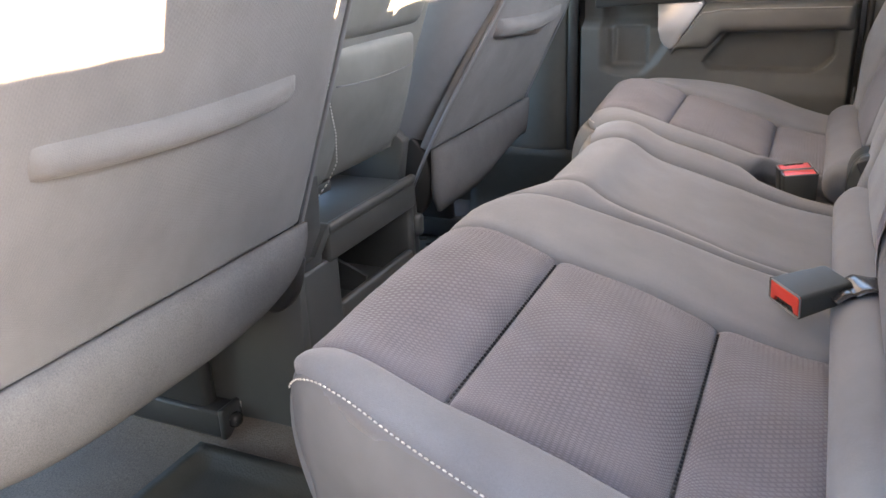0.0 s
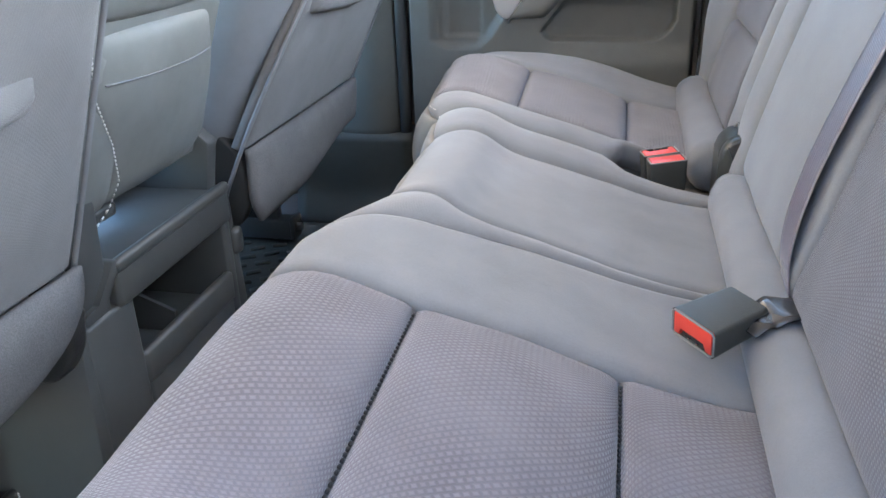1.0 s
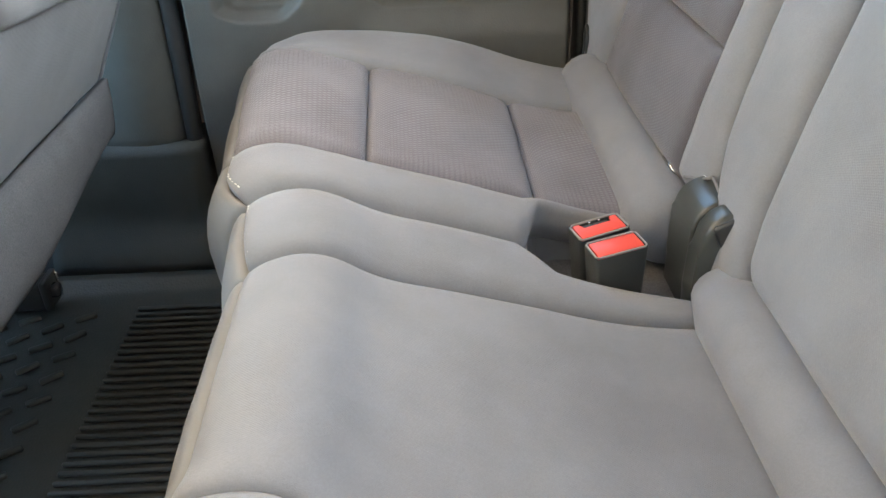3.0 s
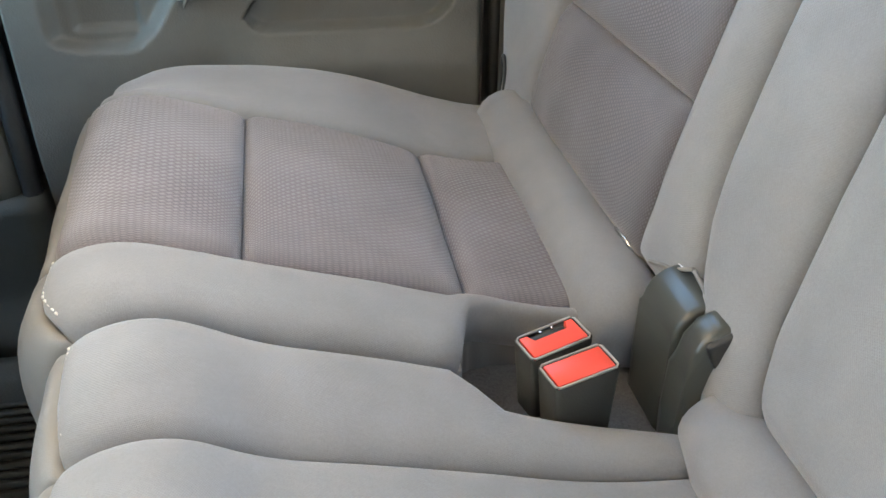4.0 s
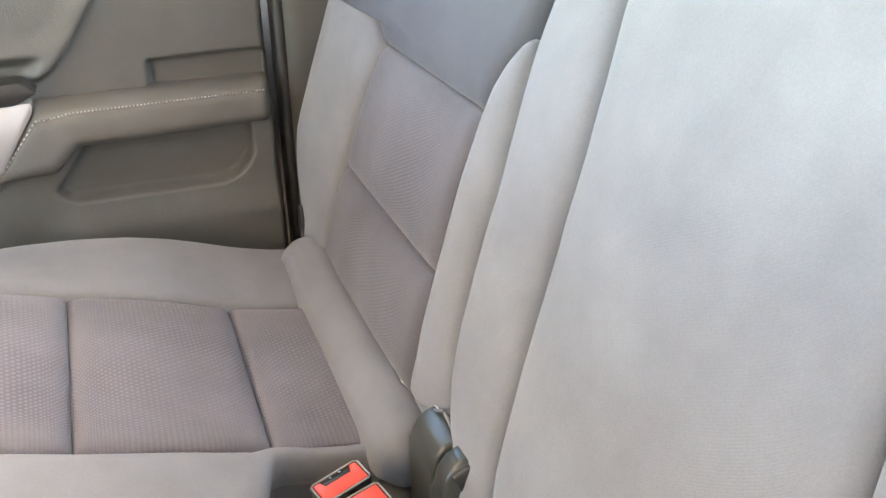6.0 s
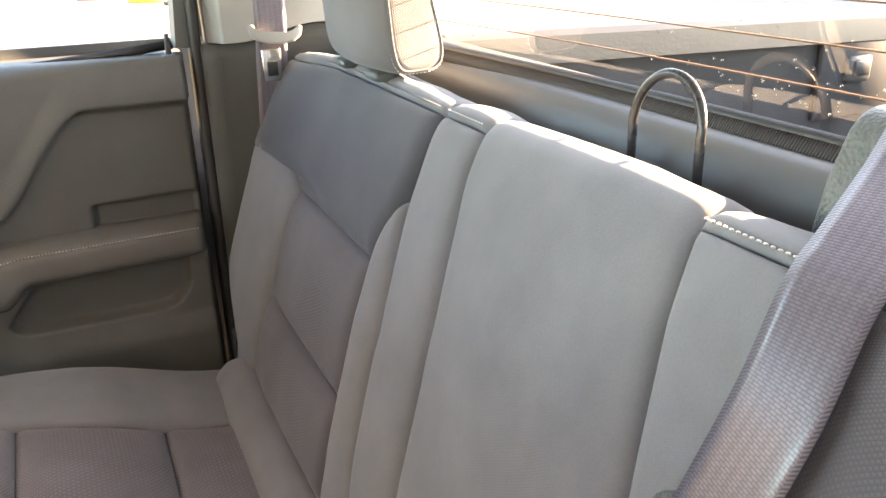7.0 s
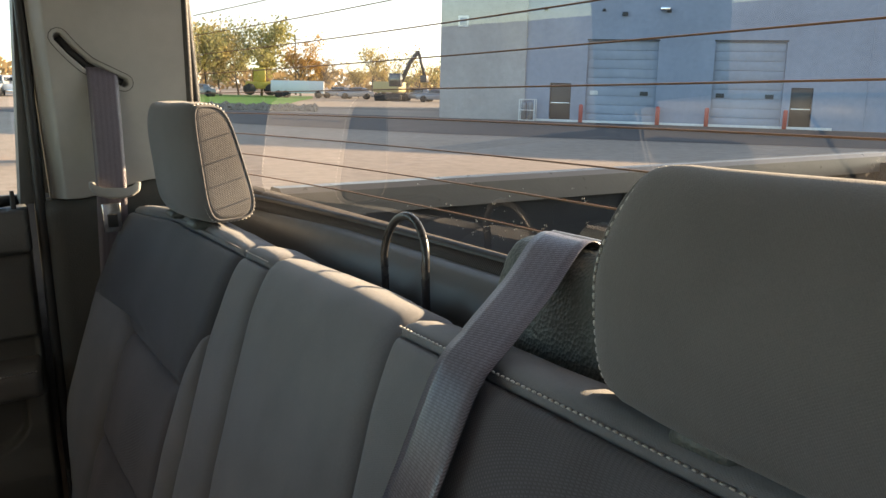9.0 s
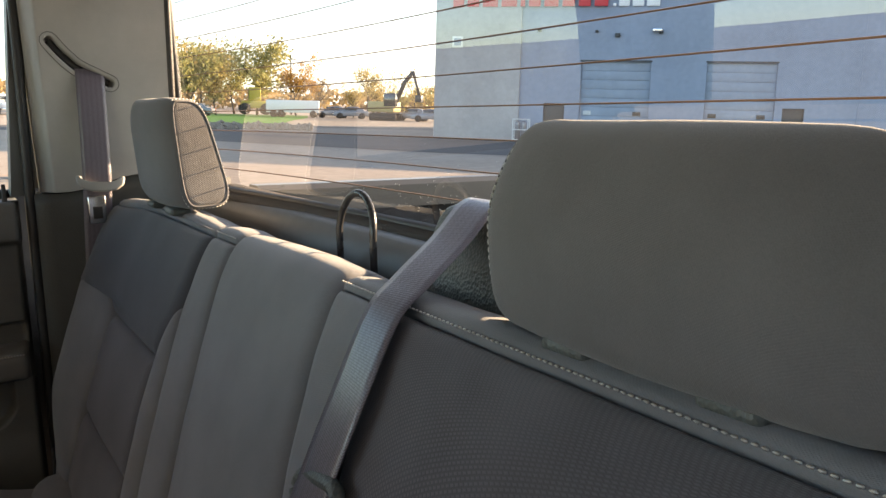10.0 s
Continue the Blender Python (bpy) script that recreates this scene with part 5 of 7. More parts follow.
def buckle(m, label, plain=False):
    """A belt buckle: black case, red button in a recessed mouth. Local x runs from the mouth back, z is up."""
    b = thing("buckle", label, "belt buckle", "belt buckles")
    bm = bmesh.new()
    A = [(-0.0, -0.0265, -0.0140), (0.0, 0.0265, -0.0140), (0.0, 0.0265, 0.0140), (0.0, -0.0265, 0.0140)]
    B = [(0.064, -0.0235, -0.012), (0.064, 0.0235, -0.012), (0.064, 0.0235, 0.012), (0.064, -0.0235, 0.012)]
    va, vb = [bm.verts.new(p) for p in A], [bm.verts.new(p) for p in B]
    mouth = bm.faces.new(va)
    bm.faces.new(vb[::-1])
    for i in range(4):
        bm.faces.new((va[i], va[(i + 1) % 4], vb[(i + 1) % 4], vb[i]))
    bmesh.ops.recalc_face_normals(bm, faces=bm.faces[:])
    bmesh.ops.inset_region(bm, faces=[mouth], thickness=0.0022, depth=-0.003)
    bmesh.ops.bevel(bm, geom=[e for e in bm.edges if abs((e.verts[0].co - e.verts[1].co).x) > 0.05], offset=0.004, segments=3, affect="EDGES", profile=0.5)
    case = sharp(part("case", bm, BLACK_GRAIN, b), 40)
    bm = bmesh.new()
    tube(bm, [(-0.0004, 0.0252 * c, 0.0126 * s) for c, s in ((-1, -0.8), (-0.9, -1), (0.9, -1), (1, -0.8), (1, 0.8), (0.9, 1), (-0.9, 1), (-1, 0.8))], 0.0010, 6, True)
    part("mouth_rim", bm, RIM_GREY, case, "worn grey rim")
    # button: a red plate with a cut-out for the tongue slot
    bm = bmesh.new()
    face = [(-0.0230, 0.0110), (0.0230, 0.0110), (0.0230, -0.0108), (-0.0230, -0.0108)]
    prism(bm, face if plain else [(-0.0230, 0.0110), (0.0230, 0.0110), (0.0230, -0.0108), (0.0158, -0.0108), (0.0148, -0.0020), (-0.0148, -0.0020), (-0.0158, -0.0108), (-0.0230, -0.0108)], "x", -0.0012, 0.004)
    bmesh.ops.bevel(bm, geom=bm.edges[:], offset=0.0012, segments=2, affect="EDGES", profile=0.5)
    sharp(part("release_button", bm, RED, b, "red release button"), 40)
    if not plain:
        box_part("tongue_slot", (0.0025, 0, -0.0070), (0.003, 0.028, 0.0045), BLACK, b, 0.001)
        for y in (-0.005, 0.005):
            box_part("slot_tooth", (0.0005, y, -0.0100), (0.003, 0.002, 0.002), CHROME, b, 0.0005)
    b.matrix_world = m
    return b


def bench_fittings():
    # single buckle lying on the cushion, on a folded strap
    buckle(pose(-0.097, 0.738, 1.087, 4, -7, 39), "black belt buckle with red button lying on the cushion")
    s = thing("buckle_strap", "shiny black strap that ties a buckle into the seat crack", "strap")
    bm = bmesh.new()
    pts = smooth_path([(-0.056, 0.750, 1.089), (-0.045, 0.756, 1.097), (-0.036, 0.759, 1.0985), (-0.026, 0.761, 1.1035), (-0.012, 0.764, 1.103), (0.002, 0.766, 1.096), (0.018, 0.767, 1.06)])
    ribbon(bm, pts, lambda i: (-0.30, 0.95, 0.04 * math.sin(i * 0.3)), 0.046, 0.003)
    part("webbing", bm, STRAP, s)
    # pair of buckles standing in the notch
    def upright(c, along, down):
        x, y = Vector(down).normalized(), Vector(along).normalized()
        y = (y - x * x.dot(y)).normalized()
        z = x.cross(y)
        return Matrix.Translation(c) @ Matrix((x, y, z)).transposed().to_4x4()

    buckle(upright((-0.1105, 1.2585, 1.094), (0.953, 0.30, 0.03), (0.06, 0.10, -0.98)), "black belt buckle with red button standing in the seat notch")
    buckle(upright((-0.1015, 1.2255, 1.093), (0.966, 0.257, 0.03), (0.06, 0.08, -0.98)), "black belt buckle with a plain red button standing in the notch", True)
    # hinge cover between the two backrests
    h = thing("hinge_cover", "black rounded plastic hinge cover between the backrests", "hinge cover")
    prof = [(-0.032, 0.98), (-0.032, 1.050)] + [(-0.003 - 0.029 * math.cos(a), 1.098 + 0.031 * math.sin(a)) for a in (0.0, 0.35, 0.7, 1.05, 1.4, 1.75)] + [(0.044, 1.10), (0.05, 0.98)]
    bm = bmesh.new()
    prism(bm, prof, "y", 1.232, 1.292)
    bmesh.ops.bevel(bm, geom=bm.edges[:], offset=0.018, segments=5, affect="EDGES", profile=0.5, clamp_overlap=True)
    sharp(part("cover", bm, HINGE, h), 70)
    bm = bmesh.new()
    prism(bm, [(-0.036, 0.98), (-0.036, 1.050), (-0.035, 1.090), (-0.031, 1.115), (-0.022, 1.128), (-0.010, 1.134), (0.004, 1.132), (0.03, 1.10), (0.035, 0.98)], "y", 1.198, 1.226)
    bmesh.ops.bevel(bm, geom=bm.edges[:], offset=0.008, segments=3, affect="EDGES", profile=0.5, clamp_overlap=True)
    plate = sharp(part("side_plate", bm, HINGE, h), 60)
    bm = bmesh.new()
    rbox(bm, (-0.006, 1.198, 1.112), (0.028, 0.006, 0.036), 0.004, pose(0, 0, 0, 0, -25, 0))
    part("latch_recess", bm, BLACK, plate)
    bm = bmesh.new()
    rbox(bm, (-0.003, 1.1945, 1.114), (0.010, 0.006, 0.020), 0.002, pose(0, 0, 0, 0, -25, 0))
    part("latch_tab", bm, CHROME, plate, "bright steel latch tab")
    box_part("cover_clip", (0.000, 1.286, 1.1275), (0.012, 0.010, 0.003), SILVER, h, 0.0015, label="bright clip")
    # dark well under the notch
    box_part("well", (-0.09, 1.262, 0.995), (0.22, 0.16, 0.04), WELL, h, 0.01, label="dark felt well")
    # fabric hook loop at the outer seat crack
    l = thing("cord_loop", "small black cord loop at the seat crack by the door", "cord")
    bm = bmesh.new()
    tube(bm, [(-0.020, 1.800 + 0.010 * math.cos(a), 1.10 + 0.030 * math.sin(a)) for a in [k / 20 * 2 * math.pi for k in range(20)]], 0.0025, 6, True)
    part("cord", bm, BLACK, l)


WELL = rough_stuff("well_felt", (0.11, 0.108, 0.104), (0.18, 0.175, 0.17), 500.0, 1.0, 0.002, 8.0)
STRAP, _, _ = material("glossy_black_strap", (0.03, 0.03, 0.033), 0.26, 0.0, 0.8)

outlet_box()
centre_belt()
tether_loop()
pillar_belt()
bench_fittings()


# ---- front seats, jump seat and console ----
def front_surface(lean_x, yl, yr, z0, z1):
    """Rear face of a front seat's back, leaning to the rear towards its top."""
    fl = yl if callable(yl) else (lambda z: yl)
    fr = yr if callable(yr) else (lambda z: yr)

    def base(u, v):
        z = lerp(z0, z1, v)
        return Vector((lean_x(z), lerp(fl(z), fr(z), u), z))

    def normal(u, v):
        return Vector((1, 0, lean_x(0.0) - lean_x(1.0))).normalized()
    return base, normal


def front_seat(y0, y1, label, lean, wrap=0.0):
    s = thing("front_seat", label, "car seat", "front seats")
    yc = (y0 + y1) / 2
    lean_x = lambda z: -0.742 + lean * (z - 1.09)

    def edge(z, sgn):
        w = (y1 - y0) / 2 - 0.05 * smooth01((1.02 - z) / 0.10) - 0.07 * smooth01((z - 1.45) / 0.3)
        return yc + sgn * (w - wrap * smooth01((z - 1.07) / 0.40) * (sgn < 0))

    def panel(name, a, b, z0, z1, mat, r, sink=0.008, puff=0.010, parent=s, label=""):
        base, normal = front_surface(lean_x, a, b, z0, z1)
        w = abs((b(z0) if callable(b) else b) - (a(z0) if callable(a) else a))
        return pad(name, base, normal, (w, z1 - z0), mat, parent, puff=puff, r=r, sink=sink, depth=0.02, step=0.016, label=label)

    L, R = (lambda z: edge(z, -1)), (lambda z: edge(z, 1))
    # body of the backrest
    bm = bmesh.new()
    rows = []
    for k in range(20):
        z = lerp(1.075 if wrap else 0.98, 1.66, k / 19)
        w = (y1 - y0) / 2 - 0.05 * smooth01((1.02 - z) / 0.10) - 0.07 * smooth01((z - 1.45) / 0.3) + 0.012
        ring = []
        for j in range(28):
            a = j / 28 * 2 * math.pi
            c, sn = math.cos(a), math.sin(a)
            ring.append(bm.verts.new((lean_x(z) - 0.125 + 0.118 * math.copysign(abs(c) ** 0.6, c), yc + w * math.copysign(abs(sn) ** 0.5, sn), z)))
        rows.append(ring)
    for A, B in zip(rows, rows[1:]):
        for j in range(28):
            bm.faces.new((A[j], A[(j + 1) % 28], B[(j + 1) % 28], B[j]))
    bm.faces.new(rows[0][::-1])
    bm.faces.new(rows[-1])
    back = part("backrest", bm, SIDE_VINYL, s, "smooth vinyl sided backrest")
    panel("back_panel", L, R, 1.086, 1.64, PANEL, (0.02, 0.02, 0.005, 0.03), parent=back)
    # puffed hem of the map pocket
    a, b = yc - 0.195, yc + 0.186
    base, normal = front_surface(lean_x, a, b, 1.286, 1.324)
    hem = pad("pocket_hem", lambda u, v: base(u, v) + normal(u, v) * 0.011 + Vector((0, 0, -0.006 * math.sin(math.pi * u))), normal, (b - a, 0.038), PANEL, back, puff=0.016, r=(0.014, 0.014, 0.016, 0.012), sink=0.014, depth=0.014, step=0.010)
    # carpeted flap below
    def fb(u, v):
        foot = 0.958 + 0.045 * smooth01((u - 0.35) / 0.6) if wrap else 0.962 + 0.035 * (abs(2 * u - 1)) ** 4
        z = lerp(foot, 1.090, v)
        return Vector((lean_x(1.09) + 0.010 - (0.008 if wrap else 0.035) * (1 - v) ** 2, lerp(edge(z, -1), edge(z, 1), u), z))
    bm = bmesh.new()
    slab(bm, lambda u, v: fb(u, v) + Vector((0.012 * (1 - (2 * v - 1) ** 4) * (1 - (2 * u - 1) ** 8), 0, 0)), 30, 10, lambda u, v: fb(u, v) + Vector((-0.008, 0, 0)))
    part("lower_flap", bm, FLAP, back, "felted lower flap")
    # piping down both edges
    for sgn in (-1, 1):
        bm = bmesh.new()
        tube(bm, [(lean_x(z) - 0.002, edge(z, sgn) + sgn * 0.004, z) for z in [lerp(1.0, 1.64, i / 24) for i in range(25)]], 0.0035, 6)
        part("piping", bm, SIDE_VINYL, back)
    # cushion, rails and bracket under it
    bm = bmesh.new()
    rbox(bm, (-1.03, yc, 1.02), (0.50, y1 - y0 - 0.05, 0.14), 0.05, seg=3)
    part("seat_cushion", bm, CLOTH, s)
    for y in (y0 + 0.10, y1 - 0.035):
        box_part("seat_rail", (-1.08, y, 0.745), (0.36, 0.045, 0.05), BLACK, s, 0.006)
        box_part("riser", (-1.08, y, 0.86), (0.30, 0.03, 0.20), BLACK, s, 0.01)
        box_part("rail_bolt", (-0.888, y, 0.748), (0.02, 0.022, 0.022), STEEL, s, 0.006)
        box_part("rail_cap", (-0.896, y, 0.748), (0.010, 0.050, 0.054), BLACK, s, 0.003)
        box_part("rail_clip", (-0.890, y + 0.020, 0.748), (0.006, 0.005, 0.046), CHROME, s, 0.002, label="bright steel rail clip")
    return s


PANEL = cloth("seat_back_panel", (0.178, 0.176, 0.176), 700.0, 0.2)
SIDE_VINYL = plastic("bolster_vinyl", (0.185, 0.192, 0.205), 0.5, 800.0, 0.0003, 0.45, 0.25)
FLAP = rough_stuff("flap_felt", (0.13, 0.13, 0.13), (0.21, 0.21, 0.21), 600.0, 1.0, 0.0012, 9.0)


def jump_seat():
    s = thing("jump_seat", "folded grey vinyl centre jump seat with pale stitched edge", "seat")
    y0, y1 = 0.806, 1.192
    x_of = lambda z: -0.768 + 0.36 * (z - 1.11)

    def surf(a, b, z0, z1):
        def base(u, v):
            z = lerp(z0, z1, v)
            return Vector((x_of(z), lerp(a(z) if callable(a) else a, b(z) if callable(b) else b, u), z))
        return base, (lambda u, v: Vector((1, 0, -0.36)).normalized())
    # the stitched seam bows in over the lower half
    seam = table([(1.10, 0.848), (1.12, 0.876), (1.15, 0.890), (1.20, 0.866), (1.27, 0.815), (1.33, 0.800)])
    right = table([(1.10, 1.105), (1.16, 1.130), (1.26, 1.116), (1.34, 1.088)])
    bm = bmesh.new()
    prism(bm, [(x_of(1.12) - 0.004, 1.12), (x_of(1.52) - 0.004, 1.52), (x_of(1.52) - 0.15, 1.52), (x_of(1.12) - 0.18, 1.14)], "y", y0 + 0.006, y1 - 0.080)
    body = part("backrest", bm, JUMP, s, smooth=False)
    def mk(name, a, b, z0, z1, r, puff=0.012, sink=0.016):
        base, normal = surf(a, b, z0, z1)
        return pad(name, base, normal, (0.30 if callable(a) else 0.09, z1 - z0), JUMP, body, puff=puff, r=r, sink=sink, depth=0.03, step=0.012)
    mk("lower_panel", seam, right, 1.108, 1.328, (0.014, 0.040, 0.055, 0.020), 0.020, 0.020)
    base, normal = surf(seam, right, 1.276, 1.278)
    bm = bmesh.new()
    tube(bm, [base(lerp(0.10, 0.90, k / 20), 0) + normal(0, 0) * (0.0188 * math.sin(math.pi * lerp(0.10, 0.90, k / 20)) ** 0.6 - 0.0004) for k in range(21)], 0.0012, 5)
    part("crease", bm, SIDE_VINYL, body)
    mk("side_bolster", y0, 0.90, 1.105, 1.260, (0.026, 0.010, 0.045, 0.008), 0.008)
    mk("side_bolster", y0, 0.86, 1.260, 1.322, (0.026, 0.010, 0.008, 0.016), 0.008)
    mk("lid_pad", lambda z: y0 - 0.006, lambda z: 1.100, 1.330, 1.52, (0.03, 0.03, 0.022, 0.03), 0.016)
    base, normal = surf(lambda z: seam(z) + 0.009, lambda z: seam(z) + 0.010, 1.104, 1.32)
    stitches("stitching", lambda t: base(0, t) + normal(0, t) * 0.0075, 0.225, body, r=0.0009, pitch=0.0058)
    box_part("hinge_tab", (-0.80, 0.915, 1.098), (0.03, 0.05, 0.02), CONSOLE, s, 0.006)
    return s


JUMP = plastic("jump_seat_vinyl", (0.185, 0.190, 0.180), 0.5, 800.0, 0.0003, 0.45, 0.25)


def console():
    c = thing("console", "black plastic floor console with an open bin facing the rear bench", "console")
    X = -0.755
    yl, yr = 0.795, 1.165
    # side walls, back plate, floors: a box with two open bays
    def slabbox(name, x0, x1, y0, y1, z0, z1, r=0.006, label=""):
        return box_part(name, ((x0 + x1) / 2, (y0 + y1) / 2, (z0 + z1) / 2), (abs(x1 - x0), y1 - y0, z1 - z0), CONSOLE, c, r, label=label)
    slabbox("back_plate", X - 0.20, X - 0.17, yl, yr, FLOOR, 1.10)
    slabbox("side_wall", X - 0.18, X, yl, 0.894, FLOOR, 1.000)
    slabbox("side_wall", X - 0.18, X, 1.142, yr, FLOOR, 1.050)
    slabbox("lower_face", X - 0.18, X, 0.893, 1.143, FLOOR, 0.872)
    slabbox("bin_lip", X - 0.012, X + 0.003, 0.890, 1.146, 0.868, 0.915, 0.006)
    slabbox("shelf", X - 0.18, X + 0.004, 0.862, yr, 0.994, 1.052)
    slabbox("shelf_lip", X - 0.006, X + 0.008, 0.862, yr, 1.040, 1.058, 0.006)
    prism_part("bin_divider", [(X - 0.15, 0.872), (X - 0.03, 0.872), (X - 0.03, 0.905), (X - 0.15, 0.955)], "y", 1.02, 1.026, CONSOLE, c, 0)
    # uprights beside the jump seat
    prism_part("upright", [(X - 0.19, 0.99), (X - 0.005, 0.99), (X + 0.004, 1.17), (X - 0.02, 1.19), (X - 0.19, 1.19)], "y", 0.798, 0.858, CONSOLE, c, 0.008)
    prism_part("upright", [(X - 0.19, 1.04), (X - 0.015, 1.04), (X + 0.0, 1.125), (X - 0.03, 1.15), (X - 0.19, 1.15)], "y", 1.135, 1.165, CONSOLE, c, 0.006)
    # chamfered corner trim with a bright worn edge
    prism_part("corner_trim", [(0.782, 1.008), (0.828, 1.008), (0.868, 1.045), (0.868, 1.060), (0.858, 1.060), (0.820, 1.020), (0.782, 1.020)], "x", X - 0.16, X + 0.006, CONSOLE, c, 0.002)
    prism_part("side_skirt", [(0.765, FLOOR), (0.800, FLOOR), (0.800, 1.000), (0.785, 1.000)], "x", X - 0.45, X - 0.002, CONSOLE, c, 0.003)
    prism_part("side_skirt", [(1.165, FLOOR), (1.205, FLOOR), (1.180, 1.04), (1.165, 1.04)], "x", X - 0.45, X - 0.004, CONSOLE, c, 0.003)
    box_part("power_socket", (X - 0.004, 1.182, 0.952), (0.020, 0.026, 0.044), CONSOLE, c, 0.008, label="small capped power socket")
    return c


def seat_hinges():
    for y in (0.775, 1.235):
        h = thing("recliner_cover", "black oval plastic recliner cover beside a front seat", "hinge cover", "recliner covers")
        bm = bmesh.new()
        pts = []
        prism(bm, [(-0.80 + 0.055 * math.cos(a), 1.03 + 0.085 * math.sin(a)) for a in [k / 24 * 2 * math.pi for k in range(24)]], "y", y - 0.015, y + 0.015)
        bmesh.ops.bevel(bm, geom=bm.edges[:], offset=0.006, segments=2, affect="EDGES", profile=0.5, clamp_overlap=True)
        sharp(part("cover", bm, BLACK, h), 50)


front_seat(0.215, 0.785, "grey cloth front seat seen from behind with a map pocket", 0.36)
front_seat(1.215, 1.765, "grey cloth front seat beside the middle pillar, map pocket behind", 0.48, 0.10)
jump_seat()
console()
seat_hinges()


# ---- rubber floor mats ----
def rubber_mat(y0, y1, x0, x1, label):
    """Tray mat: raised rim, ribs that run across, and a field of lozenge treads."""
    m = thing("floor_mat", label, "floor mat", "rubber floor mats")
    z = FLOOR + 0.004
    def top(u, v):
        x, y = lerp(x0, x1, u), lerp(y0, y1, v)
        d = min(x - x0, x1 - x, y - y0, y1 - y)
        return Vector((x, y, z + 0.006 + 0.020 * smooth01((0.035 - d) / 0.03)))
    bm = bmesh.new()
    slab(bm, top, 40, 40, lambda u, v: Vector((lerp(x0, x1, u), lerp(y0, y1, v), z - 0.004)))
    base = part("tray", bm, RUBBER, m)
    xm = lerp(x0, x1, 0.48)
    n = int((y1 - y0 - 0.12) / 0.0165)
    for i in range(n):
        y = y0 + 0.06 + 0.0165 * i
        bm = bmesh.new()
        rbox(bm, ((xm + x1 - 0.04) / 2, y, z + 0.010), (x1 - 0.04 - xm, 0.007, 0.008), 0.0025, seg=1)
        part("rib", bm, RUBBER, m)
    bm = bmesh.new()
    rbox(bm, (0, 0, 0), (0.034, 0.011, 0.008), 0.002, None, 1)
    me = None
    for i in range(int((xm - x0 - 0.06) / 0.045)):
        for j in range(int((y1 - y0 - 0.12) / 0.05)):
            x, y = x0 + 0.06 + 0.045 * i, y0 + 0.08 + 0.05 * j + (0.025 if i % 2 else 0)
            if me is None:
                o = part("tread", bm, RUBBER, m)
                me = o.data
            else:
                o = new("tread", me)
                o.parent = m
            o.matrix_world = pose(x, y, z + 0.009, 0, 0, 38 if (i + j) % 2 else 28)


rubber_mat(1.24, 1.80, -1.12, -0.36, "black ribbed rubber tray mat in the passenger footwell")
rubber_mat(0.14, 0.70, -0.92, -0.36, "black ribbed rubber tray mat in the doorway footwell")


# ---- outdoors: the lot falls away slightly behind the truck ----
TILT_LOT = Vector((0.036, -0.0237, 1.0)).normalized()
LOT = Vector((0, 0, 1)).rotation_difference(TILT_LOT).to_matrix().to_4x4()

CONCRETE = rough_stuff("pale_concrete", (0.29, 0.236, 0.190), (0.40, 0.330, 0.272), 3.0, 0.9, 0.004, 0.12)
ASPHALT = rough_stuff("grey_asphalt", (0.084, 0.075, 0.072), (0.148, 0.134, 0.128), 20.0, 0.9, 0.006, 0.15)
GRASS = rough_stuff("lawn_grass", (0.05, 0.14, 0.02), (0.10, 0.26, 0.04), 6.0, 0.95, 0.02, 0.4)
DIRT = rough_stuff("bare_dirt", (0.22, 0.18, 0.14), (0.34, 0.29, 0.24), 1.5, 0.95, 0.02, 0.2)
WALL_PAINT = rough_stuff("blue_grey_wall_paint", (0.27, 0.315, 0.39), (0.315, 0.36, 0.44), 4.0, 0.8, 0.003, 0.3, 0.3)
WALL_WARM = rough_stuff("warm_grey_wall_paint", (0.39, 0.375, 0.365), (0.45, 0.43, 0.42), 4.0, 0.8, 0.003, 0.3, 0.3)
DOOR_PAINT = rough_stuff("roller_door_paint", (0.30, 0.345, 0.41), (0.335, 0.38, 0.45), 6.0, 0.6, 0.002, 0.6, 0.4)
WHITE_PAINT = rough_stuff("white_kerb_paint", (0.68, 0.68, 0.66), (0.80, 0.80, 0.78), 8.0, 0.8, 0.003, 1.0)
BED_LINER = plastic("bed_liner", (0.022, 0.023, 0.025), 0.65, 300.0, 0.0006, 0.4, 0.3)
BODY_WHITE, _, _ = material("white_car_paint", (0.78, 0.78, 0.77), 0.25, 0.0, 0.6)
BODY_GREY, _, _ = material("grey_car_paint", (0.25, 0.26, 0.28), 0.25, 0.2, 0.6)
BODY_BLUE, _, _ = material("blue_car_paint", (0.06, 0.09, 0.16), 0.25, 0.2, 0.6)
BODY_RED, _, _ = material("dark_red_car_paint", (0.30, 0.03, 0.03), 0.25, 0.1, 0.6)
CAR_GLASS, _, _ = material("car_window", (0.02, 0.025, 0.03), 0.05, 0.0, 0.8)
TYRE, _, _ = material("tyre_rubber", (0.02, 0.02, 0.02), 0.8)
LAMP_RED, _, _ = material("tail_lamp", (0.45, 0.02, 0.02), 0.25)
CONE_ORANGE, _, _ = material("cone_orange", (0.85, 0.16, 0.02), 0.55)
YELLOW, _, _ = material("safety_yellow", (0.55, 0.42, 0.06), 0.55)
BOLLARD_RED, _, _ = material("faded_red", (0.45, 0.08, 0.07), 0.6)
SIGN_RED, _, _ = material("sign_red", (0.62, 0.04, 0.05), 0.5)
SIGN_WHITE, _, _ = material("sign_white", (0.80, 0.80, 0.80), 0.5)
RAIL_CAP = plastic("bed_rail_cap", (0.065, 0.062, 0.058), 0.30, 200.0, 0.0003)
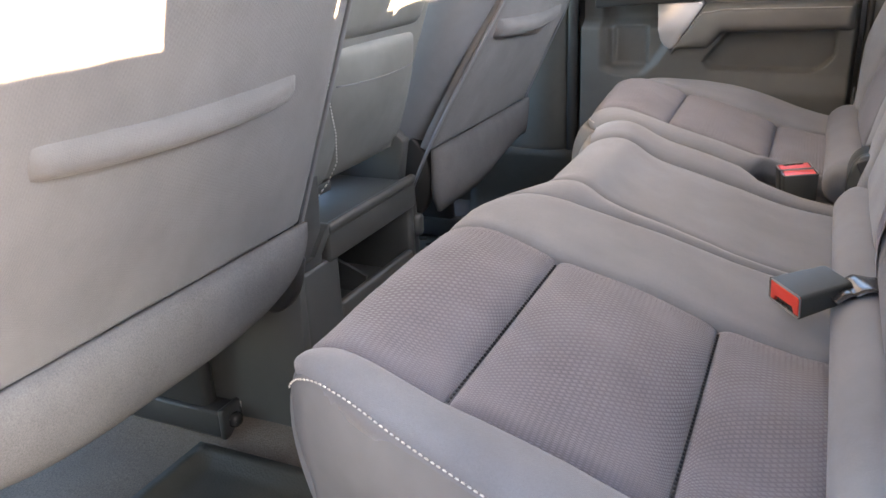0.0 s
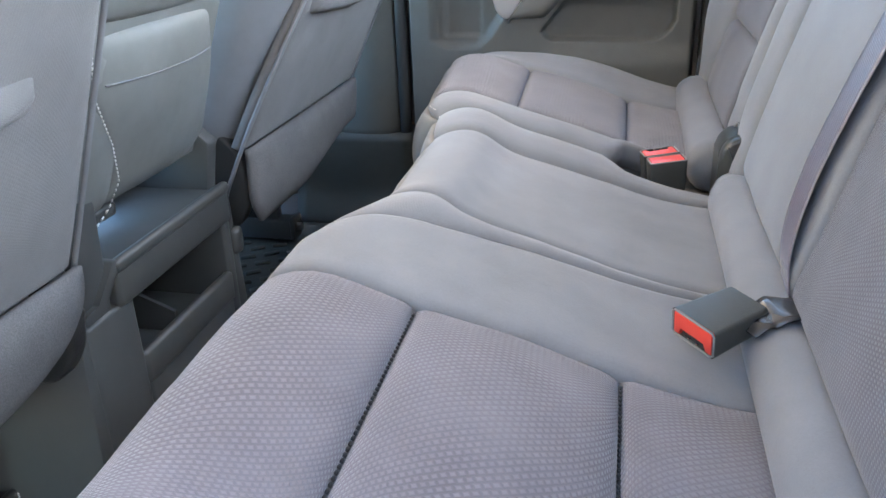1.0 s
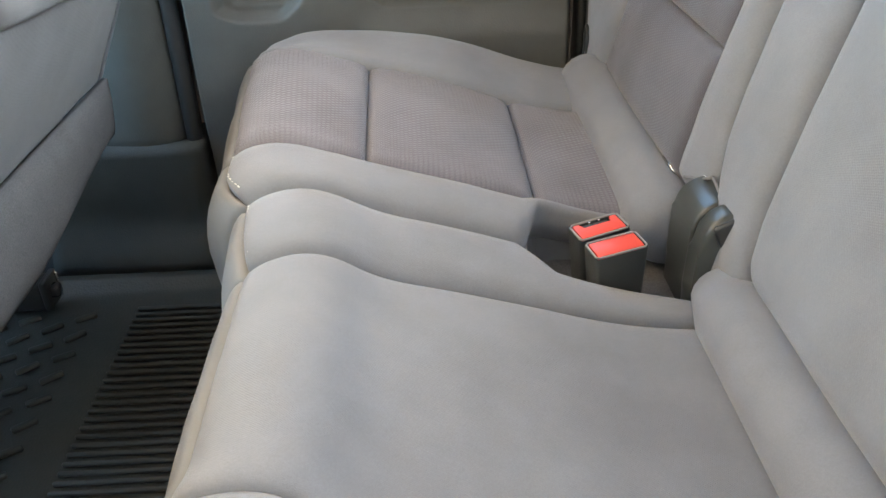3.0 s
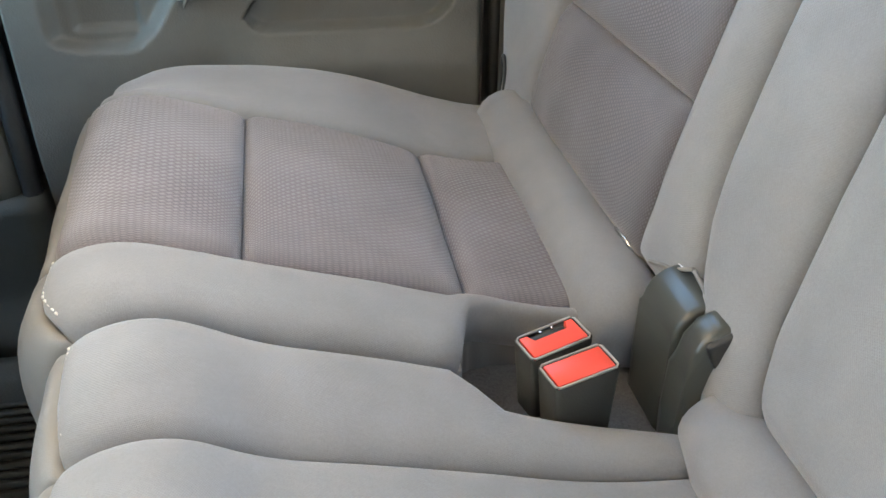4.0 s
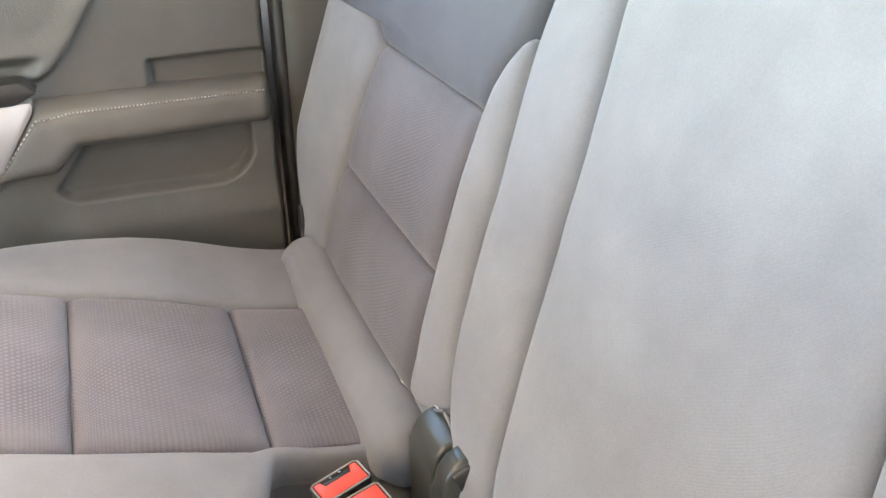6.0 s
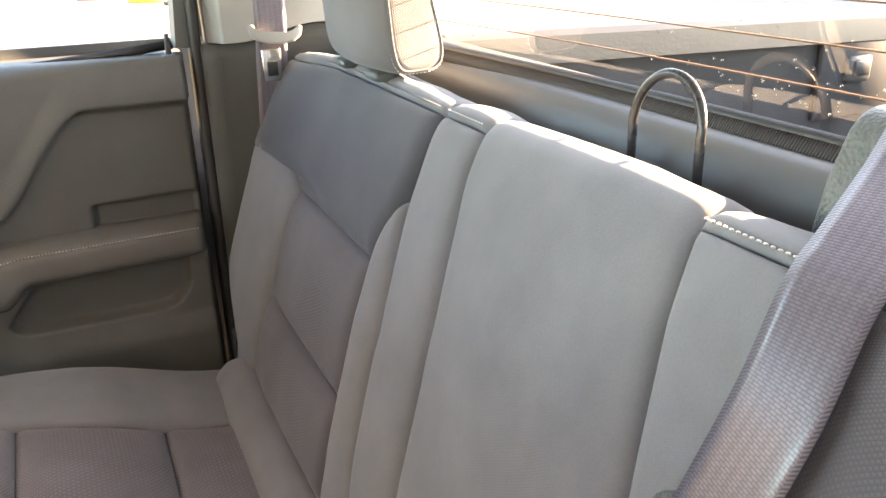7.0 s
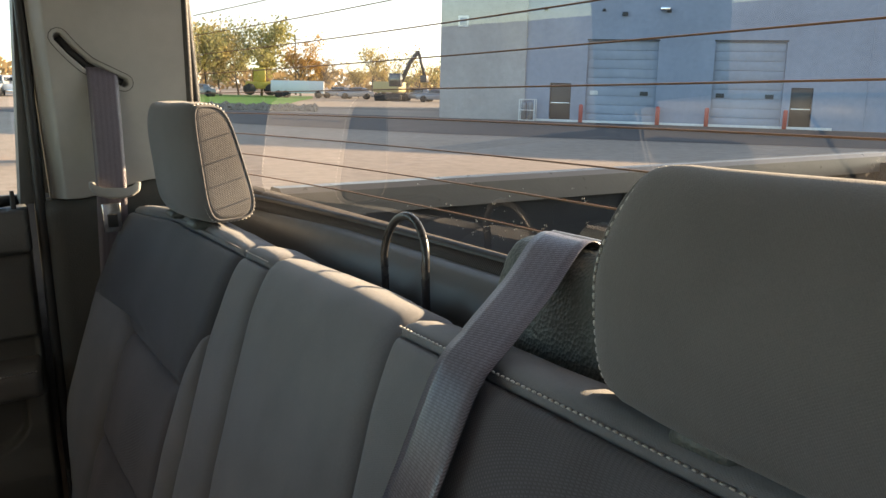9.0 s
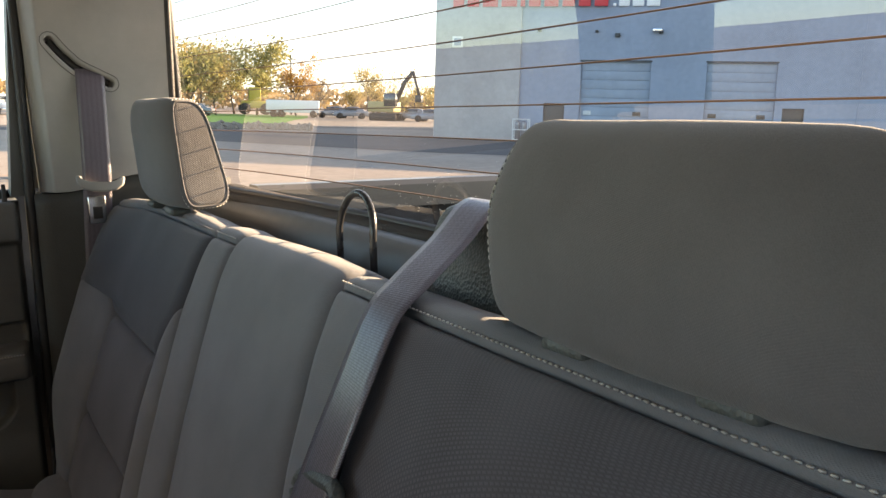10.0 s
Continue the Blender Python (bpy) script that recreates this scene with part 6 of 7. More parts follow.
BARK = rough_stuff("bark", (0.07, 0.055, 0.045), (0.14, 0.11, 0.09), 30.0, 0.95, 0.02, 2.0)


def leaf_mat(name, a, b):
    m, nt, bs = material(name, a, 0.7, 0.0, 0.2)
    geo = nt.nodes.new("ShaderNodeNewGeometry")
    col = ramp(nt, geo.outputs["Random Per Island"], a, b, 0.0, 1.0)
    nt.links.new(col, bs.inputs["Base Color"])
    # thin leaves let light through
    through_leaf = nt.nodes.new("ShaderNodeBsdfTranslucent")
    nt.links.new(col, through_leaf.inputs[0])
    mix = nt.nodes.new("ShaderNodeMixShader")
    mix.inputs[0].default_value = 0.5
    nt.links.new(bs.outputs[0], mix.inputs[1])
    nt.links.new(through_leaf.outputs[0], mix.inputs[2])
    nt.links.new(mix.outputs[0], nt.nodes["Material Output"].inputs[0])
    return m


# gold, orange, olive and rust tones are paled to stand in for distance haze
LEAF_GREEN = leaf_mat("leaf_green", (0.05, 0.09, 0.02), (0.14, 0.17, 0.04))
LEAF_GOLD = leaf_mat("leaf_gold", (0.30, 0.24, 0.09), (0.52, 0.41, 0.17))
LEAF_ORANGE = leaf_mat("leaf_orange", (0.34, 0.19, 0.06), (0.50, 0.32, 0.10))
LEAF_OLIVE = leaf_mat("leaf_olive", (0.24, 0.23, 0.09), (0.42, 0.38, 0.15))
LEAF_RUST = leaf_mat("leaf_rust", (0.26, 0.18, 0.09), (0.42, 0.30, 0.14))


def on_lot(ob, x, y, z=0.0, rz=0.0):
    ob.matrix_world = LOT @ pose(x, y, z, 0, 0, rz)
    return ob


def ground():
    bm = bmesh.new()
    rings = [0, 6, 14, 25, 40, 60, 90, 140, 220, 400, 800, 1600, 3000]
    n = 48
    last = None
    for r in rings:
        if r == 0:
            row = [bm.verts.new((0, 0, 0))]
        else:
            row = [bm.verts.new((r * math.cos(k * 2 * math.pi / n), r * math.sin(k * 2 * math.pi / n), 0.0)) for k in range(n)]
        if last:
            for k in range(n):
                if len(last) == 1:
                    bm.faces.new((last[0], row[k], row[(k + 1) % n]))
                else:
                    bm.faces.new((last[k], row[k], row[(k + 1) % n], last[(k + 1) % n]))
        last = row
    on_lot(tagged(part("ground", bm, CONCRETE, smooth=False), "pale sunlit concrete lot reaching the horizon", "ground", kind="structure"), 0, 0)


def sheet(name, outline, mat, label, category, z=0.01):
    bm = bmesh.new()
    bm.faces.new([bm.verts.new((x, y, z)) for x, y in outline])
    bmesh.ops.recalc_face_normals(bm, faces=bm.faces[:])
    o = part(name, bm, mat, smooth=False)
    return on_lot(tagged(o, label, category, kind="structure"), 0, 0)


WALL_AT = (33.5, 31.0)
WALL_TURN = math.degrees(math.atan2(-0.737, 0.676))


def building():
    b = thing("workshop_building", "large blue-grey workshop building with roller doors and a wall sign", "building")
    H, U0, U1 = 8.9, -13.3, 62.0
    holes = [(-7.02, -5.86, 0.0, 2.1), (-5.05, -1.35, 0.0, 4.36), (1.5, 4.97, 0.0, 4.36), (5.36, 6.42, 0.0, 2.1), (12.0, 15.6, 0.0, 4.36), (19.0, 22.6, 0.0, 4.36)]
    # front wall in upright strips that leave the openings free
    bm = bmesh.new()
    edge = -8.4
    for a, c, _, top in holes:
        rbox(bm, ((edge + a) / 2, 0.15, H / 2), (a - edge, 0.3, H), 0)
        rbox(bm, ((a + c) / 2, 0.15, (H + top) / 2), (c - a, 0.3, H - top), 0)
        edge = c
    rbox(bm, ((edge + U1) / 2, 0.15, H / 2), (U1 - edge, 0.3, H), 0)
    part("front_wall", bm, WALL_PAINT, b, smooth=False)
    box_part("end_bay", ((U0 - 8.4) / 2, 0.08, H / 2), (-8.4 - U0, 0.44, H), WALL_WARM, b, 0, label="warm grey end bay")
    box_part("side_wall", (U0 + 0.15, 14.0, H / 2), (0.3, 27.4, H), WALL_PAINT, b, 0)
    box_part("rear_wall", ((U0 + U1) / 2, 28.0, H / 2), (U1 - U0, 0.3, H), WALL_PAINT, b, 0)
    box_part("roof", ((U0 + U1) / 2, 14.1, H + 0.1), (U1 - U0 + 0.2, 28.4, 0.25), WALL_PAINT, b, 0.03)
    for i, (a, c, z0, top) in enumerate(holes):
        if top > 3:
            n = 9
            for k in range(n):
                h = top / n
                box_part("roller_slat", ((a + c) / 2, 0.20, h * (k + 0.5)), (c - a - 0.02, 0.06, h - 0.012), DOOR_PAINT, b, 0.006)
            w = box_part("door_window", (a + 0.42, 0.165, 1.62), (0.42, 0.02, 0.22), BLACK if i != 1 else WHITE_PAINT, b, 0.01)
            box_part("door_window", (c - 0.62, 0.165, 1.62), (0.42, 0.02, 0.22), BLACK, b, 0.01)
            for u in (a - 0.18, c + 0.18):
                bm = bmesh.new()
                tube(bm, [(u, -0.35, 0.0), (u, -0.35, 0.9), (u, -0.35, 0.98)], lambda t: 0.11 if t < 0.8 else 0.07, 12)
                part("bollard", bm, BOLLARD_RED, b, "faded red bollard")
            box_part("door_header", ((a + c) / 2, 0.10, top + 0.05), (c - a + 0.1, 0.22, 0.08), BLACK, b, 0.01)
        else:
            box_part("door_leaf", ((a + c) / 2, 0.16, top / 2), (c - a - 0.04, 0.05, top - 0.02), BLACK, b, 0.01, label="black steel door")
            box_part("door_bar", ((a + c) / 2, 0.115, 1.02), (c - a - 0.14, 0.04, 0.06), CHROME, b, 0.01)
    # white kerb along the foot
    box_part("kerb", (-0.4, -0.22, 0.05), (15.6, 0.24, 0.16), WHITE_PAINT, b, 0.02)
    # wall lamps, camera, square vent
    for u, z, s in ((-3.2, 5.75, 0.20), (-0.95, 5.9, 0.16), (-7.4, 6.0, 0.14), (-4.3, 5.95, 0.12), (11.2, 5.6, 0.3)):
        box_part("wall_fixture", (u, -0.08, z), (s * 1.4, 0.18, s), BLACK, b, 0.03)
    box_part("floodlight", (-1.15, -0.18, 6.0), (0.5, 0.3, 0.18), CHROME, b, 0.04)
    box_part("vent_frame", (-12.0, -0.16, 5.35), (0.62, 0.06, 0.62), WHITE_PAINT, b, 0.03)
    box_part("vent_core", (-12.0, -0.18, 5.35), (0.40, 0.05, 0.40), WALL_PAINT, b, 0.02)
    # wall panel joints
    for u in (8.9, 16.8, 26.0):
        box_part("joint_strip", (u, -0.004, H / 2), (0.05, 0.03, H), WALL_PAINT, b, 0.005)
    # sign: plain blocks in its two colours
    u = -12.3
    widths = [0.62, 0.66, 0.86, 0.86, 0.26, 0.64, 0.78, 0.68, 0.64, 0.72]
    for w in widths:
        box_part("sign_block", (u + w / 2, -0.18, 7.75), (w, 0.10, 1.02), SIGN_RED, b, 0.03, label="red sign block")
        u += w + 0.20
    u += 0.05
    for w, h in ((0.16, 0.16), (0.56, 0.78), (0.60, 0.78), (0.68, 0.78)):
        box_part("sign_block", (u + w / 2, -0.06, 7.24 + h / 2), (w, 0.10, h), SIGN_WHITE, b, 0.03, label="white sign block")
        u += w + 0.14
    # tank cage by the wall
    b.matrix_world = LOT @ pose(WALL_AT[0], WALL_AT[1], 0, 0, 0, WALL_TURN)
    c = thing("gas_cage", "white steel gas bottle cage standing by the wall", "cage")
    for x in (-0.42, 0.42):
        for y in (-0.3, 0.3):
            box_part("cage_post", (x, y, 0.6), (0.05, 0.05, 1.2), WHITE_PAINT, c, 0.01)
    for z in (0.06, 0.6, 1.17):
        box_part("cage_rail", (0, -0.3, z), (0.86, 0.04, 0.05), WHITE_PAINT, c, 0.01)
        box_part("cage_rail", (0, 0.3, z), (0.86, 0.04, 0.05), WHITE_PAINT, c, 0.01)
    for x in (-0.2, 0.15):
        bm = bmesh.new()
        tube(bm, [(x, 0, 0.05), (x, 0, 0.85), (x, 0, 0.98), (x, 0, 1.05)], lambda t: 0.15 if t < 0.7 else 0.05, 12)
        part("gas_bottle", bm, BODY_GREY, c)
    c.matrix_world = b.matrix_world @ pose(-8.1, -0.65, 0)


def pickup_box():
    """The truck's own cargo bed behind the glass."""
    t = thing("cargo_bed", "dark lined pickup cargo bed with grey rail caps", "truck bed")
    slope = -0.024
    def zz(x, z):
        return z + slope * (x - 0.45)
    for y0, y1, inner in ((1.86, 2.02, 1), (-0.04, 0.12, -1)):
        bm = bmesh.new()
        A = [bm.verts.new((0.42, y, zz(0.42, z))) for y, z in ((y0, 0.95), (y1, 0.95), (y1, 1.53), (y0, 1.53))]
        B = [bm.verts.new((2.42, y, zz(2.42, z))) for y, z in ((y0, 0.95), (y1, 0.95), (y1, 1.53), (y0, 1.53))]
        for i in range(4):
            bm.faces.new((A[i], A[(i + 1) % 4], B[(i + 1) % 4], B[i]))
        bm.faces.new(A[::-1])
        bm.faces.new(B)
        side = part("side_panel", bm, BED_LINER, t, "dark lined bed side", False)
        ya, yb = (y0 - 0.022, y0 + 0.060) if inner > 0 else (y1 - 0.060, y1 + 0.022)
        bm = bmesh.new()
        prof = [(ya, 1.508), (ya + 0.004, 1.556), (ya + 0.02, 1.566), (yb - 0.02, 1.566), (yb, 1.55), (yb, 1.508)]
        rows = [[bm.verts.new((x, y, zz(x, z))) for y, z in prof] for x in (0.40, 0.9, 1.4, 1.9, 2.44)]
        n = len(prof)
        for P, Q in zip(rows, rows[1:]):
            for k in range(n):
                bm.faces.new((P[k], P[(k + 1) % n], Q[(k + 1) % n], Q[k]))
        bm.faces.new(rows[0])
        bm.faces.new(rows[-1][::-1])
        part("rail_cap", bm, RAIL_CAP, t, "grey bed rail cap", False)
    # tie-down recess
    p = box_part("tie_down_panel", (1.43, 1.853, 1.40), (0.28, 0.016, 0.17), BED_LINER, t, 0.006)
    box_part("tie_down", (1.40, 1.842, 1.425), (0.075, 0.02, 0.060), CONSOLE, p, 0.014, label="folding tie-down cup")
    box_part("tie_bar", (1.40, 1.830, 1.428), (0.050, 0.008, 0.034), BLACK, p, 0.004)
    box_part("bed_floor", (1.42, 0.99, 0.93), (2.04, 1.78, 0.05), BED_LINER, t, 0)
    box_part("front_panel", (0.425, 0.99, 1.22), (0.03, 1.76, 0.56), BED_LINER, t, 0)
    box_part("tailgate", (2.40, 0.99, 1.21), (0.07, 1.74, 0.56), BED_LINER, t, 0.01)
    for k in range(10):
        box_part("floor_rib", (1.42, 0.20 + 0.175 * k, 0.958), (1.95, 0.07, 0.016), BED_LINER, t, 0.004)
    # outer skin, frame and wheels carry it all
    box_part("chassis", (0.1, 0.99, 0.60), (4.6, 1.5, 0.16), BLACK, t, 0.02)
    for x in (1.35, -2.05):
        for y in (0.20, 1.78):
            bm = bmesh.new()
            tube(bm, [(x, y - 0.13, 0.40), (x, y - 0.11, 0.40), (x, y + 0.11, 0.40), (x, y + 0.13, 0.40)], lambda q: 0.40 if 0.1 < q < 0.9 else 0.36, 24)
            part("wheel", bm, TYRE, t)


def vehicle(paint, kind, label):
    """A parked car or pickup seen from afar; its tail points to local -y."""
    v = thing("parked_pickup" if kind == "pickup" else "parked_car", label, "pickup" if kind == "pickup" else "car", "parked vehicles")
    if kind == "pickup":
        body = [(-2.9, 0.55), (-2.9, 1.12), (-1.1, 1.15), (-0.6, 1.15), (1.3, 1.15), (2.85, 1.05), (2.95, 0.75), (2.95, 0.5)]
        cabp = [(-0.95, 1.13), (-0.85, 1.80), (-0.55, 1.92), (0.75, 1.92), (1.5, 1.13)]
    else:
        body = [(-2.2, 0.35), (-2.25, 0.85), (-2.0, 0.98), (2.0, 0.88), (2.25, 0.6), (2.25, 0.3)]
        cabp = [(-1.75, 0.95), (-1.15, 1.42), (-0.6, 1.48), (0.35, 1.46), (1.25, 0.92)]
    bm = bmesh.new()
    prism(bm, body, "x", -0.95, 0.95)
    bmesh.ops.bevel(bm, geom=bm.edges[:], offset=0.07, segments=2, affect="EDGES", profile=0.5, clamp_overlap=True)
    part("body", bm, paint, v)
    bm = bmesh.new()
    vs = prism(bm, cabp, "x", -0.85, 0.85)
    for q in vs:
        if q.co.z > 1.3:
            q.co.x *= 0.84
    bmesh.ops.bevel(bm, geom=bm.edges[:], offset=0.06, segments=2, affect="EDGES", profile=0.5, clamp_overlap=True)
    cabin = part("cabin", bm, paint, v)
    zmid = 1.55 if kind == "pickup" else 1.22
    yb = -0.90 if kind == "pickup" else -1.48
    bm = bmesh.new()
    rbox(bm, (0, yb, zmid), (1.30, 0.05, 0.34 if kind == "pickup" else 0.26), 0.02, pose(0, 0, 0, -8 if kind == "pickup" else -38, 0, 0))
    part("rear_window", bm, CAR_GLASS, cabin)
    for sx in (-1, 1):
        bm = bmesh.new()
        rbox(bm, (sx * 0.80, 0.05, zmid), (0.05, 1.5, 0.34), 0.03, pose(0, 0, 0, 0, -12 * sx, 0))
        part("side_window", bm, CAR_GLASS, cabin)
        box_part("tail_lamp", (sx * 0.84, body[0][0] - 0.01, 0.95 if kind == "pickup" else 0.78), (0.16, 0.06, 0.36 if kind == "pickup" else 0.18), LAMP_RED, v, 0.02)
        for y in (-1.75, 1.85) if kind == "pickup" else (-1.35, 1.4):
            bm = bmesh.new()
            tube(bm, [(sx * 0.98, y, 0.38), (sx * 0.72, y, 0.38)], 0.38, 18)
            part("wheel", bm, TYRE, v)
    box_part("bumper", (0, body[0][0] - 0.08, 0.52 if kind == "pickup" else 0.42), (1.8, 0.14, 0.2), CHROME if kind == "pickup" else BLACK, v, 0.04)
    return v


def cone(x, y, z=0.0, h=0.92, label="tall orange traffic cone standing on the lot", kind_group="traffic cones"):
    c = thing("traffic_cone", label, "traffic cone", kind_group)
    bm = bmesh.new()
    tube(bm, [(0, 0, 0.04 + (h - 0.04) * k / 6) for k in range(7)], lambda t: lerp(0.15, 0.03, t), 18)
    part("body", bm, CONE_ORANGE, c)
    box_part("base", (0, 0, 0.025), (0.40, 0.40, 0.05), TYRE, c, 0.01)
    for t in (0.55, 0.75):
        bm = bmesh.new()
        tube(bm, [(0, 0, 0.04 + (h - 0.04) * t), (0, 0, 0.04 + (h - 0.04) * (t + 0.09))], lambda q: lerp(0.15, 0.03, t) + 0.004 - 0.009 * q, 18)
        part("band", bm, SIGN_WHITE, c, "pale reflective band")
    return on_lot(c, x, y, z)


def lamp_base(x, y):
    b = thing("lamp_base", "grey concrete lamp post base with yellow painted bands", "lamp base")
    bm = bmesh.new()
    tube(bm, [(0, 0, 0), (0, 0, 0.02), (0, 0, 1.28), (0, 0, 1.34)], lambda t: 0.34 if t < 0.9 else 0.31, 24)
    part("shaft", bm, rough_stuff("bare_concrete", (0.42, 0.42, 0.42), (0.55, 0.55, 0.54), 8.0, 0.9, 0.004, 1.0), b)
    for z0, z1 in ((0.0, 0.22), (1.20, 1.36)):
        bm = bmesh.new()
        tube(bm, [(0, 0, z0), (0, 0, z1)], 0.352, 24)
        part("band", bm, YELLOW, b, "yellow painted band")
    return on_lot(b, x, y)


def tree(x, y, h, mat, seed, spread=0.42, dense=2600, label="autumn tree with thinning golden leaves"):
    rnd = random.Random(seed)
    t = thing("tree", label, "tree", "trees beyond the lot")
    bm = bmesh.new()
    tips = []
    def limb(p, d, length, r, depth):
        pts = [Vector(p)]
        q = Vector(p)
        for k in range(5):
            d = (d + Vector((rnd.uniform(-.22, .22), rnd.uniform(-.22, .22), rnd.uniform(-.02, .16)))).normalized()
            q = q + d * length / 5
            pts.append(q.copy())
        tube(bm, pts, lambda s: r * (1 - 0.75 * s), 6)
        if depth:
            for k in range(4 if depth == 2 else 3):
                a = rnd.uniform(0, 6.28)
                j = rnd.randint(2, 5)
                nd = (d * 0.5 + Vector((math.cos(a), math.sin(a), rnd.uniform(0.1, 0.7)))).normalized()
                limb(pts[j], nd, length * rnd.uniform(0.5, 0.75), r * 0.5, depth - 1)
        if depth < 2:
            tips.extend(pts[2:])
    limb((0, 0, 0), Vector((0, 0, 1)), h * 0.55, h * 0.022, 2)
    for k in range(4):
        a = k * 1.57 + rnd.uniform(-.5, .5)
        limb((0, 0, h * rnd.uniform(0.25, 0.5)), Vector((math.cos(a), math.sin(a), 0.8)).normalized(), h * spread, h * 0.010, 1)
    part("trunk", bm, BARK, t)
    verts, faces = [], []
    s = h * 0.026
    for k in range(dense):
        c = rnd.choice(tips) + Vector((rnd.gauss(0, 1), rnd.gauss(0, 1), rnd.gauss(0, 0.9))) * h * 0.062
        n = Vector((rnd.gauss(0, 1), rnd.gauss(0, 1), rnd.gauss(0, 1))).normalized()
        u = n.orthogonal().normalized()
        w = n.cross(u)
        z = s * rnd.uniform(0.5, 1.2)
        i = len(verts)
        verts += [c + u * z, c + w * z * 0.6, c - u * z, c - w * z * 0.6]
        faces.append((i, i + 1, i + 2, i + 3))
    me = bpy.data.meshes.new("crown")
    me.from_pydata([tuple(v) for v in verts], [], faces)
    me.materials.append(mat)
    o = new("crown", me)
    o.parent = t
    return on_lot(t, x, y)


def far_woods():
    """A low ragged belt of trees on the skyline."""
    rnd = random.Random(5)
    verts, faces = [], []
    for k in range(9000):
        a = rnd.uniform(-0.35, 1.15)
        d = rnd.uniform(190, 240)
        x, y = d * math.sin(a), d * math.cos(a)
        top = 5.5 + 3.0 * noise.noise(Vector((a * 14, 1.3, 0))) + 2.2 * noise.noise(Vector((a * 60, 4.0, 0)))
        z = max(0.2, rnd.uniform(0, 1) ** 0.7 * top)
        n = Vector((rnd.gauss(0, 1), rnd.gauss(0, 1), rnd.gauss(0, 1))).normalized()
        u = n.orthogonal().normalized() * rnd.uniform(0.5, 1.1)
        w = n.cross(u) * 0.7
        i = len(verts)
        c = Vector((x, y, z))
        verts += [c + u, c + w, c - u, c - w]
        faces.append((i, i + 1, i + 2, i + 3))
    me = bpy.data.meshes.new("far_woods")
    me.from_pydata([tuple(v) for v in verts], [], faces)
    me.materials.append(LEAF_RUST)
    on_lot(tagged(new("far_woods", me), "distant belt of brown autumn woods", "woods", kind="stuff"), 0, 0)


# yellow dulled in the colour to suggest distance haze
MACHINE, _, _ = material("hazed_yellow_paint", (0.44, 0.34, 0.14), 0.6)


def excavator(x, y, rz):
    e = thing("excavator", "yellow excavator with its dark boom raised beyond the lot", "excavator")
    for sx in (-0.9, 0.9):
        box_part("track", (sx, 0, 0.45), (0.5, 3.4, 0.9), TYRE, e, 0.3)
    box_part("house", (0.1, 0.2, 1.6), (2.4, 3.2, 1.2), MACHINE, e, 0.12)
    box_part("cab", (-0.7, -0.9, 2.4), (0.9, 1.4, 1.5), CAR_GLASS, e, 0.1)
    bm = bmesh.new()
    tube(bm, [(0.3, -1.0, 1.8), (0.3, -2.2, 4.4), (0.3, -3.2, 5.6)], 0.25, 8)
    part("boom", bm, BLACK, e)
    bm = bmesh.new()
    tube(bm, [(0.3, -3.2, 5.7), (0.3, -4.0, 3.0)], 0.18, 8)
    part("stick", bm, BLACK, e)
    box_part("bucket", (0.3, -4.0, 2.6), (0.9, 0.8, 0.8), BLACK, e, 0.1)
    return on_lot(e, x, y, 0, rz)


def pole(x, y, h, label="thin wooden utility pole"):
    p = thing("utility_pole", label, "pole", "poles")
    bm = bmesh.new()
    tube(bm, [(0, 0, h * k / 4) for k in range(5)], lambda t: 0.14 - 0.05 * t, 8)
    part("shaft", bm, BARK, p)
    box_part("cross_arm", (0, 0, h - 0.6), (1.8, 0.1, 0.12), BARK, p, 0.01)
    return on_lot(p, x, y)


def at_heading(deg, d):
    return d * math.sin(radians(deg)), d * math.cos(radians(deg))


ground()
building()
pickup_box()
# asphalt apron in front of the workshop, lawn and bare earth beyond
sheet("road", [(16.0, 26.5), (27.0, 16.0), (60, -20), (64, -16), (34.0, 31.5), (23.0, 42.5), (8, 60), (0, 52)], ASPHALT, "dark asphalt apron along the workshop", "road", 0.012)
sheet("lawn", [at_heading(11, 66), at_heading(20.2, 64), at_heading(21.5, 84), at_heading(22.5, 100), at_heading(22.5, 118), at_heading(11, 118)], GRASS, "bright green lawn beyond the lot", "lawn", 0.05)
sheet("dirt", [at_heading(20.4, 62), at_heading(32, 60), at_heading(33, 130), at_heading(19, 130)], DIRT, "bare pale earth with rubble", "dirt", 0.02)
far_woods()
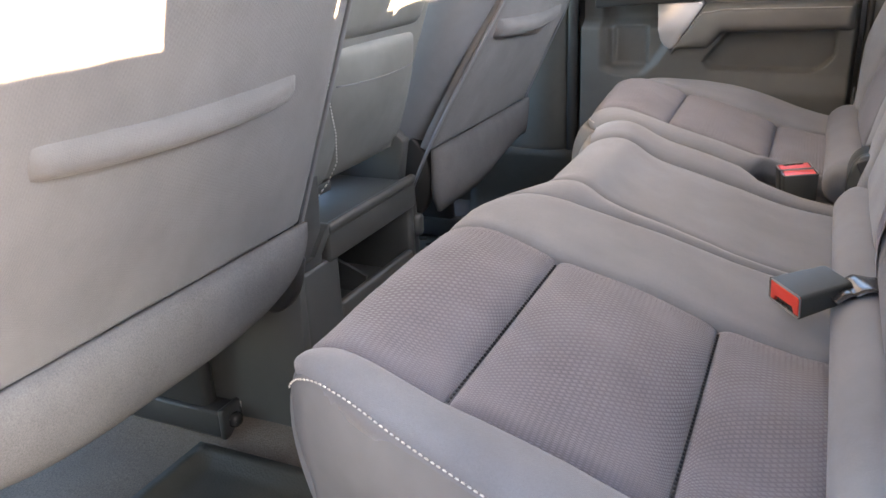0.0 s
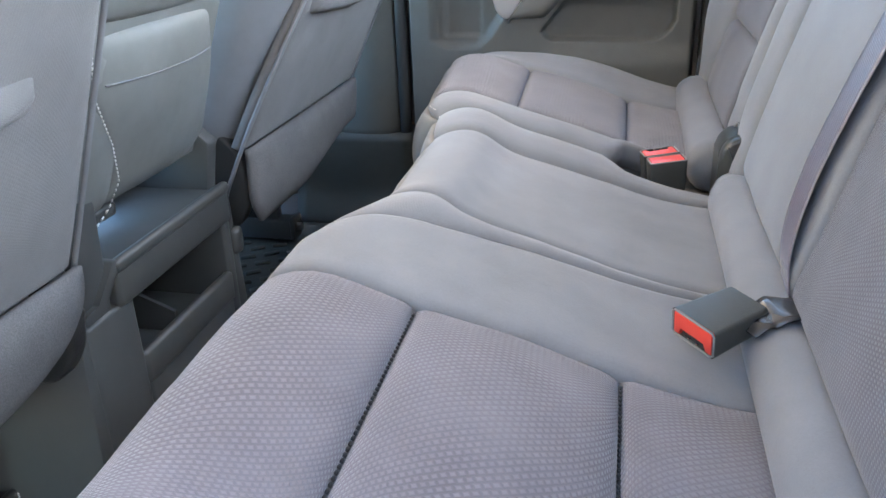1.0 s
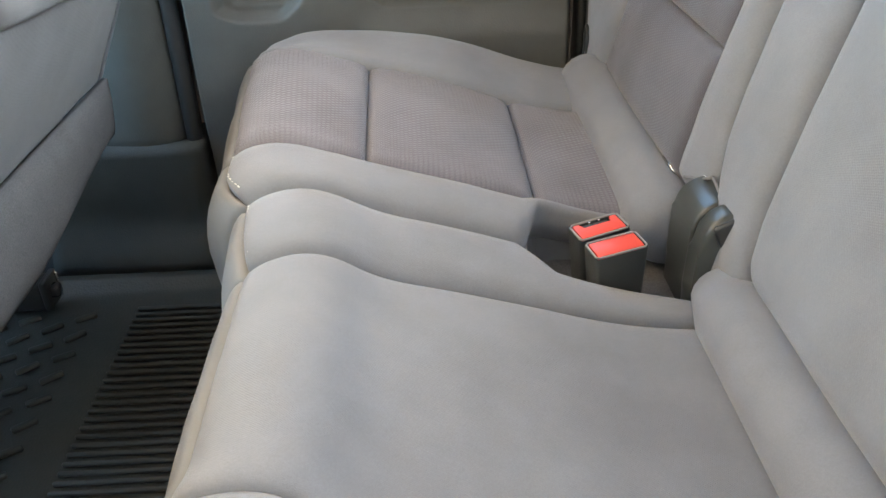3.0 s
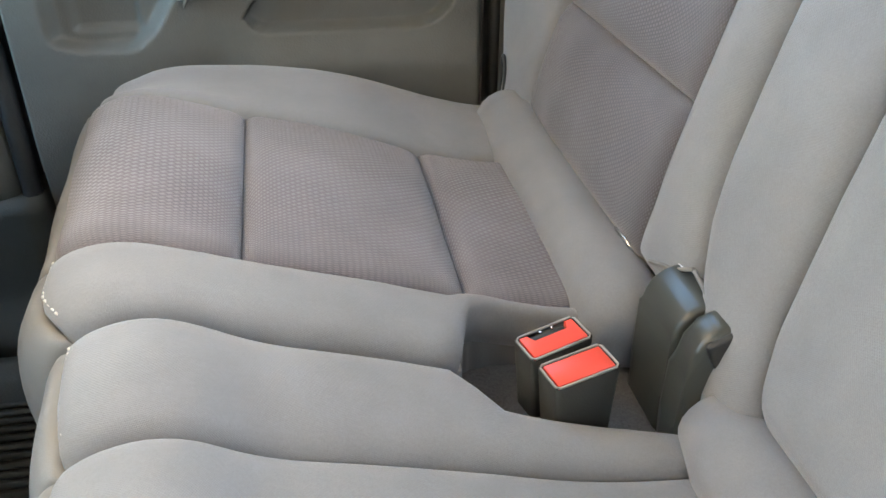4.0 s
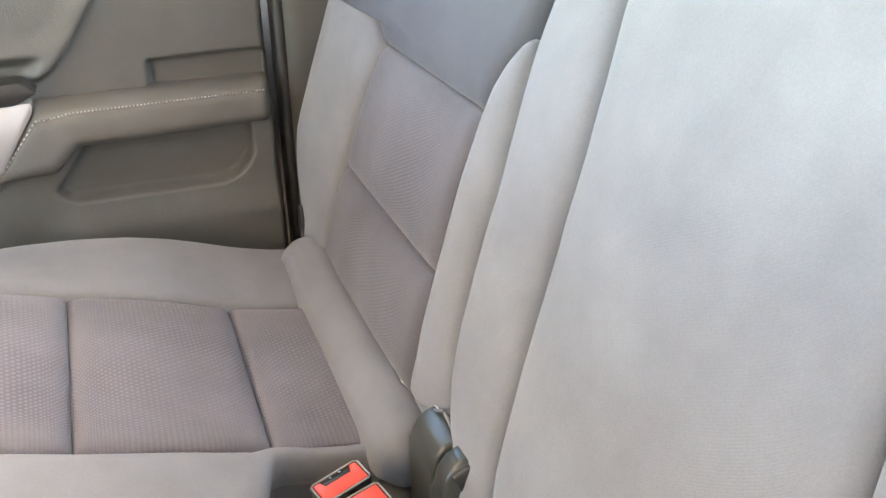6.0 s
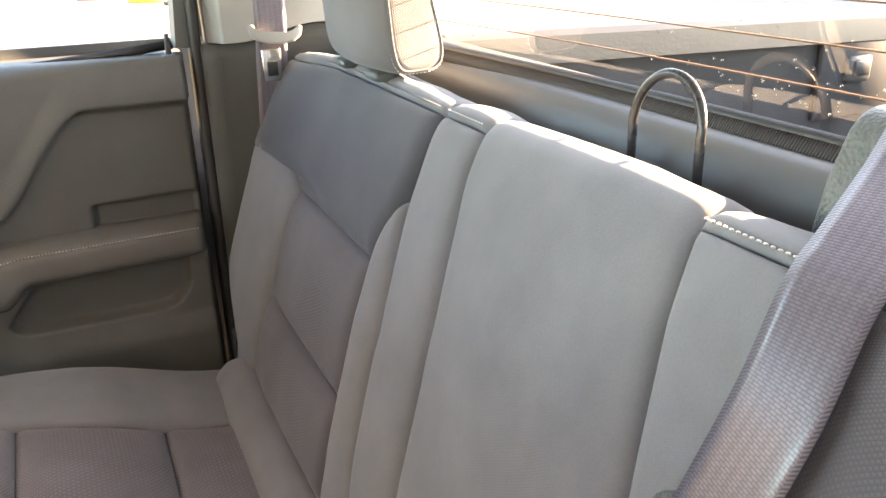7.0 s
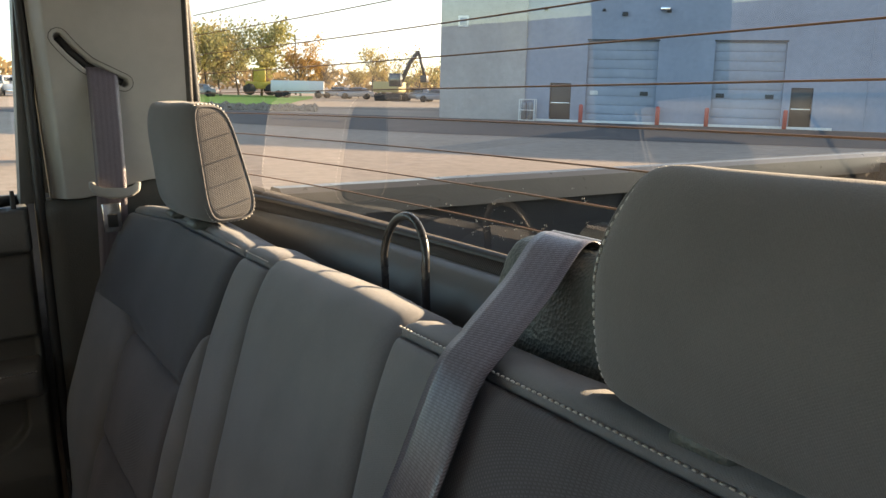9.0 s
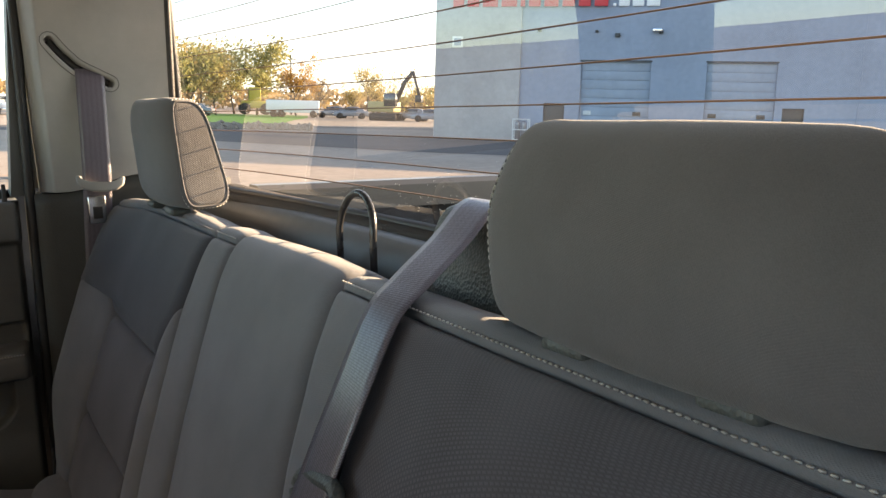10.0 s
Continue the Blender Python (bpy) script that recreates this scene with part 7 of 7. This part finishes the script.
for k, (deg, d, h, mat, dense, lab) in enumerate([
        (14.6, 104, 8.8, LEAF_OLIVE, 5200, "broad tree with olive and golden leaves"), (16.4, 108, 7.2, LEAF_GOLD, 4200, "rounded tree with golden leaves"), (12.6, 106, 8.6, LEAF_GOLD, 4200, "rounded tree with golden brown leaves"), (25.6, 112, 4.6, LEAF_GOLD, 1800, "low shrub with golden leaves"), (27.2, 114, 4.8, LEAF_GOLD, 1800, "low shrub with golden leaves"), (28.9, 112, 4.4, LEAF_OLIVE, 1800, "low shrub with olive leaves"), (30.6, 112, 4.2, LEAF_GOLD, 1600, "low shrub with golden leaves"),
        (15.5, 118, 9.6, LEAF_GOLD, 3000, "broad tree with golden brown leaves"), (17.6, 122, 8.2, LEAF_OLIVE, 3200, "rounded tree with dull green leaves"),
        (13.2, 120, 9.0, LEAF_RUST, 3000, "tree with rusty brown leaves"), (19.1, 112, 9.6, LEAF_OLIVE, 3600, "tall slender tree with thin green crown"),
        (21.7, 116, 7.6, LEAF_ORANGE, 2800, "small tree with bright orange leaves"), (23.3, 120, 5.9, LEAF_RUST, 1900, "small tree with rusty leaves"),
        (26.6, 124, 7.5, LEAF_GOLD, 1300, "small tree with golden leaves"), (28.0, 126, 8.0, LEAF_RUST, 250, "nearly bare slender tree"), (29.8, 124, 6.5, LEAF_GOLD, 400, "small tree with golden leaves"), (31.0, 122, 5.5, LEAF_GREEN, 500, "low tree with green leaves")]):
    tx, ty = at_heading(deg, d)
    tree(tx, ty, h, mat, 20 + k, 0.45, int(dense * 0.75), lab)
excavator(*at_heading(27.8, 96), 40)


def loader(x, y, rz):
    w = thing("wheel_loader", "yellow wheel loader standing behind the lawn", "loader")
    box_part("frame", (0, 0, 1.25), (1.7, 3.6, 0.9), YELLOW, w, 0.12)
    cabin = box_part("cab", (0, 0.1, 2.55), (1.45, 1.5, 1.7), YELLOW, w, 0.10)
    for yy in (-0.70, 0.90):
        box_part("cab_window", (0, yy, 2.75), (1.10, 0.06, 0.95), CAR_GLASS, cabin, 0.04)
    for sx in (-1, 1):
        for yy in (-1.25, 1.35):
            bm = bmesh.new()
            tube(bm, [(sx * 0.75, yy, 0.72), (sx * 1.20, yy, 0.72)], 0.72, 16)
            part("wheel", bm, TYRE, w)
    prism_part("bucket", [(-2.1, 0.25), (-3.0, 0.2), (-3.0, 0.35), (-2.35, 1.15), (-2.1, 1.05)], "x", -1.2, 1.2, YELLOW, w, 0.04)
    return on_lot(w, x, y, 0.2, rz)


def berm():
    """A low ridge of pale rubble along the edge of the lawn."""
    rnd = random.Random(31)
    verts, faces = [], []
    for k in range(1500):
        a, d = rnd.uniform(14.5, 22.5), 56 + rnd.gauss(0, 0.8)
        x, y = d * math.sin(radians(a)), d * math.cos(radians(a))
        ridge = 0.42 * math.exp(-((d - 56) / 1.0) ** 2) * (0.75 + 0.5 * noise.noise(Vector((a * 1.3, 0, 0))))
        c, r = Vector((x, y, rnd.uniform(0, 1) * max(0.06, ridge))), rnd.uniform(0.08, 0.26)
        tip = [c + Vector(v) * r * rnd.uniform(0.6, 1.2) for v in ((1, 0, 0), (-1, 0, 0), (0, 1, 0), (0, -1, 0), (0, 0, 0.8), (0, 0, -0.8))]
        i = len(verts)
        verts += tip
        faces += [(i + p, i + q, i + t) for p, q, t in ((0, 2, 4), (2, 1, 4), (1, 3, 4), (3, 0, 4), (2, 0, 5), (1, 2, 5), (3, 1, 5), (0, 3, 5))]
    me = bpy.data.meshes.new("rubble")
    me.from_pydata([tuple(v) for v in verts], [], faces)
    me.materials.append(DIRT)
    on_lot(tagged(new("rubble", me), "low ridge of pale broken rubble beside the lawn", "rubble", kind="stuff"), 0, 0)


berm()
loader(*at_heading(19.0, 108), 75)
pole(*at_heading(21.4, 130), 9.0)
# long white trailer
tr = thing("trailer", "long white box trailer parked beyond the lawn", "trailer")
box_part("box", (0, 0, 1.35), (6.4, 2.4, 1.5), BODY_WHITE, tr, 0.05)
for x in (-2.3, -1.4, 2.5):
    bm = bmesh.new()
    tube(bm, [(x, -1.25, 0.45), (x, 1.25, 0.45)], 0.45, 14)
    part("wheel", bm, TYRE, tr)
on_lot(tr, *at_heading(21.5, 104), 0, -25)
car_a = vehicle(BODY_GREY, "car", "grey car parked beyond the lot")
on_lot(car_a, *at_heading(30.9, 94), 0, 60)
for k, (deg, d, rz) in enumerate([(29.7, 98, 50), (25.4, 104, 70), (24.2, 106, 70), (15.0, 100, 60)]):
    xx, yy = at_heading(deg, d)
    copy_thing(car_a, LOT @ pose(xx, yy, 0, 0, 0, rz))
# row of parked pickups, tails towards the truck
first = {}
for k in range(13):
    paint = (BODY_WHITE, BODY_GREY, BODY_WHITE, BODY_WHITE, BODY_BLUE, BODY_WHITE, BODY_RED)[k % 7]
    px, py = -9.0 + 1.75 * k, 80 + 0.9 * k
    if paint.name not in first:
        lab = {"white_car_paint": "white pickup parked tail out in a row", "grey_car_paint": "grey pickup parked tail out in a row", "blue_car_paint": "dark blue pickup parked tail out in a row", "dark_red_car_paint": "dark red pickup parked tail out in a row"}[paint.name]
        first[paint.name] = on_lot(vehicle(paint, "pickup", lab), px, py, 0, -28)
    else:
        copy_thing(first[paint.name], LOT @ pose(px, py, 0, 0, 0, -28))
cone(0.42, 20.3)
lamp_base(1.55, 19.6)
cone(1.42, 19.6, 1.36, 0.95, "tall orange traffic cone standing on a lamp base")
cone(2.05, 18.9)
pole(0.5, 100, 9.0)
# unseen panel added to hold back doorway light; blue-grey to cool the cab
bm = bmesh.new()
rbox(bm, (-0.7, -1.15, 1.35), (3.8, 0.2, 2.9), 0.01)
tagged(part("doorway_light_block", bm, rough_stuff("light_block_grey", (0.17, 0.182, 0.20), (0.23, 0.243, 0.265), 5.0, 0.9, 0.003, 1.0)), "unseen blue-grey panel added to block light at the open doorway", "wall", kind="structure")
